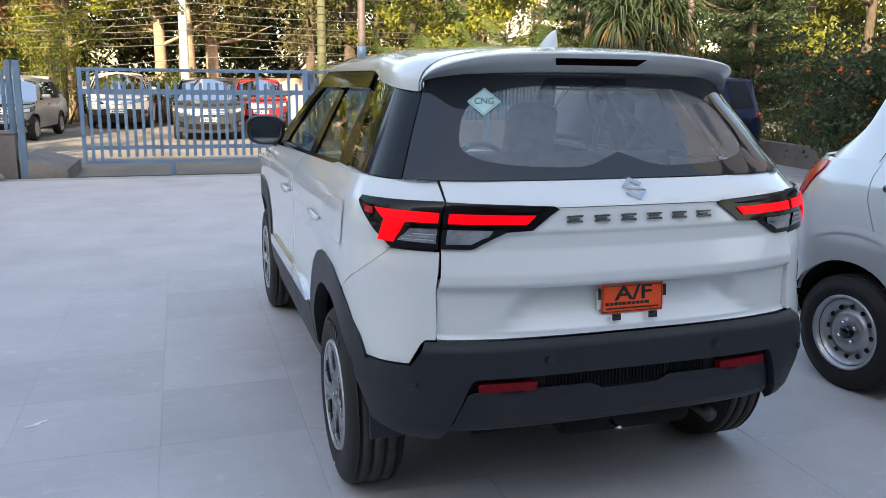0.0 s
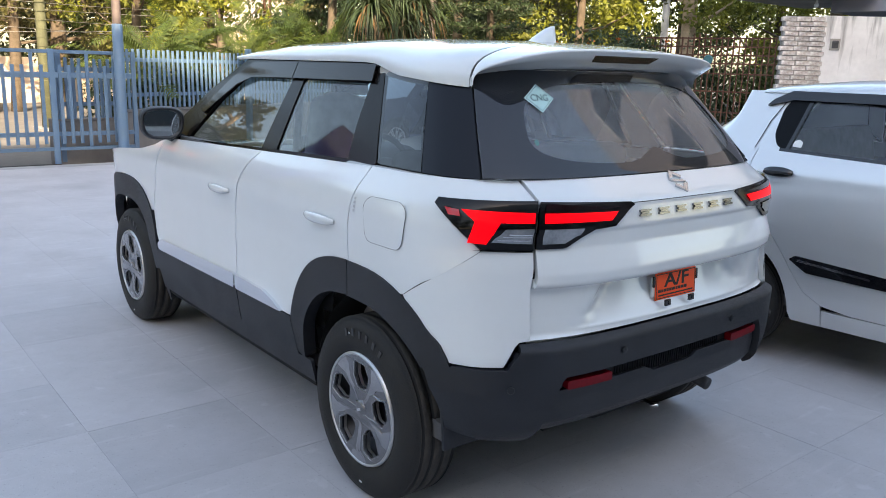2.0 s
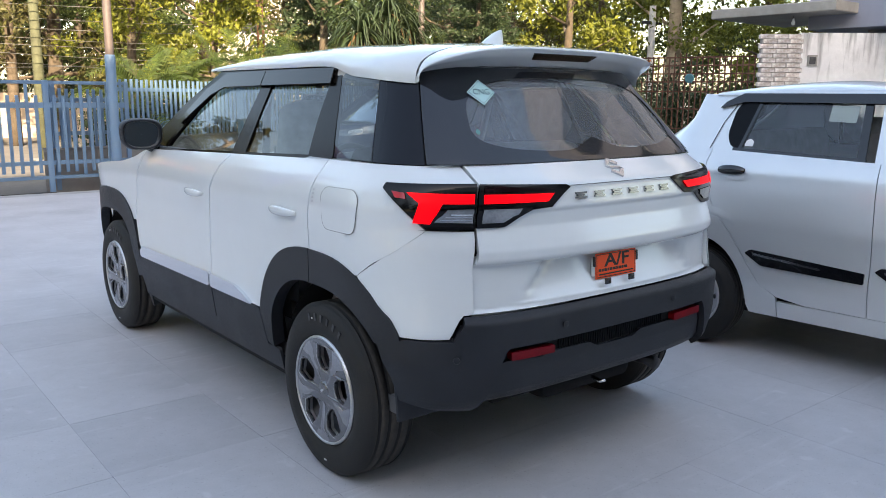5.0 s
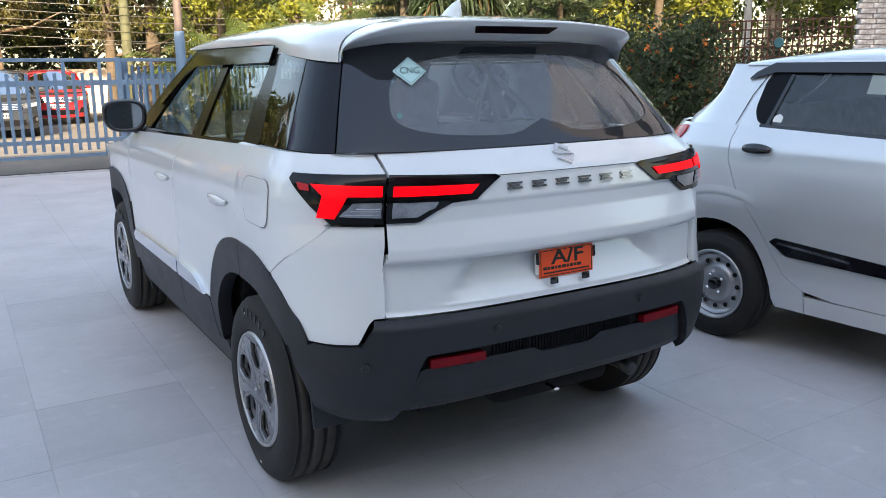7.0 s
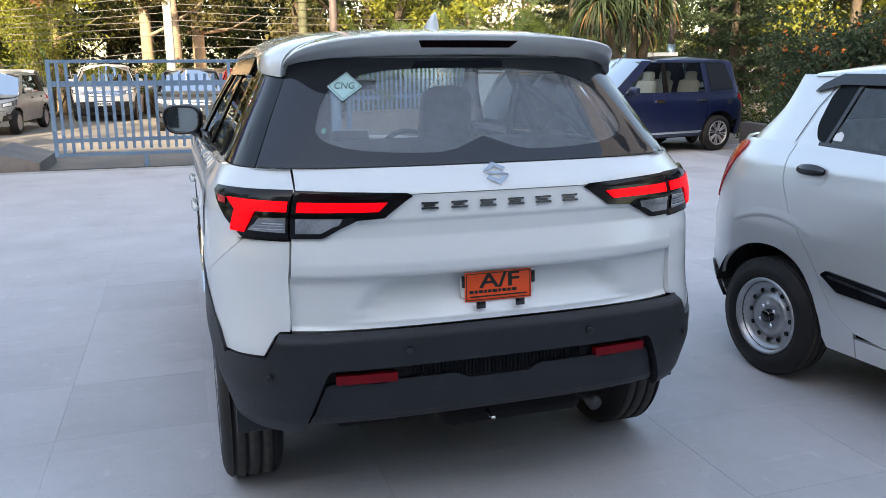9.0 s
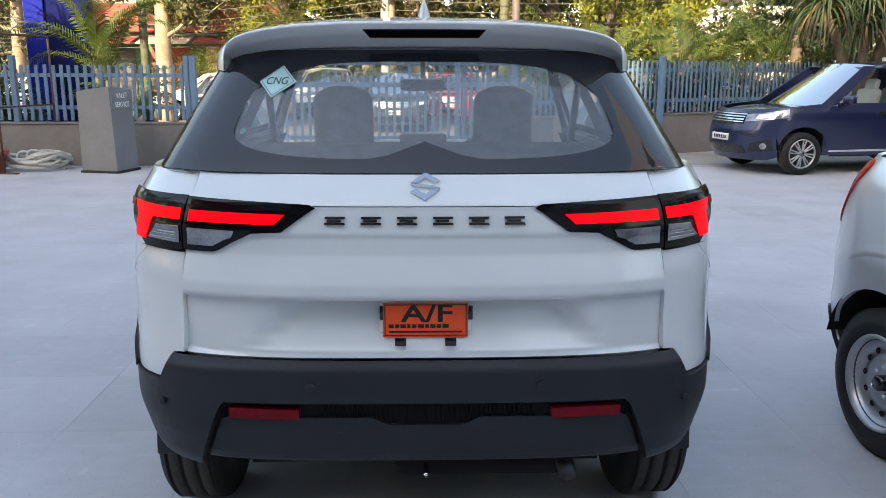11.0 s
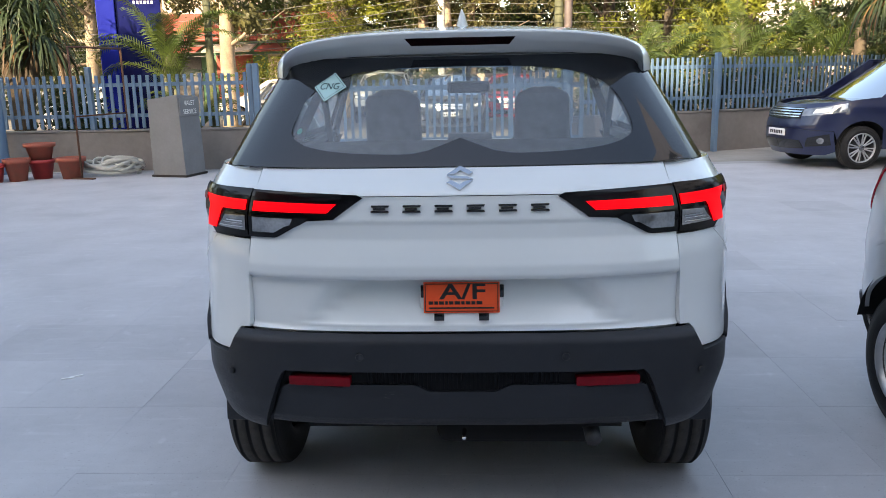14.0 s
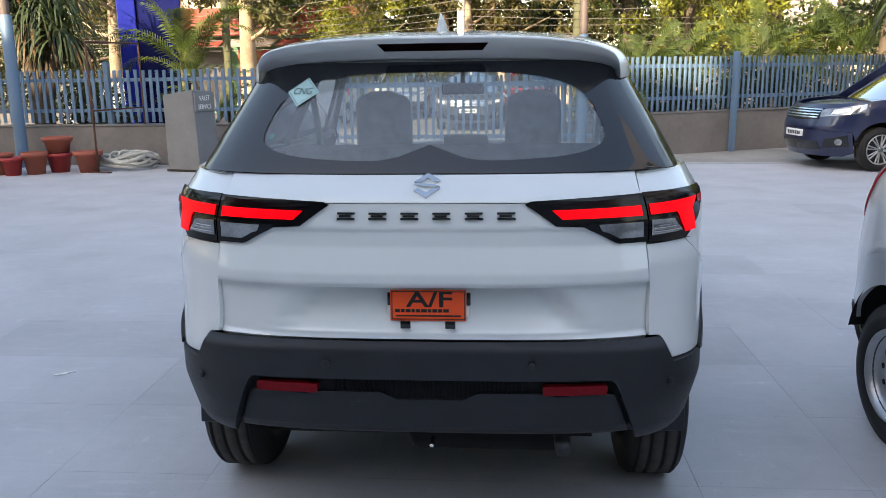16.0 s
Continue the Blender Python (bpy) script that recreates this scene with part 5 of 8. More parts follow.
part("post", box_bm(-0.045, 0.045, -0.045, 0.045, 0, 1.70, 0.006, 1), FENCE, gp, smooth=0)

BROWN = mat("brown_pole_paint", (0.13, 0.10, 0.09), 0.6, var=0.3, scale=8)
def lamp_pole(x, y, zb, h, r, label):
    p = thing("street_lamp", label, "lamp post", m=pose(x, y, 0))
    part("lower_pole", lathe([(r * 1.15, 0), (r * 1.1, zb - 0.02), (r, zb), (r * 0.9, zb)], 16, "z"), FENCE, p)
    part("upper_pole", lathe([(r * 0.92, zb - 0.05), (r * 0.8, h), (0.001, h)], 16, "z"), BROWN, p)
    part("arm", tube([(0, 0, h - 0.1), (0, -0.35, h + 0.12), (0, -0.9, h + 0.18)], r * 0.6, 8), BROWN, p)
    part("lamp_head", box_bm(-0.09, 0.09, -1.4, -0.85, h + 0.13, h + 0.22, 0.03), DULL, p)
lamp_pole(1.455, 10.80, 2.00, 6.5, 0.068, "slim street lamp, lower part blue and upper part brown")
lamp_pole(-7.78, 10.6, 2.45, 6.5, 0.085, "street lamp with blue lower half beside flower pots")
lamp_pole(10.1, 14.6, 1.95, 6.5, 0.085, "street lamp with pale blue lower half")

nb = thing("notice_board", "small white notice board on a post behind the people carrier", "sign", m=pose(8.86, 13.0, 0, 0, 0, -30))
part("board", box_bm(-0.31, 0.31, -0.012, 0.012, 1.52, 1.74, 0.004, 1), PAPER, nb, smooth=0)
part("post", box_bm(-0.02, 0.02, 0.014, 0.05, -0.06, 1.70, 0.004, 1), FENCE, nb, smooth=0)
part("bar", box_bm(-0.24, 0.05, -0.0145, -0.012, 1.615, 1.640), TEAL, nb, smooth=0)

# ---- the showroom behind the camera, unseen and sized to shade the yard, and the neighbour's house ----
show = finish(box_bm(-24, 3.2, -21, -12, -0.3, 14.8), "building_showroom", FACADE, kind="structure", smooth=0)
# unseen block added on top to keep the east fence in shade
part("shade_block", box_bm(-7.6, 3.2, -20, -12.2, 14.8, 16.6), FACADE, show, smooth=0)
GLASSW = mat("showroom_glass", (0.03, 0.035, 0.04), 0.25)
for i in range(9):
    part("window", box_bm(-23.5 + 2.95 * i, -21.0 + 2.95 * i, -12.02, -11.98, 0.1, 3.2), GLASSW, show, smooth=0)
    part("window", box_bm(-23.5 + 2.95 * i, -21.0 + 2.95 * i, -12.02, -11.98, 5.0, 7.6), GLASSW, show, smooth=0)
part("canopy", box_bm(-24, 3.2, -12, -9.0, 3.9, 4.5, 0.03), FACADE, show, smooth=0)
# unseen block added to keep sunlit ground out of the car's reflections
glare_screen = finish(box_bm(3.2, 12.4, -15, -12.1, -0.3, 8.5), "building_annex", FACADE, kind="structure", smooth=0)
for i in range(3):
    part("window", box_bm(4.0 + 2.8 * i, 6.0 + 2.8 * i, -12.12, -12.06, 1.0, 2.8), GLASSW, glare_screen, smooth=0)
house = finish(box_bm(12.4, 22, -4.4, 4.8, -0.3, 16.0), "building_neighbour", BLUEGREY, kind="structure", smooth=0)
for i in range(3):
    for z in (1.2, 4.6, 8.0, 11.4):
        w = part("window", box_bm(12.36, 12.42, -3.4 + 2.9 * i, -1.8 + 2.9 * i, z, z + 1.5), GLASSW, house, smooth=0)
        part("frame", box_bm(12.32, 12.36, -3.5 + 2.9 * i, -3.4 + 2.9 * i, z - 0.1, z + 1.6), WHITEWASH, w, smooth=0)
        part("frame", box_bm(12.32, 12.36, -1.8 + 2.9 * i, -1.7 + 2.9 * i, z - 0.1, z + 1.6), WHITEWASH, w, smooth=0)
sl = part("canopy", box_bm(11.0, 13.5, 4.7, 7.0, 2.85, 3.02, 0.02), CONCRETE, house, smooth=0)
part("wall_upper", box_bm(11.75, 13.5, 3.0, 5.55, 2.62, 5.4, 0.01), BLUEGREY, house, smooth=0)
# whitewashed yard wall with a bare brick end
wp, wq = Vector((10.55, 5.70)), Vector((15.0, 1.6))
wd = (wq - wp).normalized()
ang = math.degrees(math.atan2(wd.y, wd.x))
ww = finish(box_bm(0.62, 7.0, -0.10, 0.10, -0.3, 2.52, 0.01, 1), "wall_whitewashed", STAINED, kind="structure", smooth=0)
ww.matrix_world = pose(wp.x, wp.y, 0, 0, 0, ang)
part("wall_box", box_bm(0.74, 0.90, -0.125, -0.10, 1.98, 2.16, 0.008), CONCRETE, ww)
part("wall_box_plate", box_bm(0.77, 0.87, -0.132, -0.125, 2.01, 2.13, 0.004), DULL, ww)
pill = finish(box_bm(0.012, 0.608, -0.095, 0.095, -0.3, 2.50), "wall_brick_pier", SLAB, kind="structure", smooth=0)
pill.data.materials[0] = CONCRETE
pill.matrix_world = pose(wp.x, wp.y, 0, 0, 0, ang)
bme = bpy.data.meshes.new("brick")
b = box_bm(-0.109, 0.109, -0.052, 0.052, -0.034, 0.034, 0.006, 1)
b.to_mesh(bme)
b.free()
bme.materials.append(BRICK)
r = random.Random(3)
for k in range(19):
    for i in range(3):
        x = 0.11 + 0.232 * i + (0.0 if k % 2 else -0.055)
        o = new("brick", bme)
        o.parent = pill
        o.location = (min(max(x, 0.06), 0.55) + r.uniform(-0.004, 0.004), -0.062 + r.uniform(-0.010, 0.004), 1.06 + 0.0775 * k)
        o.rotation_euler = (0, r.uniform(-0.02, 0.02), r.uniform(-0.02, 0.02))
bulb = thing("hanging_bulb", "bare bulb hanging below the concrete canopy", "lamp", m=pose(11.35, 5.6, 2.74))
part("bulb", lathe([(0.001, -0.06), (0.03, -0.04), (0.035, -0.01), (0.018, 0.03), (0.015, 0.06), (0.001, 0.06)], 12, "z"), PAPER, bulb)
part("cord", tube([(0, 0, 0.05), (0, 0, 0.12)], 0.004, 6), BLACK, bulb)

# iron grille between the pier and the hedge
gr = thing("iron_grille", "dark rusty iron grille fence with close bars", "fence", m=pose(9.75, 7.85, 0, 0, 0, math.degrees(math.atan2(5.75 - 7.85, 10.5 - 9.75))))
GL = math.hypot(2.1, 0.75)
for i in range(24):
    x = GL * i / 23
    part("bar", box_bm(x - 0.011, x + 0.011, -0.011, 0.011, 0.0, 2.16 + (0.06 if 8 < i < 12 else 0)), RUST, gr, smooth=0)
for z in (0.2, 0.9, 1.25, 1.55, 1.72, 1.86, 2.0, 2.14):
    part("rail", box_bm(0, GL, -0.016, 0.016, z - 0.012, z + 0.012), RUST, gr, smooth=0)
part("rosette", lathe([(0.001, -0.02), (0.07, -0.02), (0.085, 0.0), (0.07, 0.02), (0.001, 0.02)], 18, m=Matrix.Translation((1.15, -0.02, 1.78)) @ Matrix.Rotation(math.pi / 2, 4, "Z")), mat("teal_paint", (0.03, 0.12, 0.14), 0.6), gr)
tg = thing("iron_gate", "dark open iron sheet gate beside the hedge", "gate", m=pose(9.2, 8.95, 0, 0, 0, -50))
part("frame", join(box_bm(0, 0.05, -0.02, 0.02, 0, 1.75), join(box_bm(0.75, 0.8, -0.02, 0.02, 0, 1.75), box_bm(0, 0.8, -0.02, 0.02, 1.70, 1.75))), DARKIRON, tg, smooth=0)
for z in (0.3, 0.75, 1.2):
    part("rail", box_bm(0.05, 0.75, -0.015, 0.015, z, z + 0.04), DARKIRON, tg, smooth=0)
part("sheet", box_bm(0.05, 0.75, -0.003, 0.003, 0.05, 1.2), DARKIRON, tg, smooth=0)
for i in range(6):
    part("bar", box_bm(0.13 + 0.11 * i, 0.15 + 0.11 * i, -0.01, 0.01, 1.2, 1.7), DARKIRON, tg, smooth=0)

# ---- yard clutter along the west wall ----
VALET = mat("grey_painted_board", (0.20, 0.205, 0.215), 0.55, var=0.2, scale=3)
vs = thing("valet_stand", "grey wooden valet stand lettered VALET SERVICE", "stand", m=pose(-4.66, 10.12, 0, 0, 0, -14))
b = box_bm(-0.29, 0.29, -0.27, 0.27, 0.0, 1.16, 0.006, 1)
for v in b.verts:
    if v.co.z > 0.6:
        v.co.x = v.co.x * 0.92 - 0.02
        v.co.z += 0.09 * (v.co.y / 0.27) * -0.2 + (0.07 if v.co.x > -0.1 else 0)
part("body", b, VALET, vs, smooth=0)
part("sign_board", box_bm(0.255, 0.275, -0.255, 0.255, 0.92, 1.20, 0.004, 1), VALET, vs, smooth=0)
for words, z in (("VALET", 1.115), ("SERVICE", 0.985)):
    t = text_bm(words, 0.105, 0.001)
    bmesh.ops.rotate(t, verts=t.verts, matrix=Matrix.Rotation(math.pi / 2, 3, "Z"))
    bmesh.ops.translate(t, verts=t.verts, vec=(0.278, -0.01, z))
    bmesh.ops.scale(t, vec=(1, 0.92, 1), verts=t.verts)
    part("letters", t, PAPER, vs, smooth=0)
part("base", box_bm(-0.31, 0.31, -0.29, 0.29, 0.0, 0.035, 0.004, 1), DARKIRON, vs, smooth=0)
part("side_box", box_bm(-0.40, -0.29, -0.10, 0.10, 0.72, 0.92, 0.01, 1), DULL, vs, smooth=0)
fr = thing("rusty_frame", "rusty pipe frame standing beside a coiled hose", "frame", m=pose(-6.06, 9.76, 0, 0, 0, 78))
part("leg", tube([(0, 0, 0), (0, 0, 1.98)], 0.016, 8), RUST, fr)
part("leg", tube([(1.25, 0, 0), (1.25, 0, 1.98)], 0.016, 8), RUST, fr)
part("crossbar", tube([(0, 0, 1.98), (1.25, 0, 1.98)], 0.016, 8), RUST, fr)
part("crossbar", tube([(0, 0, 0.95), (1.25, 0, 0.95)], 0.012, 8), RUST, fr)
for x in (0, 1.25):
    part("foot", box_bm(x - 0.03, x + 0.03, -0.22, 0.22, 0, 0.02), RUST, fr, smooth=0)
HOSE = mat("pale_hose_plastic", (0.50, 0.49, 0.44), 0.5, var=0.2, scale=14)
pts = []
r = random.Random(8)
for i in range(230):
    a = i * 0.23
    rr = 0.30 + 0.10 * math.sin(i * 0.19) + 0.05 * math.sin(i * 0.041)
    pts.append((rr * 1.25 * math.cos(a) + 0.06 * math.sin(i * 0.05), rr * 0.85 * math.sin(a), 0.02 + 0.15 * abs(math.sin(i * 0.0137)) * (0.4 + 0.6 * abs(math.sin(a + i * 0.02)))))
hose = tagged(finish(tube(pts, 0.017, 7), "garden_hose", HOSE), "loose coil of pale grey hose on the floor", "hose")
hose.location = (-5.78, 10.30, 0)
hose.scale = (0.95, 1.0, 1.6)
TERRA = mat("terracotta", (0.36, 0.085, 0.055), 0.75, var=0.35, scale=9, bump=0.2, bscale=60, col2=(0.26, 0.09, 0.06))
POTRED = mat("red_plastic_pot", (0.38, 0.03, 0.03), 0.45, var=0.25, scale=10)
SOIL = mat("soil", (0.05, 0.035, 0.025), 0.95, var=0.4, scale=20)
def flower_pot(x, y, h, r, material, label, z=0.0):
    p = thing("flower_pot", label, "flower pot", "row of flower pots", pose(x, y, z))
    part("pot", lathe([(0.001, 0.0), (r * 0.66, 0.0), (r * 0.90, h * 0.80), (r * 1.04, h * 0.80), (r * 1.06, h), (r * 0.94, h), (r * 0.9, h * 0.86)], 28, "z"), material, p)
    part("soil", lathe([(r * 0.91, h * 0.86), (0.001, h * 0.89)], 20, "z"), SOIL, p)
    return p
for x, y, h, rr, m, lab in ((-7.55, 9.62, 0.33, 0.19, TERRA, "terracotta flower pot with bare soil"), (-7.02, 9.68, 0.34, 0.19, TERRA, "terracotta flower pot with a small seedling"), (-6.78, 9.95, 0.30, 0.20, POTRED, "red plastic pot stacked under another"), (-6.28, 9.90, 0.33, 0.21, TERRA, "wide terracotta pot by the rusty frame"), (-7.9, 9.75, 0.36, 0.21, TERRA, "terracotta flower pot with bare soil"), (-8.2, 9.9, 0.34, 0.2, POTRED, "red pot at the end of the row"), (-7.28, 9.5, 0.28, 0.16, POTRED, "small red plastic pot in front of the row")):
    flower_pot(x, y, h, rr, m, lab)
flower_pot(-6.78, 9.95, 0.28, 0.22, TERRA, "terracotta pot with a small green plant", 0.27)
flower_pot(-7.95, 9.78, 0.34, 0.22, TERRA, "terracotta pot stacked on another pot", 0.32)
stone = bmesh.new()
bmesh.ops.create_icosphere(stone, subdivisions=2, radius=0.09)
for v in stone.verts:
    v.co = Vector((v.co.x * 1.6, v.co.y, v.co.z * 0.8)) * (1 + 0.25 * noise.noise(v.co * 12))
    v.co.z = max(v.co.z + 0.05, 0)
s = tagged(finish(stone, "stone", CONCRETE), "small pale stone lying at the wall", "stone")
s.location = (-3.95, 10.70, 0)
scrap = tagged(finish(box_bm(-0.03, 0.03, -0.006, 0.006, 0, 0.004), "paper_scrap", PAPER, smooth=0), "tiny white scrap on the grey floor", "litter")
scrap.matrix_world = pose(-2.05, 1.45, 0.001, 0, 0, 20)
scrap2 = copy_thing(scrap, pose(-2.02, 1.48, 0.001, 0, 0, 35))
# blue sign pylon
PYLON = mat("royal_blue_panel", (0.010, 0.018, 0.24), 0.25, var=0.08, scale=2, coat=0.5)
PYLON_D = mat("dark_blue_panel", (0.008, 0.010, 0.085), 0.15, var=0.2, scale=2, coat=1.0)
py = thing("sign_pylon", "tall royal blue sign pylon behind the fence", "sign", m=pose(-7.68, 14.3, -0.06, 0, 0, 12))
part("side_panel", box_bm(0, 0.36, -0.02, 0.3, 0, 7.5, 0.01, 1), PYLON, py, smooth=0)
part("face_panel", box_bm(0.365, 1.25, 0.05, 0.3, 0, 7.5, 0.01, 1), PYLON_D, py, smooth=0)
for i in range(6):
    part("bar", box_bm(0.72 + 0.07 * i, 0.76 + 0.07 * i, 0.04, 0.05, 3.05, 3.11), PAPER, py, smooth=0)

# ---- plants ----
def leaf_mat(name, col, col2):
    m = mat(name, col, 0.55, var=0.3, scale=2, isle=0.35, col2=col2)
    b = m.node_tree.nodes["Principled BSDF"]
    tr, mx, o = m.node_tree.nodes.new("ShaderNodeBsdfTranslucent"), m.node_tree.nodes.new("ShaderNodeMixShader"), m.node_tree.nodes["Material Output"]
    m.node_tree.links.new(b.inputs["Base Color"].links[0].from_socket, tr.inputs[0])
    mx.inputs[0].default_value = 0.3
    m.node_tree.links.new(b.outputs[0], mx.inputs[1]), m.node_tree.links.new(tr.outputs[0], mx.inputs[2]), m.node_tree.links.new(mx.outputs[0], o.inputs[0])
    return m


LEAF = leaf_mat("green_leaves", (0.085, 0.115, 0.022), (0.05, 0.075, 0.018))
LEAF_Y = leaf_mat("yellow_green_leaves", (0.19, 0.20, 0.018), (0.11, 0.13, 0.02))
LEAF_O = leaf_mat("olive_leaves", (0.115, 0.105, 0.03), (0.065, 0.065, 0.022))
LEAF_D = leaf_mat("dark_green_leaves", (0.042, 0.07, 0.026), (0.026, 0.045, 0.017))
PALM_G = leaf_mat("palm_leaflets", (0.046, 0.084, 0.013), (0.078, 0.100, 0.015))
STRAP = leaf_mat("strap_leaves", (0.05, 0.075, 0.03), (0.03, 0.05, 0.02))
DRYLEAF = leaf_mat("dry_leaves", (0.20, 0.12, 0.055), (0.12, 0.07, 0.03))
BARK_E = mat("pale_bark", (0.42, 0.33, 0.22), 0.9, var=0.5, scale=2.5, bump=0.5, bscale=18, col2=(0.20, 0.145, 0.10))
BARK = mat("brown_bark", (0.13, 0.10, 0.07), 0.95, var=0.5, scale=5, bump=0.6, bscale=25)
PALMBARK = mat("grey_green_palm_stem", (0.10, 0.105, 0.055), 0.8, var=0.4, scale=6, bump=0.4, bscale=20)
BLOSSOM = mat("orange_blossom", (0.55, 0.14, 0.015), 0.6, var=0.2, scale=9, isle=0.3)


def leaves_mesh(name, centres, size, rnd, material, parent, aspect=0.5, droop=0.0, kind=""):
    """Small pointed leaves at the given places, each its own little folded face pair."""
    n = len(centres)
    c = np.asarray(centres, float)
    d = rnd.normal(size=(n, 3))
    d[:, 2] -= droop
    d /= np.linalg.norm(d, axis=1)[:, None]
    e = np.cross(d, rnd.normal(size=(n, 3)))
    e /= np.linalg.norm(e, axis=1)[:, None] + 1e-9
    s = size * rnd.uniform(0.6, 1.3, n)[:, None]
    up = np.cross(d, e) * s * 0.12
    v = np.stack([c - d * s * 0.5, c + e * s * aspect * 0.5 + up, c + d * s * 0.5, c - e * s * aspect * 0.5 + up], 1).reshape(-1, 3)
    f = np.arange(4 * n).reshape(-1, 4)
    me = bpy.data.meshes.new(name)
    me.from_pydata(v.tolist(), [], f.tolist())
    me.materials.append(material)
    ob = new(name, me)
    ob.parent = parent
    return ob


def clumps(rnd, heads, per, spread):
    out = []
    for h, r in heads:
        q = rnd.normal(size=(per, 3)) * np.array([1, 1, 0.75])
        q /= np.linalg.norm(q, axis=1)[:, None]
        out.append(np.array(h) + q * r * spread * rnd.uniform(0.35, 1.0, (per, 1)))
    return np.concatenate(out)


def tree(x, y, h, crown, material, seed, label, leaf=0.16, per=130, bark=None, trunk=0.14, low=0.35, limbs=9, name="tree", heads_n=5, gap=1.0, droop=0.3):
    """A tapered trunk, limbs, and a crown of leaf clumps with gaps."""
    rnd = np.random.default_rng(seed)
    bark = bark or BARK
    t = thing(name, label, "tree", m=pose(x, y, -0.06))
    b = bmesh.new()
    lean = rnd.normal(size=2) * 0.03 * h
    spine = [(lean[0] * k * k + 0.05 * math.sin(5 * k + seed), lean[1] * k * k + 0.05 * math.cos(4 * k + seed), h * k) for k in lin(0, 1, 9)]
    tube(spine, trunk, 10, b, [1.25, 1.0, 0.92, 0.85, 0.75, 0.62, 0.48, 0.32, 0.12])
    heads = []
    for i in range(limbs):
        k = low + (0.97 - low) * (i + rnd.uniform(0, 0.8)) / limbs
        j = min(int(k * 8), 7)
        p = Vector(spine[j]).lerp(Vector(spine[j + 1]), k * 8 - j)
        a = 2.4 * i + rnd.uniform(-0.5, 0.5)
        L = crown * (1.15 - 0.75 * k) * rnd.uniform(0.7, 1.15)
        q = p + Vector((math.cos(a) * L, math.sin(a) * L, L * rnd.uniform(0.25, 0.8)))
        m_ = p.lerp(q, 0.5) + Vector((0, 0, -0.08 * L))
        tube([p, m_, q], trunk * 0.32, 6, b, [1, 0.65, 0.25])
        for _ in range(heads_n):
            f = rnd.uniform(0.35, 1.1)
            c = p.lerp(q, f) + Vector(rnd.normal(size=3) * crown * 0.20)
            heads.append((c, crown * rnd.uniform(0.16, 0.30) * gap))
    part("trunk", b, bark, t)
    leaves_mesh("crown", clumps(rnd, heads, per, 1.0), leaf, rnd, material, t, 0.5, droop)
    return t


def frond(b, base, az, el, length, droop, rnd, leaflets=26, width=0.40, stem=0.012, w=0.032):
    """One feather frond: a bent rachis with two rows of leaflets."""
    d = Vector((math.cos(az) * math.cos(el), math.sin(az) * math.cos(el), math.sin(el)))
    pts, p = [], Vector(base)
    n = 12
    for i in range(n + 1):
        pts.append(p.copy())
        p = p + d * (length / n)
        d = (d + Vector((0, 0, -droop / n * (0.4 + 1.6 * i / n)))).normalized()
    tube(pts, stem, 4, b, [1 - 0.85 * i / n for i in range(n + 1)])
    side0 = Vector((-math.sin(az), math.cos(az), 0))
    for i in range(leaflets):
        f = 0.16 + 0.84 * i / (leaflets - 1)
        k = f * n
        j = min(int(k), n - 1)
        c = pts[j].lerp(pts[j + 1], k - j)
        t = (pts[j + 1] - pts[j]).normalized()
        L = width * math.sin(math.pi * (0.12 + 0.80 * f)) ** 0.6 * rnd.uniform(0.85, 1.1)
        for sg in (-1, 1):
            out = (side0 * sg * 0.85 + t * 0.75 + Vector((0, 0, 0.30 - 0.25 * f))).normalized()
            mid = c + out * L * 0.55
            tip = c + out * L * 0.95 + Vector((0, 0, -0.30 * L))
            hw = t * w * 0.5
            v = [b.verts.new(q) for q in (c - hw, c + hw, mid + hw * 0.9, mid - hw * 0.9, tip)]
            b.faces.new((v[0], v[1], v[2], v[3]))
            b.faces.new((v[3], v[2], v[4]))


def palm(x, y, stems, label, seed, length=1.9, count=9, droop=1.6, material=None, trunk=0.05):
    """A clump of palm stems with arching fronds. stems: (dx, dy, height)."""
    rnd = random.Random(seed)
    t = thing("palm", label, "palm", "palms along the fence", pose(x, y, -0.06))
    for dx, dy, h in stems:
        b = bmesh.new()
        tube([(dx * 0.4, dy * 0.4, 0), (dx * 0.8, dy * 0.8, h * 0.5), (dx, dy, h)], trunk, 9, b, [1.2, 1.0, 0.85])
        for k in range(int(h / 0.18)):
            z = 0.15 + 0.18 * k
            f = z / h
            q = (0.4 + 0.8 * f if f < 0.5 else 0.6 + 0.4 * f)
            lathe([(trunk * 1.12, z - 0.008), (trunk * 1.16, z), (trunk * 1.12, z + 0.008)], 9, "z", b, Matrix.Translation((dx * q, dy * q, 0)))
        part("stem", b, PALMBARK, t)
        b = bmesh.new()
        for i in range(count):
            az = 2 * math.pi * i / count * 1.618 + rnd.uniform(-0.3, 0.3)
            frond(b, (dx, dy, h), az, rnd.uniform(0.55, 1.35), length * rnd.uniform(0.8, 1.15), droop * rnd.uniform(0.7, 1.2), rnd)
        part("fronds", b, material or PALM_G, t, smooth=0)
    return t


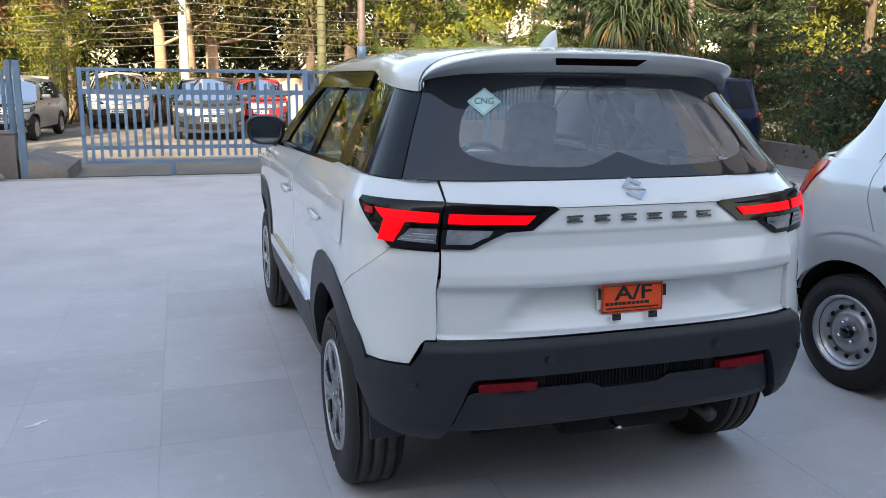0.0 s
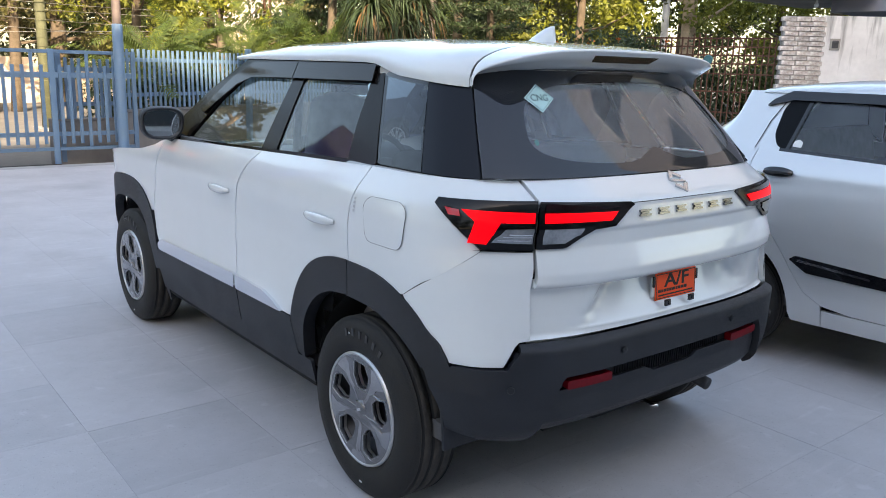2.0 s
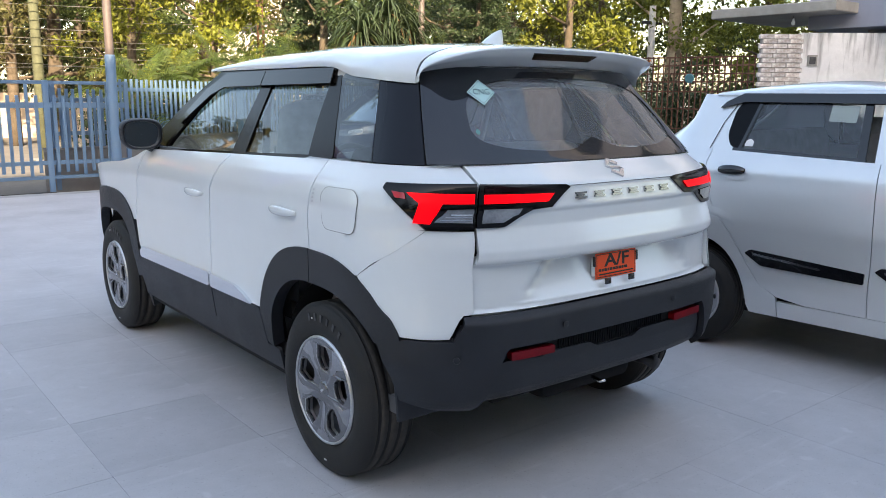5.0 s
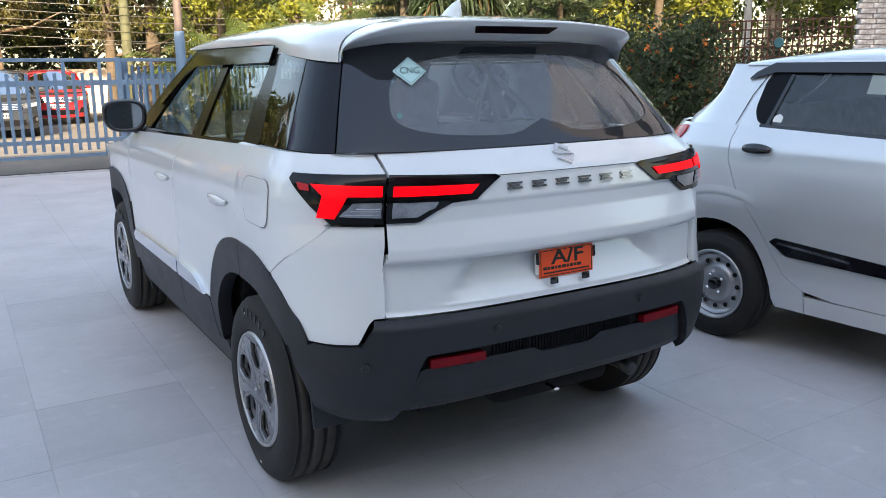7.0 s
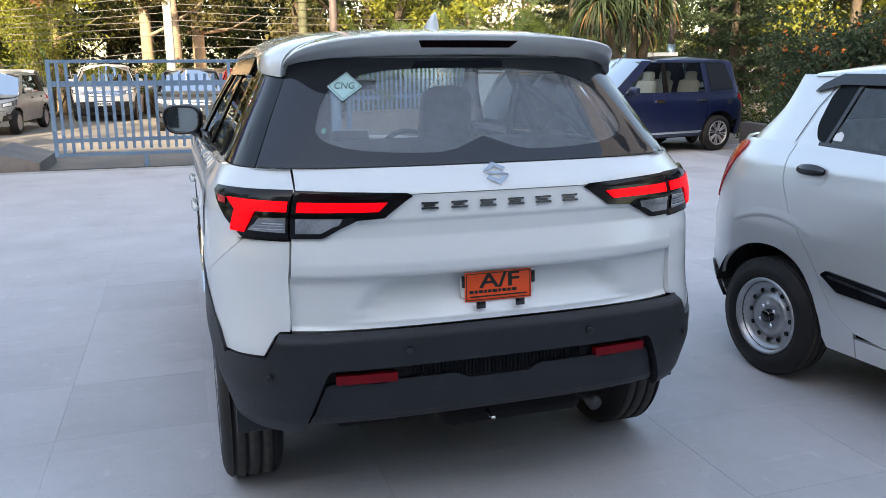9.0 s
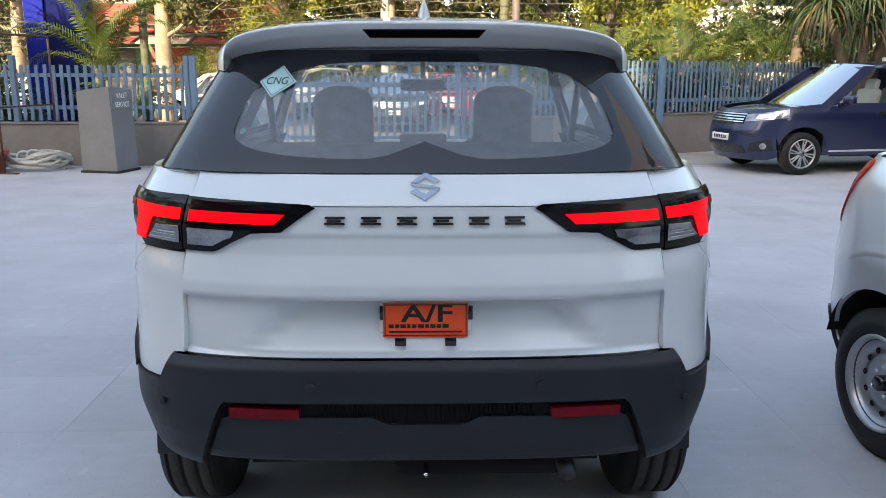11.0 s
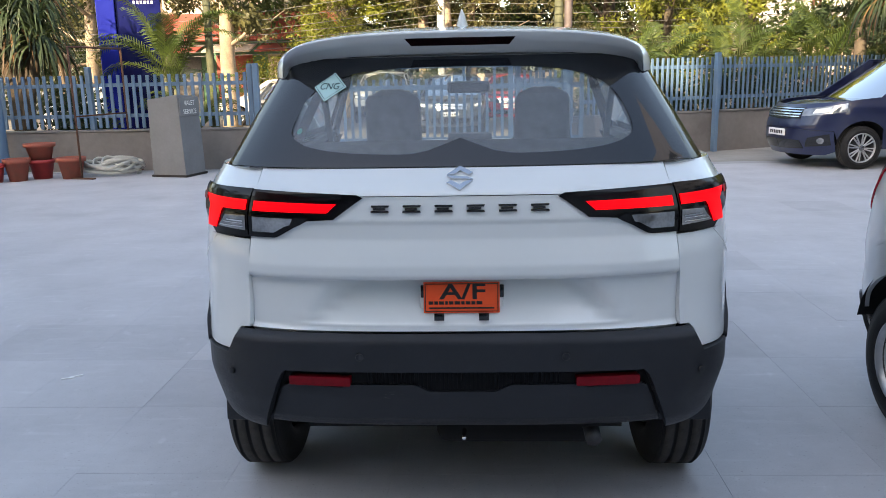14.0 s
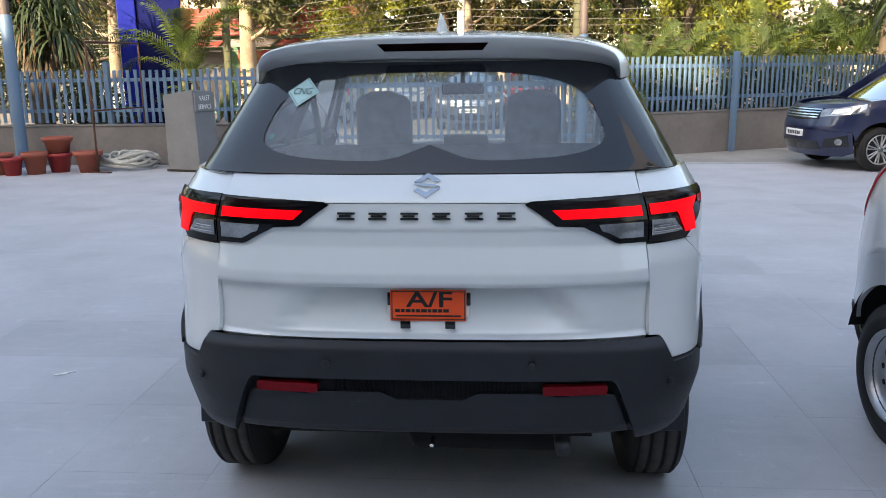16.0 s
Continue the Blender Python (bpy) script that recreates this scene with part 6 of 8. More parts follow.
def strap_tree(x, y, heads, label, seed, n=170, length=1.3):
    """A stout stem with heads of long drooping strap leaves. heads: (dx, dy, z)."""
    rnd = random.Random(seed)
    t = thing("strap_leaf_tree", label, "tree", m=pose(x, y, -0.06))
    b, g, dry = bmesh.new(), bmesh.new(), bmesh.new()
    for dx, dy, z in heads:
        tube([(0, 0, 0), (dx * 0.3, dy * 0.3, z * 0.5), (dx, dy, z)], 0.12, 10, b, [1.2, 0.9, 0.6])
        for i in range(n):
            az, el = rnd.uniform(0, 2 * math.pi), rnd.uniform(-0.2, 1.45)
            L = length * rnd.uniform(0.7, 1.1)
            d = Vector((math.cos(az) * math.cos(el), math.sin(az) * math.cos(el), math.sin(el)))
            side = Vector((-math.sin(az), math.cos(az), 0))
            p = Vector((dx, dy, z + rnd.uniform(-0.25, 0.1)))
            tgt = dry if el < 0.05 and rnd.random() < 0.75 else g
            prev = None
            for k in range(8):
                w = 0.022 * (1 - (k / 7) ** 2) + 0.003
                row = (tgt.verts.new(p - side * w), tgt.verts.new(p + side * w))
                if prev:
                    tgt.faces.new((prev[0], prev[1], row[1], row[0]))
                prev = row
                p = p + d * (L / 7)
                d = (d + Vector((0, 0, -0.34 - 0.05 * k))).normalized()
    part("trunk", b, BARK, t)
    part("leaves", g, STRAP, t, smooth=0)
    part("dry_skirt", dry, DRYLEAF, t, smooth=0)
    return t


def tier_pine(x, y, h, label, seed):
    """A Norfolk-pine shape: whorls of level, upcurving, feathery branches."""
    rnd = random.Random(seed)
    nr = np.random.default_rng(seed)
    t = thing("tiered_pine", label, "tree", m=pose(x, y, -0.06))
    b = bmesh.new()
    tube([(0, 0, 0), (0.03, 0, h / 2), (0, 0, h)], 0.10, 9, b, [1.2, 0.8, 0.1])
    pts = []
    z, k = 0.9, 0
    while z < h - 0.2:
        L = 1.9 * (1 - z / (h * 1.12)) + 0.15
        for i in range(7):
            a = 2 * math.pi * (i + 0.5 * (k % 2)) / 7 + rnd.uniform(-0.12, 0.12)
            q = [Vector((math.cos(a) * L * f, math.sin(a) * L * f, z + 0.10 * f * L * (f - 0.6) * 2.0 - 0.05 * L)) for f in lin(0, 1, 6)]
            tube(q, 0.022, 5, b, [1, 0.8, 0.65, 0.5, 0.35, 0.15])
            for f in np.linspace(0.18, 1, 26):
                j = min(int(f * 5), 4)
                c = q[j].lerp(q[j + 1], f * 5 - j)
                for _ in range(7):
                    pts.append(np.array(c) + nr.normal(size=3) * np.array([0.10, 0.10, 0.055]) * (1.25 - 0.5 * f))
        z += 0.42
        k += 1
    part("trunk", b, BARK, t)
    leaves_mesh("needles", pts, 0.15, nr, LEAF_D, t, 0.22, 0.0)
    return t


def bush(x, y, rx, ry, h, material, seed, label, n=2600, leaf=0.10, flowers=0):
    rnd = np.random.default_rng(seed)
    t = thing("bush", label, "bush", m=pose(x, y, -0.06))
    b = bmesh.new()
    heads = []
    for i in range(16):
        a, r_ = rnd.uniform(0, 2 * math.pi), math.sqrt(rnd.uniform(0.02, 1))
        c = Vector((rx * r_ * math.cos(a) * 0.8, ry * r_ * math.sin(a) * 0.8, h * rnd.uniform(0.3, 0.88)))
        tube([(c.x * 0.15, c.y * 0.15, 0), (c.x * 0.6, c.y * 0.6, c.z * 0.6), c], 0.022, 5, b, [1, 0.6, 0.3])
        heads.append((c, 0.26 * (rx + ry) * 0.5 + 0.14 * h))
    tagged(part("branch", b, BARK, t), kind="stuff")
    leaves_mesh("foliage", clumps(rnd, heads, n // 16, 1.0), leaf, rnd, material, t, 0.55, 0.1)
    if flowers:
        hs = [(c, r_ * 1.05) for c, r_ in heads]
        pk_ = clumps(rnd, hs, flowers // 16, 1.0)
        cl = np.concatenate([p + rnd.normal(size=(9, 3)) * 0.022 for p in pk_])
        leaves_mesh("blossom", cl, 0.045, rnd, BLOSSOM, t, 0.9)
    return t


# planting along the fences
strap_tree(-8.2, 12.1, ((0.0, 0.0, 2.55), (0.55, -0.2, 2.25), (-0.5, 0.1, 2.9), (0.25, 0.3, 3.0)), "strap-leaved tree with drooping grey-green leaves by the lamp post", 3)
strap_tree(8.35, 13.4, ((0.0, 0.0, 2.6), (0.75, 0.3, 2.9), (-0.75, 0.1, 2.8), (0.2, 0.4, 3.3)), "strap-leaved tree with a dry brown skirt of old leaves", 4)
palm(-5.75, 12.7, ((0.0, 0.0, 1.75), (0.16, 0.05, 1.35)), "young feather palm with arching green fronds", 11, 1.7, 10)
palm(-4.95, 12.9, ((0.0, 0.0, 3.3),), "tall slim feather palm with a green stem", 12, 1.9, 10, 1.9, trunk=0.075)
palm(-5.1, 12.4, ((0.0, 0.0, 0.6),), "low feather palm just above the wall", 13, 1.3, 9)
for i, (x, y, st, L, n) in enumerate(((2.7, 13.6, ((0, 0, 0.75), (0.3, 0.1, 0.95), (-0.3, 0.2, 0.6)), 1.55, 9), (3.5, 14.0, ((0, 0, 0.9), (0.25, 0.2, 0.6)), 1.5, 9), (5.0, 14.6, ((0, 0, 0.9), (0.35, -0.1, 1.1), (-0.3, 0.2, 0.8)), 1.5, 9), (6.1, 15.0, ((0, 0, 1.0), (0.3, 0.1, 0.8)), 1.6, 9), (7.1, 14.9, ((0, 0, 1.15), (0.3, 0, 1.5), (-0.3, 0.1, 0.9)), 1.9, 9), (2.2, 12.9, ((0, 0, 0.6), (0.2, 0.2, 0.9)), 1.3, 8), (9.6, 16.4, ((0, 0, 1.5), (0.4, 0, 1.1)), 1.8, 9))):
    st = tuple((a_, b_, c_ + 0.25) for a_, b_, c_ in st[:2])
    L, n = L * 1.1, 6
    palm(x, y, st, "clump of bright green areca palm fronds behind the fence", 20 + i, L, n, 1.5)
palm(1.95, 17.6, ((0.0, 0.0, 3.9),), "tall palm with a smooth green stem", 31, 2.0, 11, 1.8, trunk=0.11)
palm(-5.4, 27.5, ((0.0, 0.0, 2.6), (0.6, 0.3, 3.1)), "dusty feather palm across the street", 32, 2.3, 12, 1.7, LEAF_O, 0.12)
tier_pine(10.9, 13.4, 5.2, "dark tiered pine with level feathery branches", 5)
tier_pine(9.9, 19.6, 5.6, "tiered pine beyond the street fence", 6)
tier_pine(12.4, 15.0, 4.6, "smaller dark tiered pine beside the larger one", 7)
bush(8.75, 8.05, 0.9, 1.0, 2.35, LEAF_D, 41, "dense dark hedge with small orange flowers", 7500, 0.085, 96)
bush(9.9, 9.6, 0.9, 0.9, 1.25, LEAF, 42, "low green shrub behind the yard wall", 3200, 0.08)
bush(10.6, 11.5, 1.0, 0.8, 1.0, LEAF, 43, "low clipped green shrub", 3000, 0.07)
bush(11.2, 10.4, 1.2, 1.0, 2.1, LEAF_D, 44, "tall dark shrub in the shade", 4200, 0.10)
bush(11.7, 8.3, 1.1, 1.0, 2.1, LEAF_D, 51, "dark shrub crowding the iron grille", 5200, 0.09)
bush(12.7, 7.3, 1.0, 0.9, 1.8, LEAF, 52, "leafy shrub between the grille and the house", 4200, 0.09)
bush(-4.9, 26.2, 1.6, 0.9, 3.5, LEAF_Y, 45, "bright yellow-green bush across the street", 4600, 0.09)
bush(-7.6, 27.2, 1.4, 0.8, 2.6, LEAF_Y, 46, "yellow-green bush beside parked cars", 3800, 0.09)
bush(-1.6, 25.6, 1.0, 0.8, 1.7, LEAF, 47, "green bush by the roadside", 3000, 0.10)
for i in range(9):
    bush(2.2 + 1.35 * i, 12.45 + 0.66 * i, 0.75, 0.5, 1.5, LEAF_D, 60 + i, "dark planting behind the picket fence", 2800, 0.09)
bush(-7.0, 12.0, 0.9, 0.5, 1.5, LEAF_D, 48, "dark reddish shrub behind the blue fence", 2600, 0.09)
# street trees, row behind row
rr = random.Random(77)
for i, (x, y, h, c, m, bk, tr) in enumerate((
        (-1.9, 27.0, 8.5, 1.6, LEAF_O, BARK_E, 0.21), (-1.02, 25.6, 9.0, 1.5, LEAF_O, BARK_E, 0.19), (-4.8, 27.8, 7.5, 1.7, LEAF_Y, BARK_E, 0.17), (-0.25, 26.4, 9.0, 2.2, LEAF_O, BARK_E, 0.22),
        (-6.7, 19.8, 8.0, 1.3, LEAF_O, BARK_E, 0.22), (-1.1, 27.4, 9.0, 2.2, LEAF, BARK_E, 0.2), (4.5, 27.0, 9.0, 2.6, LEAF, BARK, 0.26), (2.6, 24.0, 7.5, 2.4, LEAF_O, BARK, 0.16),
        (5.6, 23.0, 7.0, 2.3, LEAF_Y, BARK, 0.15), (7.2, 20.5, 6.2, 2.0, LEAF_Y, BARK, 0.13), (9.0, 25.5, 8.0, 2.6, LEAF, BARK, 0.2), (8.9, 17.3, 6.0, 1.9, LEAF_D, BARK, 0.15),
        (17.1, 12.1, 9.0, 2.0, LEAF_Y, BARK_E, 0.22), (15.2, 14.5, 6.5, 2.4, LEAF_Y, BARK, 0.15), (18.5, 16.0, 7.5, 2.8, LEAF_Y, BARK, 0.2), (13.6, 18.0, 6.5, 2.4, LEAF_D, BARK, 0.18),
        (-8.5, 26.0, 8.0, 2.4, LEAF_O, BARK_E, 0.2), (-11.5, 22.0, 7.5, 2.4, LEAF_O, BARK_E, 0.2), (-15.0, 27.0, 8.5, 2.8, LEAF, BARK, 0.22), (20.0, 9.5, 7.5, 2.6, LEAF_Y, BARK, 0.2))):
    tree(x, y, h, c, m, 100 + i, "street tree with a pale peeling trunk and thin foliage" if bk is BARK_E else "leafy street tree with a brown trunk", 0.17, 120, bk, tr, low=0.22 if bk is BARK else 0.28, limbs=10)
for i in range(24):
    x = -26 + 2.5 * i + rr.uniform(-0.8, 0.8)
    if 10.9 < x < 17.2:
        continue
    tree(x, 32 + rr.uniform(-2.5, 5), 9 + rr.uniform(-1, 2), 3.4, (LEAF, LEAF_O, LEAF, LEAF_D)[i % 4], 200 + i, "leafy tree in the row beyond the street", 0.26, 150, BARK, 0.2, low=0.06, limbs=13)
for i in range(8):
    tree(21 + 2.2 * i + rr.uniform(-0.5, 0.5), 24 - 2.9 * i + rr.uniform(-1, 1), 8 + rr.uniform(-1, 1.5), 3.0, (LEAF_Y, LEAF_O, LEAF)[i % 3], 240 + i, "sunlit leafy tree beyond the yard", 0.24, 100, BARK, 0.2, low=0.12, limbs=11)
for i in range(7):
    tree(-14.5 - 1.5 * (i % 2), -9 + 3.4 * i, 7 + rr.uniform(-1, 1.5), 2.6, (LEAF, LEAF_Y, LEAF_O)[i % 3], 270 + i, "leafy tree along the west side of the yard", 0.22, 110, BARK, 0.18, low=0.10, limbs=11)
for i in range(3):
    palm(-12.4, -4 + 4.5 * i, ((0, 0, 2.2), (0.4, 0.3, 1.6)), "feather palm on the west side of the yard", 290 + i, 2.0, 10)
UNDER = leaf_mat("undergrowth_leaves", (0.045, 0.055, 0.018), (0.03, 0.035, 0.014))
nr = np.random.default_rng(9)
cen = np.column_stack([nr.uniform(-30, 40, 26000), nr.uniform(29.5, 33, 26000), np.abs(nr.normal(0, 1.4, 26000))])
und = leaves_mesh("undergrowth", cen, 0.24, nr, UNDER, None)
tagged(und, "dark tangled undergrowth below the far trees", "undergrowth", kind="stuff")

# ---- across the street: shop, pale building, pole and cables ----
SHOPG = mat("green_shop_wall", (0.10, 0.22, 0.12), 0.8, var=0.3, scale=1.5)
SHOPR = mat("red_fascia", (0.30, 0.06, 0.04), 0.7, var=0.3, scale=2)
WARM = mat("warm_plaster", (0.62, 0.50, 0.40), 0.9, var=0.25, scale=0.7)
PALEB = mat("pale_pink_plaster", (0.72, 0.64, 0.60), 0.9, var=0.15, scale=0.5)
shop = thing("shop", "green roadside shop with a red fascia and awning", "building", m=pose(-12.5, 29.0, -0.06))
part("wall", box_bm(0, 7.3, 0, 4, 0, 2.9), SHOPG, shop, smooth=0)
part("fascia", box_bm(-0.2, 7.5, -0.5, 0, 2.9, 3.9, 0.03), SHOPR, shop, smooth=0)
part("upper_wall", box_bm(0, 7.3, 0.3, 4, 3.9, 6.0), WARM, shop, smooth=0)
for i in range(3):
    part("shutter", box_bm(0.5 + 2.0 * i, 1.9 + 2.0 * i, -0.04, 0.02, 0.1, 2.4), (DULL, SHOPR, WARM, DULL, SHOPR)[i], shop, smooth=0)
    part("awning", box_bm(0.3 + 2.0 * i, 2.1 + 2.0 * i, -1.2, 0, 0, 0.05, m=Matrix.Translation((0, 0, 2.75)) @ Matrix.Rotation(0.25, 4, "X")), (SHOPR, WARM, SHOPR, SHOPG, SHOPR)[i], shop, smooth=0)
pb = thing("pale_building", "pale pink plastered building far beyond the trees", "building", m=pose(13.5, 47, -0.06))
part("wall", box_bm(0, 12, 0, 8, 0, 8.5), PALEB, pb, smooth=0)
part("parapet", box_bm(-0.2, 12.2, -0.2, 8.2, 8.5, 9.0), WARM, pb, smooth=0)
for i in range(4):
    for z in (1.2, 4.6):
        part("window", box_bm(1.2 + 2.8 * i, 2.6 + 2.8 * i, -0.05, 0.05, z, z + 1.5), DULL, pb, smooth=0)
bh = thing("brick_house", "low house with a pale parapet", "building", m=pose(11.0, 34, -0.06))
part("wall", box_bm(0, 6, 0, 4, 0, 3.0), WARM, bh, smooth=0)
part("parapet", box_bm(-0.1, 6.1, -0.1, 4.1, 3.0, 4.3), PALEB, bh, smooth=0)
lw = thing("roadside_wall", "long pale roadside wall beyond the street", "wall", m=pose(-2.5, 28.6, -0.06))
part("wall", box_bm(0, 22, 0, 0.2, 0, 1.5), WARM, lw, smooth=0)
POLEW = mat("whitewashed_pole", (0.50, 0.49, 0.46), 0.8, var=0.25, scale=3)
up = thing("utility_pole", "whitewashed concrete utility pole with cables", "pole", m=pose(-1.15, 24.3, -0.06))
part("shaft", lathe([(0.14, 0), (0.10, 9.0), (0.001, 9.0)], 12, "z"), POLEW, up)
part("crossarm", box_bm(-0.9, 0.9, -0.05, 0.05, 8.2, 8.3), DULL, up, smooth=0)
up2 = thing("utility_pole", "slim rusty lattice utility pole", "pole", m=pose(10.9, 25.1, -0.06))
for dx in (-0.12, 0.12):
    part("leg", tube([(dx, 0, 0), (dx * 0.6, 0, 9.0)], 0.045, 6), RUST, up2)
for k in range(22):
    part("brace", tube([(-0.12, 0, 0.4 * k), (0.12, 0, 0.4 * k + 0.4)], 0.015, 5), RUST, up2)
up3 = thing("utility_pole", "pale concrete pole with a crossarm beyond the grille", "pole", m=pose(16.6, 12.6, -0.06))
part("shaft", lathe([(0.12, 0), (0.09, 4.0), (0.001, 4.0)], 12, "z"), POLEW, up3)
part("crossarm", box_bm(-0.4, 0.4, -0.04, 0.04, 3.5, 3.58), DULL, up3, smooth=0)
CABLE = mat("pale_cable", (0.14, 0.135, 0.125), 0.6)
for i, (z, y, sag) in enumerate(((2.35, 21.6, 0.25), (2.6, 21.6, 0.3), (2.75, 21.7, 0.2), (3.0, 21.7, 0.35), (3.2, 21.8, 0.3), (3.5, 21.8, 0.4), (3.75, 21.9, 0.3), (2.05, 21.6, 0.2), (4.1, 21.9, 0.3))):
    c = tagged(finish(tube([(x_, y + 0.02 * x_, z - sag * (1 - ((x_ + 0.85) % 16 / 8 - 1) ** 2) + 0.01 * i * x_) for x_ in lin(-24, 24, 61)], 0.008, 5), "overhead_cable", CABLE), "thin pale cable strung along the street", "cable", "cables along the street")

# ---- the other cars ----
NAVYIN = BEIGE
def small_car(name, label, paint, m, L, W, H, belt, wb, ro, R=0.29, style="alloy", lod=1, group="", suvish=0.0, hood=None, front_kit=True, van=False):
    """A plain car: wrapped lower body with arches, glasshouse, roof, lamps, grille, plates, wheels."""
    hw = W / 2
    car = thing(name, label, "car", group, m)
    hood = hood or belt - 0.10
    yf = ro + wb
    rear = [(0.2, 0.12), (0.36, 0.02), (0.5, -0.01), (0.75, 0.0), (belt, 0.10), (belt + 0.1, 0.13)]
    widths = [(0.2, hw * 0.92), (0.34, hw * 0.965), (0.55, hw * 0.99), (0.8, hw), (belt - 0.12, hw * 0.99), (belt, hw * 0.945)]
    front = [(0.2, L - 0.10), (0.4, L - 0.01), (0.62, L), (0.8, L - 0.06), (hood, L - 0.22), (belt, L - 0.5)]
    B = Shell(hw, L, widths, rear, front, 0.55, 0.75, 2.7, 2.5)
    G = Shell(hw * 0.945, L, [(belt - 0.03, hw * 0.955), (belt, hw * 0.945), (H - 0.12, hw * 0.76), (H, hw * 0.70)], [(belt, 0.10), (H - 0.12, 0.46 if van else 0.34), (H, 0.62 if van else 0.40)], None, 0.5, 0.8, 3.0)
    Y, GY = B.Y, G.Y
    smax = float(B.s[-1]) * 0.9995
    cowl = yf - 0.32
    liner(car, B, 0.25, belt - 0.05, (ro, yf))
    g = 0.0025
    aw, ah = R + 0.075, 2 * R + 0.075 - 0.32
    ar = arch(B, ro, aw, ah, 0.32, 0.30, n=2.2)
    af = arch(B, yf, aw, ah, 0.32, 0.30, n=2.2)
    y1, y2, y3 = ro + 0.30, ro + 0.30 + (cowl - ro) * 0.40, cowl - 0.10
    poly_q = [(0, 0.62), (0, belt), (Y(y1 - 0.12), belt), (Y(y1), belt - 0.12)] + [p for p in ar if p[0] < Y(y1 + 0.02) and p[1] > 0.5] + [(Y(ro - aw - 0.05), 0.55), (Y(0.12), 0.60)]
    zsill = 0.28
    door_r = [(Y(y1 - 0.12) + g, belt), (Y(y2), belt), (Y(y2), zsill), (ar[0][0] + 0.02, zsill)] + [p for p in ar if p[0] > Y(y1 + 0.02)] + [(Y(y1) + g, belt - 0.12)]
    door_f = [(Y(y2) + g, belt), (Y(y3), belt - 0.02), (Y(y3 + 0.14), 0.8), (Y(y3 + 0.10), zsill), (Y(y2) + g, zsill)]
    wing = [(Y(y3) + g, belt - 0.02), (Y(cowl + 0.1), hood + 0.04), (Y(yf + 0.25), hood), (smax, hood - 0.06), (smax, 0.60), (Y(yf + aw + 0.04), 0.56)] + [p for p in af if p[1] > 0.42] + [(Y(y3 + 0.11), 0.40), (Y(y3 + 0.14) + g, 0.8)]
    bump_r = [(0, 0.24), (0, 0.615), (Y(0.12), 0.595), (Y(ro - aw - 0.05), 0.545), (Y(ro - aw), 0.30), (Y(0.15), 0.25)]
    bump_f = [(smax, 0.20), (smax, 0.595), (Y(yf + aw + 0.04), 0.555), (Y(yf + aw), 0.26), (Y(L - 0.3), 0.21)]
    kw = dict(ds=0.07, dz=0.05) if lod else dict(ds=0.045, dz=0.025)
    for sg in (1, -1):
        f = (lambda p: p) if sg > 0 else mir
        part("rear_quarter", B.skin(f(poly_q), **kw), paint, car)
        dr = part("rear_door", B.skin(f(door_r), **kw), paint, car)
        df = part("front_door", B.skin(f(door_f), **kw), paint, car)
        part("front_wing", B.skin(f(wing), **kw), paint, car)
        part("rear_bumper", B.skin(f(bump_r), off=0.006, **kw), paint, car)
        part("front_bumper", B.skin(f(bump_f), off=0.006, **kw), paint if not suvish else PLASTIC, car)
        for d, yy in ((dr, y1 + 0.05), (df, y2 + 0.06)):
            part("handle", B.skin(f(rounded([(Y(yy), belt - 0.14), (Y(yy + 0.19), belt - 0.14), (Y(yy + 0.19), belt - 0.11), (Y(yy), belt - 0.11)], 0.012, 2)), off=0.03, thick=0.03, ds=0.1, dz=0.1, rim=0.006), CHROME, d)
        if suvish:
            for yc in (ro, yf):
                o_, i_ = arch(B, yc, aw + 0.06, ah + 0.06, 0.32, 0.32, n=2.2), arch(B, yc, aw - 0.01, ah - 0.01, 0.32, 0.32, n=2.2)
                part("arch_cladding", B.skin(f(o_ + i_[::-1]), off=0.012, ds=0.08, dz=0.08), PLASTIC, car)
        # glasshouse
        gt = H - 0.11
        part("pillar", G.skin(f([(G.X(hw * 0.70), belt + 0.005), (GY(y1 + 0.02), belt + 0.005), (GY(y1 + 0.06), gt), (G.X(hw * 0.74), gt)]), off=-0.004, ds=0.07, dz=0.06), paint if suvish or van else FRIT, car)
        if van:  # rear side window set in painted pillars
            part("quarter_window", G.skin(f(rounded([(GY(0.50), belt + 0.055), (GY(y1 - 0.10), belt + 0.04), (GY(y1 - 0.07), gt - 0.015), (GY(0.62), gt - 0.03), (GY(0.50), belt + 0.16)], 0.03, 4)), off=0.003, thick=0.004, ds=0.07, dz=0.06, rim=0.003), BORDER, car)
            part("roof_rail_strip", G.skin(f([(GY(0.55), gt - 0.012), (GY(cowl - 0.95), gt - 0.012), (GY(cowl - 1.0), gt + 0.03), (GY(0.62), gt + 0.03)]), off=0.006, ds=0.1, dz=0.03), paint, car)
            part("waist_strip", G.skin(f([(GY(0.45), belt - 0.012), (GY(cowl - 0.2), belt - 0.018), (GY(cowl - 0.2), belt + 0.022), (GY(0.45), belt + 0.026)]), off=0.005, ds=0.1, dz=0.03), paint, car)
        part("pillar", G.skin(f([(GY(y2 - 0.06), belt), (GY(y2 + 0.05), belt), (GY(y2), gt), (GY(y2 - 0.07), gt)]), ds=0.1, dz=0.1), SATIN, car)
        top_f = cowl - 0.85
        part("door_window", G.skin(f([(GY(y1 + 0.0), belt), (GY(y2), belt), (GY(y2 - 0.04), gt), (GY(y1 + 0.06), gt)]), off=-0.008, thick=0, rim=0, ds=0.1, dz=0.1), PANE, car)
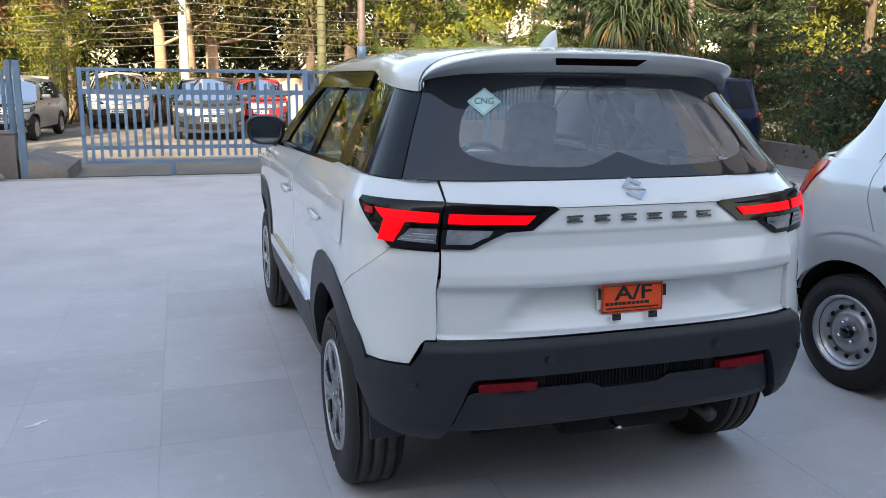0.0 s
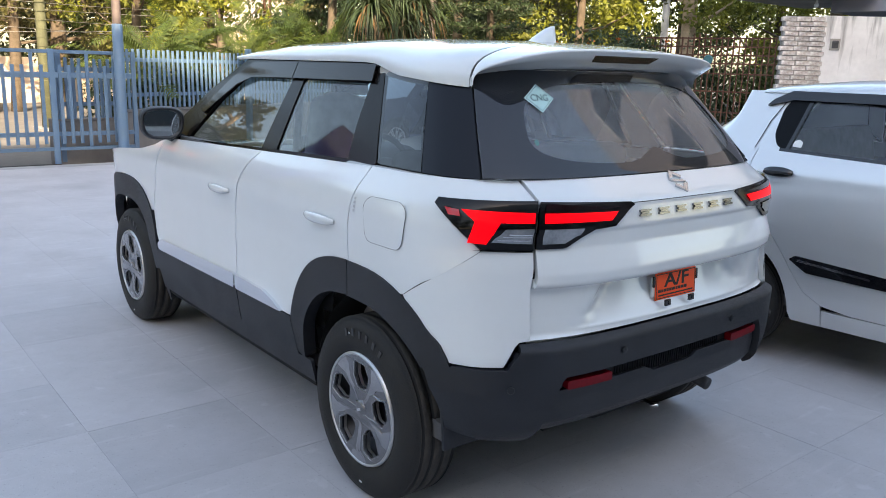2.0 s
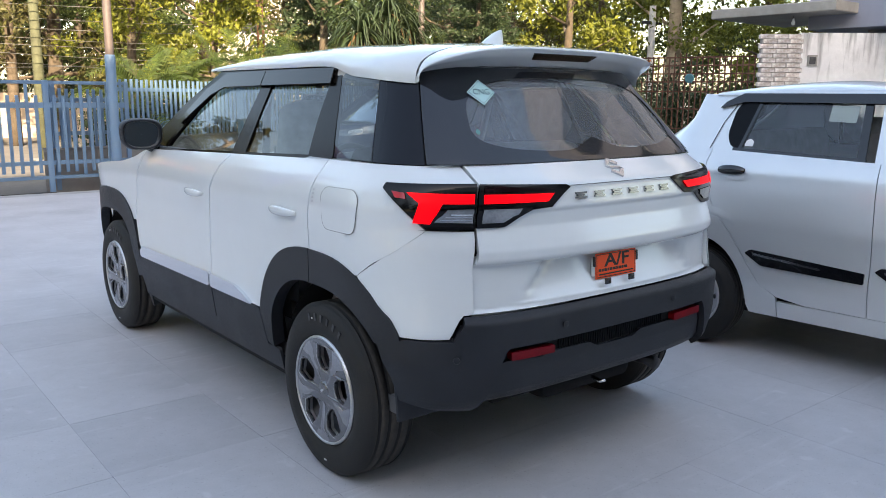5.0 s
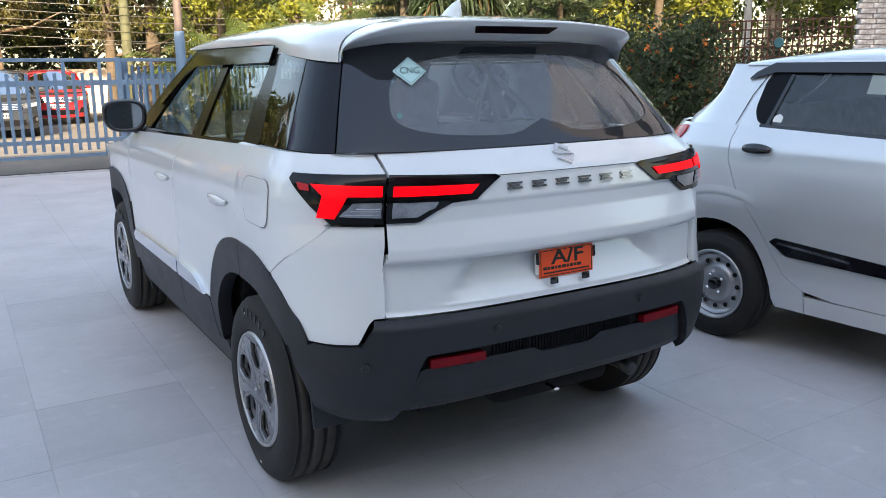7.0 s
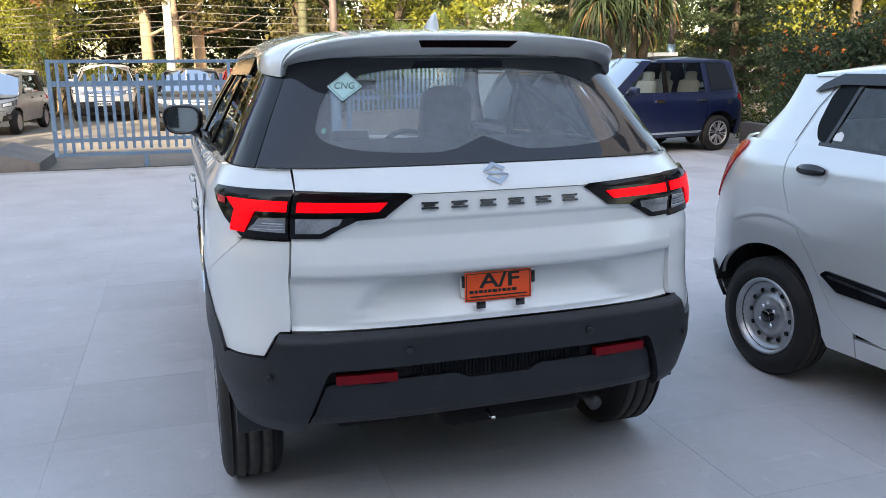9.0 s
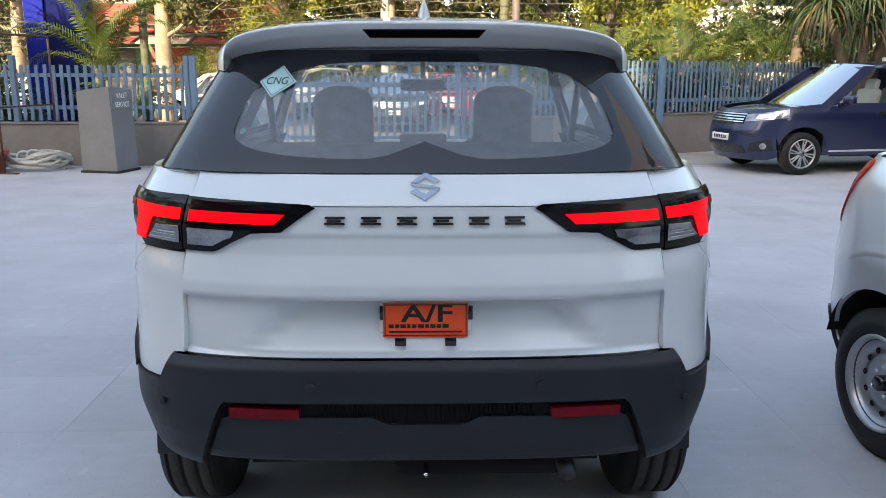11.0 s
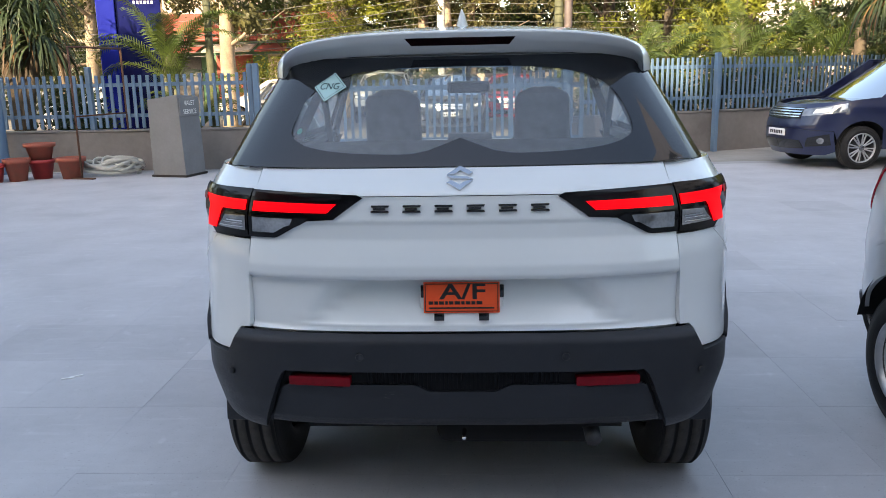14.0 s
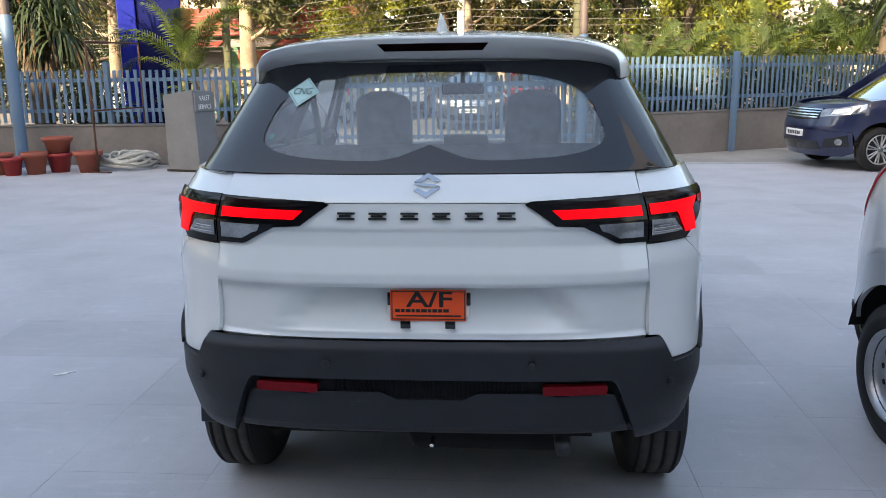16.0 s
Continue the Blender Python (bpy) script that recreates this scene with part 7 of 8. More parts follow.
        part("door_window", G.skin(f([(GY(y2), belt), (GY(cowl - 0.15), belt - 0.01), (GY(top_f), gt), (GY(y2 - 0.02), gt)]), off=-0.008, thick=0, rim=0, ds=0.1, dz=0.1), PANE, car)
        part("pillar", G.skin(f([(GY(cowl - 0.18), belt), (GY(cowl + 0.12), belt - 0.03), (GY(top_f + 0.18), gt + 0.02), (GY(top_f - 0.02), gt + 0.02)]), off=0.002, ds=0.1, dz=0.06), paint, car)
        if front_kit:
            hl = part("headlamp", B.skin(f([(smax - hw * 1.28, hood - 0.15), (smax - hw * 0.55, hood - 0.22), (smax - hw * 0.50, hood - 0.12), (smax - hw * 1.30, hood - 0.03)]), off=0.010, ds=0.06, dz=0.04), CLEAR, car, "clear headlamp")
            part("lamp_inner", B.skin(f([(smax - hw * 1.02, hood - 0.155), (smax - hw * 0.72, hood - 0.18), (smax - hw * 0.72, hood - 0.12), (smax - hw * 1.0, hood - 0.085)]), off=0.0125, thick=0.002, ds=0.06, dz=0.04, rim=0.004), PAPER, hl)
            fl = part("fog_recess", B.skin(f([(smax - hw * 1.10, 0.36), (smax - hw * 0.66, 0.33), (smax - hw * 0.72, 0.46), (smax - hw * 1.06, 0.52)]), off=0.012, ds=0.06, dz=0.04), BLACK, car)
            part("fog_lamp", B.skin(f([(smax - hw * 0.93 + 0.05 * math.cos(k), 0.42 + 0.045 * math.sin(k)) for k in lin(0, 2 * math.pi, 13)[:-1]]), off=0.018, ds=0.1, dz=0.1, rim=0.006), CLEAR, fl)
        part("tail_lamp", B.skin(f([(B.X(hw * 0.66), belt - 0.30), (Y(0.16), belt - 0.27), (Y(0.42 if van else 0.30), belt - (0.07 if van else 0.02)), (Y(0.30), belt - 0.012), (B.X(hw * 0.80), belt - 0.01)]), off=0.012, ds=0.05, dz=0.04), RED_LENS, car, "red tail lamp")
        mm = Matrix.Translation((sg * (hw + 0.09), cowl - 0.28, belt + 0.06))
        mr = part("door_mirror", box_bm(-0.10, 0.10, -0.05, 0.07, -0.06, 0.07, 0.04, 3, m=mm), paint, car)
        part("mirror_glass", box_bm(-0.08, 0.08, -0.054, -0.05, -0.045, 0.055, 0.002, 1, m=mm), MIRROR, mr)
        part("mirror_arm", box_bm(-0.05, 0.05, -0.02, 0.03, -0.02, 0.02, 0.01, 1, m=Matrix.Translation((sg * (hw - 0.03), cowl - 0.28, belt + 0.01))), BLACK, mr)
        for yy in (ro, yf):
            well(car, B, yy, aw - 0.01, hw - 0.33, hw - 0.02, sg)
            wheel(car, sg * (hw - 0.115), yy, R, 0.19, R * 0.68, sg, style, lod)
    gt = H - 0.11
    rg = [(G.X(hw * 0.66), belt + 0.012), (G.X(hw * 0.70), gt)]
    part("rear_window", G.skin(rg + mir(rg)[::-1], off=0.0, thick=0, rim=0, ds=0.1, dz=0.06), TINT, car)
    top_f = cowl - 0.85
    ys = lin(0.46 if van else 0.36, top_f + 0.12, 14)
    def roof(u, y):
        e = G.at(GY(max(y - 0.12, 0.12)) if y < 0.6 else GY(y), gt)
        a = u * math.pi / 2
        k = (y - ys[0]) / (ys[-1] - ys[0])
        zt = H - (0.085 if van else 0.05) * (2 * k - 0.9) ** 2
        return (e.x * math.copysign(abs(math.sin(a)) ** 0.8, a), y, gt - 0.005 + (zt - gt) * abs(math.cos(a)) ** 0.75)
    part("roof", grid(roof, [math.copysign(abs(t) ** 0.8, t) for t in lin(-1, 1, 21)], ys, 0.02), paint, car)
    tw, bw = hw * 0.76 * 0.93, hw * 0.88
    ws = lambda u, v: (u * (bw + (tw - bw) * v), cowl + 0.18 + (top_f + 0.10 - cowl - 0.18) * v - 0.14 * u * u, belt - 0.03 + (gt + 0.06 - belt + 0.03) * v - 0.03 * u * u)
    part("windscreen", grid(ws, lin(-1, 1, 11), lin(0, 1, 7)), PANE, car)
    bn = lambda u, v: (u * (hw * 0.93 - 0.10 * v * v), cowl + 0.10 + (L - 0.20 - cowl - 0.10) * v - 0.22 * u * u * v, belt - 0.01 - (belt - hood) * v ** 0.8 - 0.06 * v ** 4 - 0.03 * u * u)
    part("bonnet", grid(bn, lin(-1, 1, 13), lin(0, 1, 11), 0.02), paint, car)
    if front_kit:
        gw = hw * 0.52
        for sg in (1, -1):
            f = (lambda p: p) if sg > 0 else mir
            part("grille", B.skin(f([(smax - gw, hood - 0.25), (smax, hood - 0.27), (smax, hood - 0.10), (smax - gw, hood - 0.10)]), off=0.010, ds=0.06, dz=0.05), BLACK, car)
            for z in (0.12, 0.155, 0.19, 0.225):
                part("grille_bar", B.skin(f([(smax - gw * 0.97, hood - z - 0.010), (smax, hood - z - 0.010), (smax, hood - z + 0.006), (smax - gw * 0.97, hood - z + 0.006)]), off=0.016, thick=0.006, ds=0.08, dz=0.1, rim=0.002), CHROME, car)
            part("intake", B.skin(f([(smax - gw * 1.2, 0.30), (smax, 0.28), (smax, 0.42), (smax - gw * 1.1, 0.42)]), off=0.012, ds=0.06, dz=0.05), BLACK, car)
        yp = B.at(smax, 0.52).y
        pl = part("number_plate", box_bm(-0.22, 0.22, yp - 0.002, yp + 0.024, 0.47, 0.57, 0.004), PAPER, car, "white number plate")
        for k in range(7):
            part("plate_bar", box_bm(-0.18 + 0.052 * k, -0.145 + 0.052 * k, yp + 0.024, yp + 0.026, 0.495, 0.545), INK, pl)
    part("cabin_floor", box_bm(-hw * 0.8, hw * 0.8, 0.4, cowl + 0.1, 0.32, 0.40), DASH, car)
    for x in (-0.34, 0.34):
        for yy in ((y2 + 0.15), y1 + 0.10) + ((0.55,) if suvish == 0.5 else ()):
            b = box_bm(-0.23, 0.23, -0.06, 0.06, 0, belt - 0.32, 0.05, 2, m=Matrix.Translation((x, yy, 0.55)) @ Matrix.Rotation(0.2, 4, "X"))
            box_bm(-0.12, 0.12, -0.05, 0.05, 0, 0.2, 0.04, 2, m=Matrix.Translation((x, yy - 0.14, belt + 0.17)) @ Matrix.Rotation(0.2, 4, "X"), bm=b)
            part("seat", b, BEIGE if paint is NAVY else SEAT, car)
    part("dashboard", box_bm(-hw * 0.82, hw * 0.82, cowl - 0.42, cowl + 0.05, belt - 0.35, belt - 0.02, 0.06), DASH, car)
    return car, B, G


# navy people carrier by the fence
mpv, MB, MG = small_car("people_carrier", "navy blue people carrier with chrome grille parked by the fence", NAVY, pose(8.79, 10.88, 0, 0, 0, 99), 4.28, 1.735, 1.65, 1.01, 2.62, 0.825, 0.31, "alloy", 0, hood=0.98, van=True)
for sg in (1, -1):
    f = (lambda p: p) if sg > 0 else mir
    part("chrome_strip", MB.skin(f([(MB.Y(1.30), 0.335), (MB.Y(3.05), 0.335), (MB.Y(3.02), 0.36), (MB.Y(1.22), 0.375)]), off=0.012, ds=0.1, dz=0.05, rim=0.004), CHROME, mpv)
    part("fuel_cap", MB.skin(f([(MB.Y(0.62) + 0.055 * math.cos(k), 0.86 + 0.055 * math.sin(k)) for k in lin(0, 2 * math.pi, 17)[:-1]]), off=0.003, thick=0, ds=0.1, dz=0.1, rim=0), DULL, mpv)

# cars parked across the street
STREETW = mat("dusty_white_paint", (0.72, 0.70, 0.66), 0.4, var=0.12, scale=3, coat=0.5)
STREETS = mat("dusty_silver_paint", (0.46, 0.45, 0.43), 0.42, 0.45, var=0.15, scale=3, coat=0.4)
STREETG = mat("dark_grey_paint", (0.045, 0.055, 0.07), 0.35, 0.2, var=0.15, scale=3, coat=0.6)
STREETR = mat("red_paint", (0.42, 0.02, 0.03), 0.35, var=0.1, scale=3, coat=0.7)
row = "cars parked across the street"
small_car("parked_hatchback", "dusty silver small hatchback facing the gate", STREETS, pose(-5.05, 22.2, -0.06, 0, 0, 174), 3.45, 1.49, 1.48, 0.95, 2.36, 0.52, 0.28, "alloy", 1, row)
small_car("parked_suv", "white compact SUV with chrome grille across the street", STREETW, pose(-3.15, 27.2, -0.06, 0, 0, 181), 3.99, 1.79, 1.64, 1.08, 2.5, 0.70, 0.33, "alloy", 1, row, suvish=1)
small_car("parked_car", "dark grey car facing the blue gate", STREETG, pose(-0.62, 22.3, -0.06, 0, 0, 179), 3.99, 1.75, 1.53, 0.98, 2.52, 0.66, 0.30, "alloy", 1, row)
small_car("parked_car", "red hatchback parked behind the dark car", STREETR, pose(1.2, 26.4, -0.06, 0, 0, 176), 3.8, 1.68, 1.50, 0.97, 2.43, 0.63, 0.29, "alloy", 1, row)
small_car("parked_car", "white car parked along the far kerb", STREETW, pose(-4.6, 24.6, -0.06, 0, 0, 92), 3.99, 1.72, 1.52, 0.98, 2.5, 0.68, 0.30, "alloy", 1, row)
small_car("parked_car", "white car beside the yellow bushes", STREETW, pose(-8.6, 21.4, -0.06, 0, 0, 100), 3.9, 1.70, 1.55, 0.99, 2.45, 0.66, 0.30, "alloy", 1, row)


# ---- the silver hatchback alongside ----
def build_hatch():
    car = thing("hatchback", "silver hatchback with black handles and bare steel wheels", "car", m=pose(2.487, 1.522, 0, 0, 0, 184.5))
    L, hw, ro, wb, R = 3.695, 0.825, 0.63, 2.435, 0.292
    yf = ro + wb
    rear = [(0.2, 0.10), (0.36, -0.02), (0.5, -0.06), (0.7, -0.065), (0.9, -0.03), (1.05, 0.03), (1.14, 0.09), (1.25, 0.13)]
    widths = [(0.2, 0.745), (0.30, 0.775), (0.42, 0.805), (0.52, 0.812), (0.60, 0.806), (0.75, 0.815), (0.95, 0.805), (1.04, 0.788), (1.10, 0.760), (1.16, 0.725)]
    front = [(0.2, L - 0.10), (0.4, L - 0.01), (0.62, L), (0.8, L - 0.06), (0.95, L - 0.25), (1.1, L - 0.5)]
    B = Shell(hw, L, widths, rear, front, 0.62, 0.75, 2.9, 2.4)
    G = Shell(0.74, L, [(1.08, 0.745), (1.14, 0.72), (1.25, 0.665), (1.44, 0.575), (1.52, 0.53)], [(1.08, 0.06), (1.14, 0.10), (1.18, 0.14), (1.25, 0.24), (1.32, 0.365), (1.415, 0.48), (1.465, 0.545), (1.52, 0.64)], None, 0.62, 0.8, 2.5)
    X, Y, GY = B.X, B.Y, G.Y
    smax = float(B.s[-1]) * 0.9995
    liner(car, B, 0.25, 1.05, (ro, yf))
    g = 0.002
    belt = lambda y: 1.145 - 0.03 * (y - 0.8)
    ar, af = arch(B, ro, 0.342, 0.368, 0.29, 0.26, n=2.1), arch(B, yf, 0.36, 0.37, 0.29, 0.26, n=2.15)
    seam = [(Y(0.69), 1.15), (Y(0.675), 1.08), (Y(0.685), 0.98), (Y(0.745), 0.84), (Y(0.87), 0.68), (Y(0.985), 0.52), (Y(1.055), 0.425), (Y(1.15), 0.365), (Y(1.30), 0.342)]
    low = 0.33
    q = [(0, 0.60), (0, 1.15)] + [(s - g, z) for s, z in seam[:8]] + [(Y(1.15), 0.335), (Y(1.15), 0.245), (Y(0.99), 0.245)] + [p for p in ar if p[1] > 0.28 or p[0] < Y(0.6) and p[1] > 0.40][0:0] + [p for p in ar if p[0] > Y(0.63) or p[1] > 0.42] + [(Y(0.22), 0.47), (Y(0.10), 0.60)]
    door_r = [(s + g, z) for s, z in seam] + [(Y(1.62) - g, low + 0.01), (Y(1.62) - g, 0.7), (Y(1.60) - g, belt(1.60))]
    door_f = [(Y(1.60) + g, belt(1.60)), (Y(1.62) + g, 0.7), (Y(1.62) + g, low + 0.01), (Y(2.58), low + 0.01), (Y(2.68), 0.7), (Y(2.60), 1.07)]
    wing = [(Y(2.60) + g, 1.07), (Y(2.8), 1.0), (Y(3.2), 0.93), (smax, 0.86), (smax, 0.58), (Y(yf + 0.38), 0.54)] + [p for p in af if p[1] > 0.42] + [(Y(2.60), 0.36), (Y(2.68) + g, 0.7)]
    sill = [(Y(1.154), 0.245), (Y(2.66), 0.245), (Y(2.66), 0.337), (Y(1.154), 0.337)]
    bump = [(0, 0.24), (0, 0.595), (Y(0.10), 0.595), (Y(0.215), 0.465), (Y(0.25), 0.33), (Y(0.16), 0.25)]
    kw = dict(ds=0.04, dz=0.018)
    for sg in (1, -1):
        f = (lambda p: p) if sg > 0 else mir
        part("rear_quarter", B.skin(f(q), **kw), SILVER, car)
        dr = part("rear_door", B.skin(f(door_r), **kw), SILVER, car)
        df = part("front_door", B.skin(f(door_f), **kw), SILVER, car)
        part("front_wing", B.skin(f(wing), **kw), SILVER, car)
        part("sill", B.skin(f(sill), off=0.0, **kw), SILVER, car)
        part("rear_bumper", B.skin(f(bump), off=0.004, **kw), SILVER, car)
        part("bumper_insert", B.skin(f([(Y(0.185), 0.30), (Y(0.262), 0.30), (Y(0.238), 0.47), (Y(0.205), 0.48)]), off=0.012, ds=0.05, dz=0.05), PLASTIC, car)
        part("front_bumper", B.skin(f([(smax, 0.20), (smax, 0.575), (Y(yf + 0.39), 0.535), (Y(yf + 0.36), 0.26)]), off=0.006, ds=0.06, dz=0.05), SILVER, car)
        # raised crease over the rear arch
        cr = arch(B, ro + 0.02, 0.49, 0.50, 0.29, 0.70, n=2.1)
        def ridge(u, v):
            k = u * (len(cr) - 1)
            i = min(int(k), len(cr) - 2)
            s = cr[i][0] + (cr[i + 1][0] - cr[i][0]) * (k - i)
            z = cr[i][1] + (cr[i + 1][1] - cr[i][1]) * (k - i) + 0.05 * v
            e = math.sin(math.pi * min(max(u, 0), 1))
            return B.at(sg * s, z) + B.normal(sg * s, z) * (-0.001 + 0.006 * e * (1 - v) * (1 if v > 0.01 else 0.0))
        part("arch_crease", grid(ridge, lin(0.02, 0.98, 25), [0.0, 0.15, 0.5, 1.0]), SILVER, car)
        # black handles, mouldings with a bright insert
        for d, y0 in ((dr, 0.755), (df, 1.69)):
            cup = rounded([(Y(y0), 0.985), (Y(y0 + 0.17), 0.985), (Y(y0 + 0.17), 1.06), (Y(y0), 1.06)], 0.03, 4)
            part("handle_cup", B.skin(f(cup), off=0.0015, thick=0, ds=0.03, dz=0.015, rim=0.014, drop=-0.15), SILVER, d)
            def grip(u, v):
                a = 2 * math.pi * v
                e = math.sin(math.pi * min(max(u, 0.02), 0.98)) ** 0.25
                s, z = sg * Y(y0 + 0.01 + 0.155 * u), 1.037 + 0.023 * e * math.sin(a)
                return B.at(s, z) + B.normal(s, z) * (0.020 * e + 0.010 * e * math.cos(a))
            part("handle", grid(grip, lin(0, 1, 13), lin(0, 1, 13)), BLACK, d, "black pull handle")
        for d, y0, y1 in ((dr, 0.965, 1.60), (df, 1.645, 2.50)):
            mo = part("door_moulding", B.skin(f(rounded([(Y(y0), 0.588), (Y(y0 + 0.10), 0.530), (Y(y1), 0.515), (Y(y1), 0.572), (Y(y0 + 0.03), 0.612)], 0.008, 2)), off=0.014, ds=0.05, dz=0.02, rim=0.008), BLACK, d, "black door moulding with bright insert")
            part("bright_insert", B.skin(f([(Y(y0 + 0.05), 0.583), (Y(y0 + 0.42), 0.553), (Y(y0 + 0.42), 0.564), (Y(y0 + 0.05), 0.597)]), off=0.018, thick=0.003, ds=0.05, dz=0.02, rim=0.001), CHROME, mo)
        # tail lamp
        part("tail_lamp", B.skin(f(rounded([(Y(0.03), 0.85), (Y(0.13), 0.80), (Y(0.19), 0.86), (Y(0.34), 1.10), (Y(0.33), 1.135), (Y(0.22), 1.12), (Y(0.06), 0.98)], 0.02, 3)), off=0.014, thick=0.03, ds=0.03, dz=0.02, rim=0.012), RED_LENS, car, "red wraparound tail lamp")
        # glasshouse
        qp = rounded([(GY(0.745), 1.23), (GY(0.78), 1.165), (GY(0.845), 1.152), (GY(0.90), 1.42), (GY(0.79), 1.42), (GY(0.755), 1.37)], 0.03, 4)
        part("window_blank", G.skin(f(qp), off=0.004, ds=0.05, dz=0.03), FRIT, car)
        part("door_window", G.skin(f([(GY(0.835), 1.155), (GY(1.49), 1.13), (GY(1.46), 1.42), (GY(0.885), 1.42)]), off=-0.002, thick=0, rim=0, ds=0.08, dz=0.06), WINDOW, car)
        part("window_seal", G.skin(f([(GY(0.80), 1.143), (GY(1.52), 1.120), (GY(1.52), 1.136), (GY(0.80), 1.159)]), off=0.006, ds=0.08, dz=0.03, rim=0.003), BLACK, car)
        part("window_seal", G.skin(f([(GY(1.475), 1.13), (GY(1.515), 1.13), (GY(1.485), 1.42), (GY(1.445), 1.42)]), off=0.004, ds=0.08, dz=0.05, rim=0.003), BLACK, car)
        part("window_seal", G.skin(f([(GY(0.83), 1.155), (GY(0.85), 1.155), (GY(0.905), 1.42), (GY(0.885), 1.42)]), off=0.005, ds=0.08, dz=0.05, rim=0.003), BLACK, car)
        part("door_frame", G.skin(f([(GY(1.565), 1.115), (GY(1.65), 1.115), (GY(1.62), 1.43), (GY(1.535), 1.43)]), off=0.002, ds=0.08, dz=0.05), SILVER, car)
        part("door_window", G.skin(f([(GY(1.65), 1.12), (GY(2.42), 1.08), (GY(1.95), 1.42), (GY(1.62), 1.42)]), off=-0.002, thick=0, rim=0, ds=0.08, dz=0.06), WINDOW, car)
        part("c_pillar", G.skin(f([(G.X(0.52), 1.148), (GY(0.83), 1.142), (GY(0.86), 1.43), (GY(0.86), 1.458), (G.X(0.52), 1.458)]), ds=0.04, dz=0.02), SILVER, car)
        # dark strip laid over the pillar, painting in the shaded door gap
        part("door_gap", G.skin(f([(GY(0.658), 1.15), (GY(0.663), 1.15), (GY(0.705), 1.30), (GY(0.758), 1.40), (GY(0.752), 1.40), (GY(0.700), 1.30)]), off=0.0012, thick=0, ds=0.05, dz=0.02, rim=0), VOID, car)
        part("side_visor", G.skin(f([(GY(0.66), 1.375), (GY(0.80), 1.408), (GY(1.56), 1.405), (GY(1.56), 1.455), (GY(0.78), 1.455), (GY(0.69), 1.41)]), off=0.030, thick=0.03, ds=0.06, dz=0.015, rim=0.012, drop=1.2), BLACK, car, "black rain visor")
        part("side_visor", G.skin(f([(GY(1.62), 1.405), (GY(1.98), 1.395), (GY(2.3), 1.16), (GY(2.38), 1.16), (GY(2.05), 1.44), (GY(1.62), 1.455)]), off=0.030, thick=0.03, ds=0.06, dz=0.015, rim=0.012, drop=1.2), BLACK, car, "black rain visor")
        part("a_pillar", G.skin(f([(GY(2.40), 1.09), (GY(2.68), 1.04), (GY(2.20), 1.36), (GY(1.95), 1.46), (GY(1.90), 1.44)]), off=0.0, ds=0.08, dz=0.05), SILVER, car)
        stk = rounded([(GY(0.862), 1.172), (GY(0.912), 1.170), (GY(0.912), 1.198), (GY(0.89), 1.212), (GY(0.865), 1.20)], 0.006, 2)
        part("window_sticker", G.skin(f(stk), off=0.0, thick=0, ds=0.1, dz=0.1, rim=0), PAPER, car)
        for yy in (ro, yf):
            well(car, B, yy, 0.355, 0.48, 0.79, sg)
            wheel(car, sg * 0.712, yy, R, 0.165, 0.188, sg, "steel")
        mm = Matrix.Translation((sg * 0.91, 2.28, 1.14))
        mr = part("door_mirror", box_bm(-0.10, 0.10, -0.05, 0.07, -0.06, 0.07, 0.04, 3, m=mm), BLACK, car)
        part("mirror_arm", box_bm(-0.06, 0.06, -0.02, 0.03, -0.02, 0.02, 0.01, 1, m=Matrix.Translation((sg * 0.80, 2.3, 1.09))), BLACK, mr)
        part("number_sticker", G.skin(f([(GY(1.28), 1.32), (GY(1.42), 1.315), (GY(1.42), 1.40), (GY(1.28), 1.405)]), off=-0.006, thick=0, ds=0.1, dz=0.1, rim=0), PAPER, car)
    rg = [(G.X(0.57), 1.16), (G.X(0.55), 1.43)]
    part("rear_window", G.skin(rg + mir(rg)[::-1], off=0.001, thick=0, rim=0, ds=0.08, dz=0.05), TINT, car)
    zt = lambda y: float(np.interp(y, [0.5, 0.65, 0.77, 1.0, 1.2, 1.8, 2.15], [1.466, 1.488, 1.508, 1.530, 1.54, 1.512, 1.45]))
    def roof(u, y):
        lo_, hi_ = 0.0, y
        for _ in range(16):
            yr = (lo_ + hi_) / 2
            lo_, hi_ = (yr, hi_) if G.at(GY(yr), 1.45).y < y else (lo_, yr)
        e = G.at(GY(yr), 1.45)
        a = u * math.pi / 2
        return ((e.x + 0.006) * math.copysign(abs(math.sin(a)) ** 0.8, a), y, 1.45 + (zt(y) - 1.45) * abs(math.cos(a)) ** 0.75)
    part("roof", grid(roof, [math.copysign(abs(t) ** 0.8, t) for t in lin(-1, 1, 31)], lin(0.55, 2.08, 26), 0.02), SILVER, car)
    part("windscreen", grid(lambda u, v: (u * (0.70 - 0.16 * v), 2.75 - 0.72 * v - 0.12 * u * u, 1.03 + 0.44 * v - 0.03 * u * u), lin(-1, 1, 11), lin(0, 1, 7)), WINDOW, car)
    part("bonnet", grid(lambda u, v: (u * (0.78 - 0.1 * v * v), 2.72 + 0.80 * v - 0.2 * u * u * v, 1.06 - 0.12 * v ** 0.8 - 0.06 * v ** 4 - 0.04 * u * u), lin(-1, 1, 13), lin(0, 1, 11), 0.02), SILVER, car)
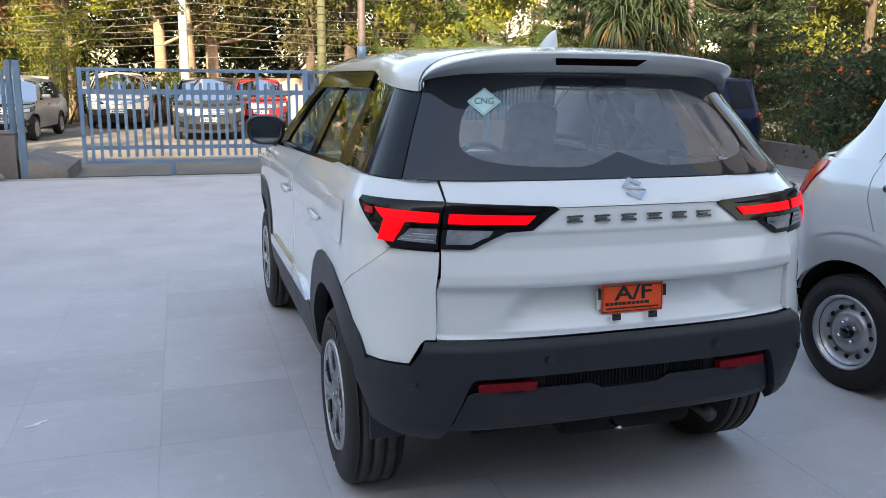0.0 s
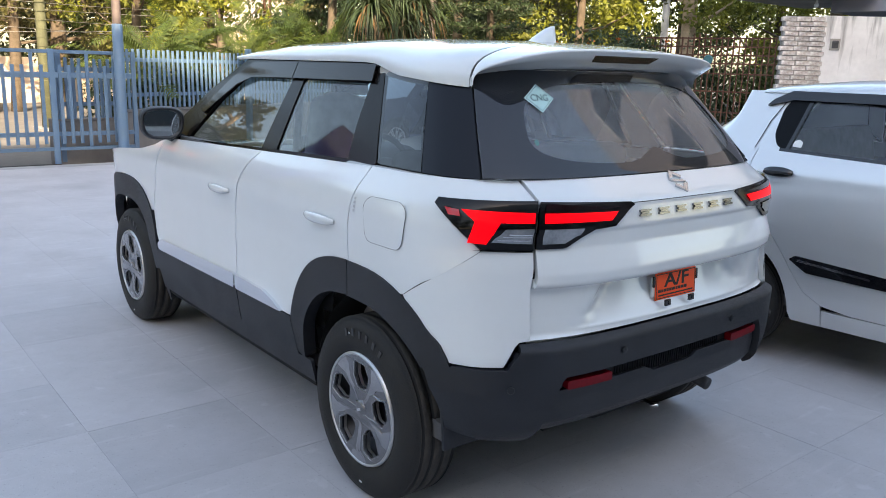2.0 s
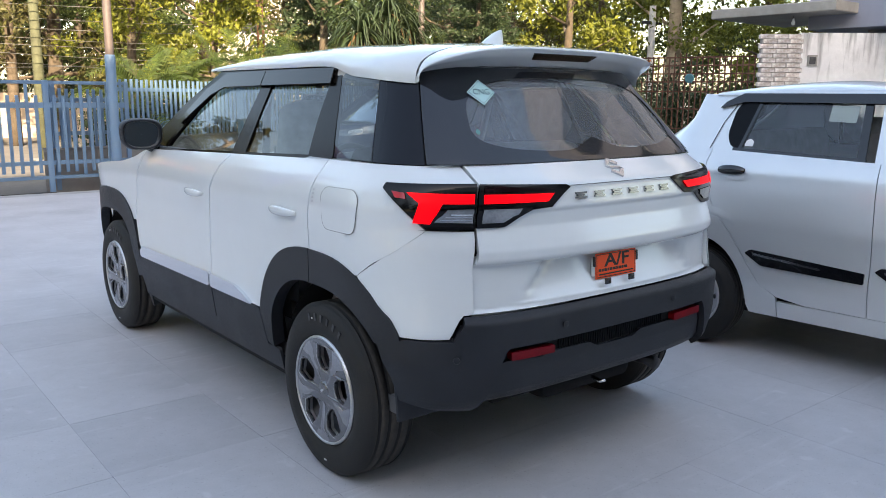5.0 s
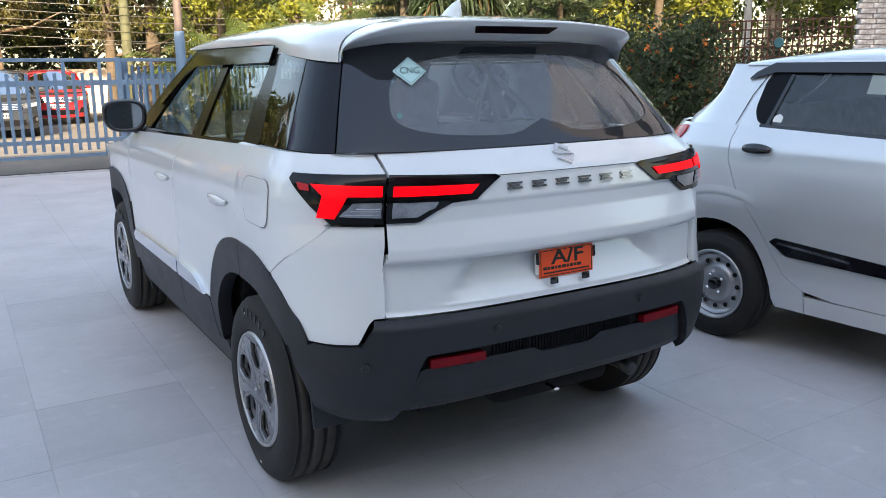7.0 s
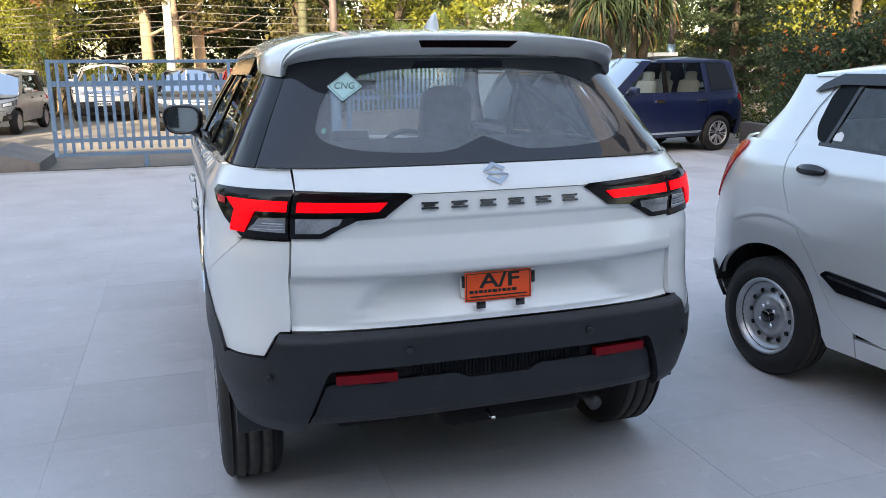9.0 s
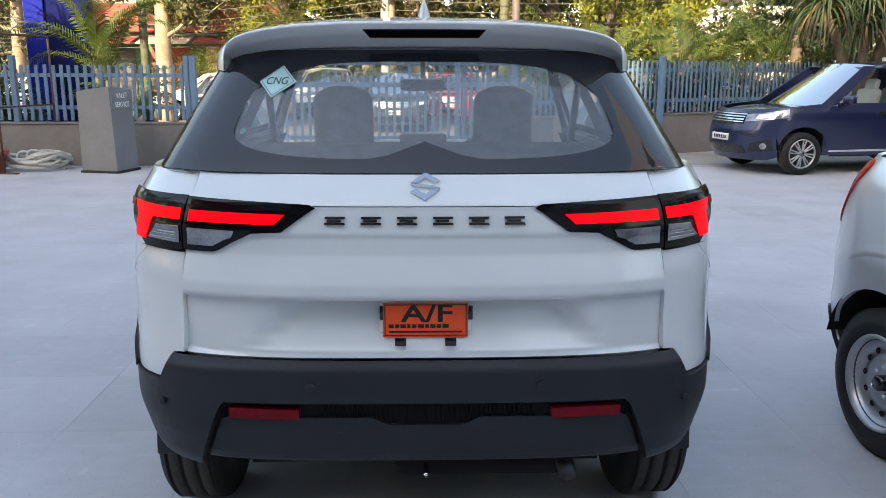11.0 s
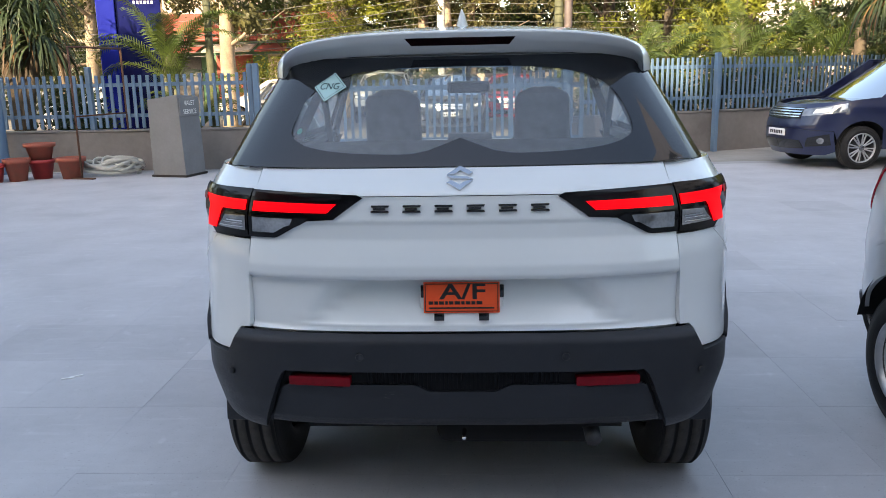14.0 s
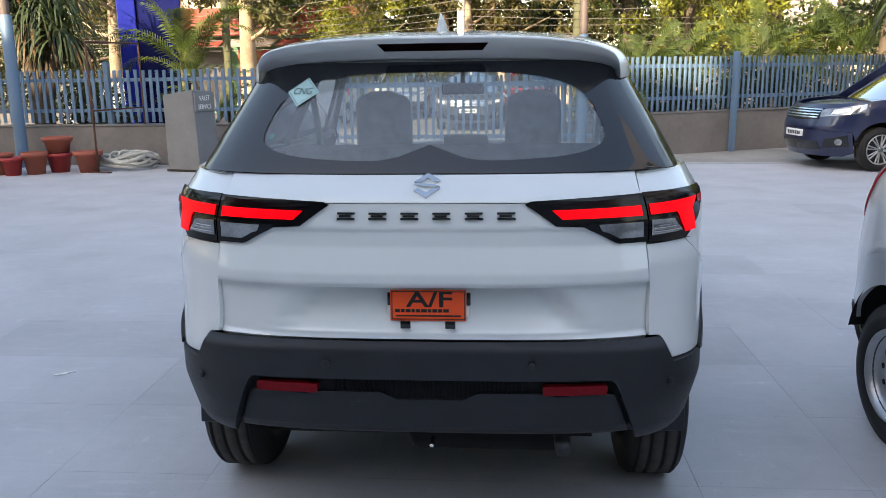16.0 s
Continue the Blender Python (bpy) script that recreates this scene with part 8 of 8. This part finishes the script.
    part("cabin_floor", box_bm(-0.7, 0.7, 0.3, 2.7, 0.30, 0.36), DASH, car)
    part("rear_seat", join(box_bm(-0.60, 0.60, 0.84, 1.28, 0.50, 0.68, 0.05, 2), box_bm(-0.60, 0.60, -0.07, 0.07, 0, 0.62, 0.05, 2, m=Matrix.Translation((0, 0.86, 0.64)) @ Matrix.Rotation(0.2, 4, "X"))), SEAT, car)
    seat(car, -0.34, 1.80, 0.46, 0.80)
    seat(car, 0.34, 1.80, 0.46, 0.80)
    part("dashboard", box_bm(-0.68, 0.68, 2.25, 2.7, 0.7, 1.02, 0.07), DASH, car)
    part("underbody", box_bm(-0.55, 0.55, 0.2, 3.4, 0.18, 0.30, 0.04), VOID, car)
    part("hanger", box_bm(0.42, 0.50, 1.02, 1.10, 0.18, 0.28, 0.01), DULL, car)
    return car


hatch = build_hatch()
# motor scooter glimpsed behind the people carrier
sc = thing("motor_scooter", "black motor scooter parked behind the people carrier", "scooter", m=pose(9.05, 11.6, 0, 0, 0, 120))
for yy in (-0.6, 0.6):
    part("wheel", lathe([(0.14, -0.05), (0.22, -0.055), (0.25, -0.03), (0.25, 0.03), (0.22, 0.055), (0.14, 0.05), (0.14, -0.05)], 22, m=Matrix.Translation((0, yy, 0.25))), RUBBER, sc)
part("body", join(box_bm(-0.16, 0.16, -0.85, 0.05, 0.35, 0.72, 0.09, 3), box_bm(-0.2, 0.2, 0.15, 0.25, 0.3, 0.95, 0.04, 2, m=Matrix.Rotation(-0.2, 4, "X"))), BLACK, sc)
part("seat", box_bm(-0.14, 0.14, -0.85, 0.0, 0.72, 0.80, 0.03, 2), SEAT, sc)
part("handlebar", tube([(-0.32, 0.3, 1.0), (0, 0.38, 1.04), (0.32, 0.3, 1.0)], 0.014, 8), DULL, sc)
part("floorboard", box_bm(-0.15, 0.15, -0.1, 0.35, 0.26, 0.32, 0.02), BLACK, sc)
part("number_plate", box_bm(-0.13, 0.13, -0.90, -0.885, 0.50, 0.62, 0.003), PAPER, sc)
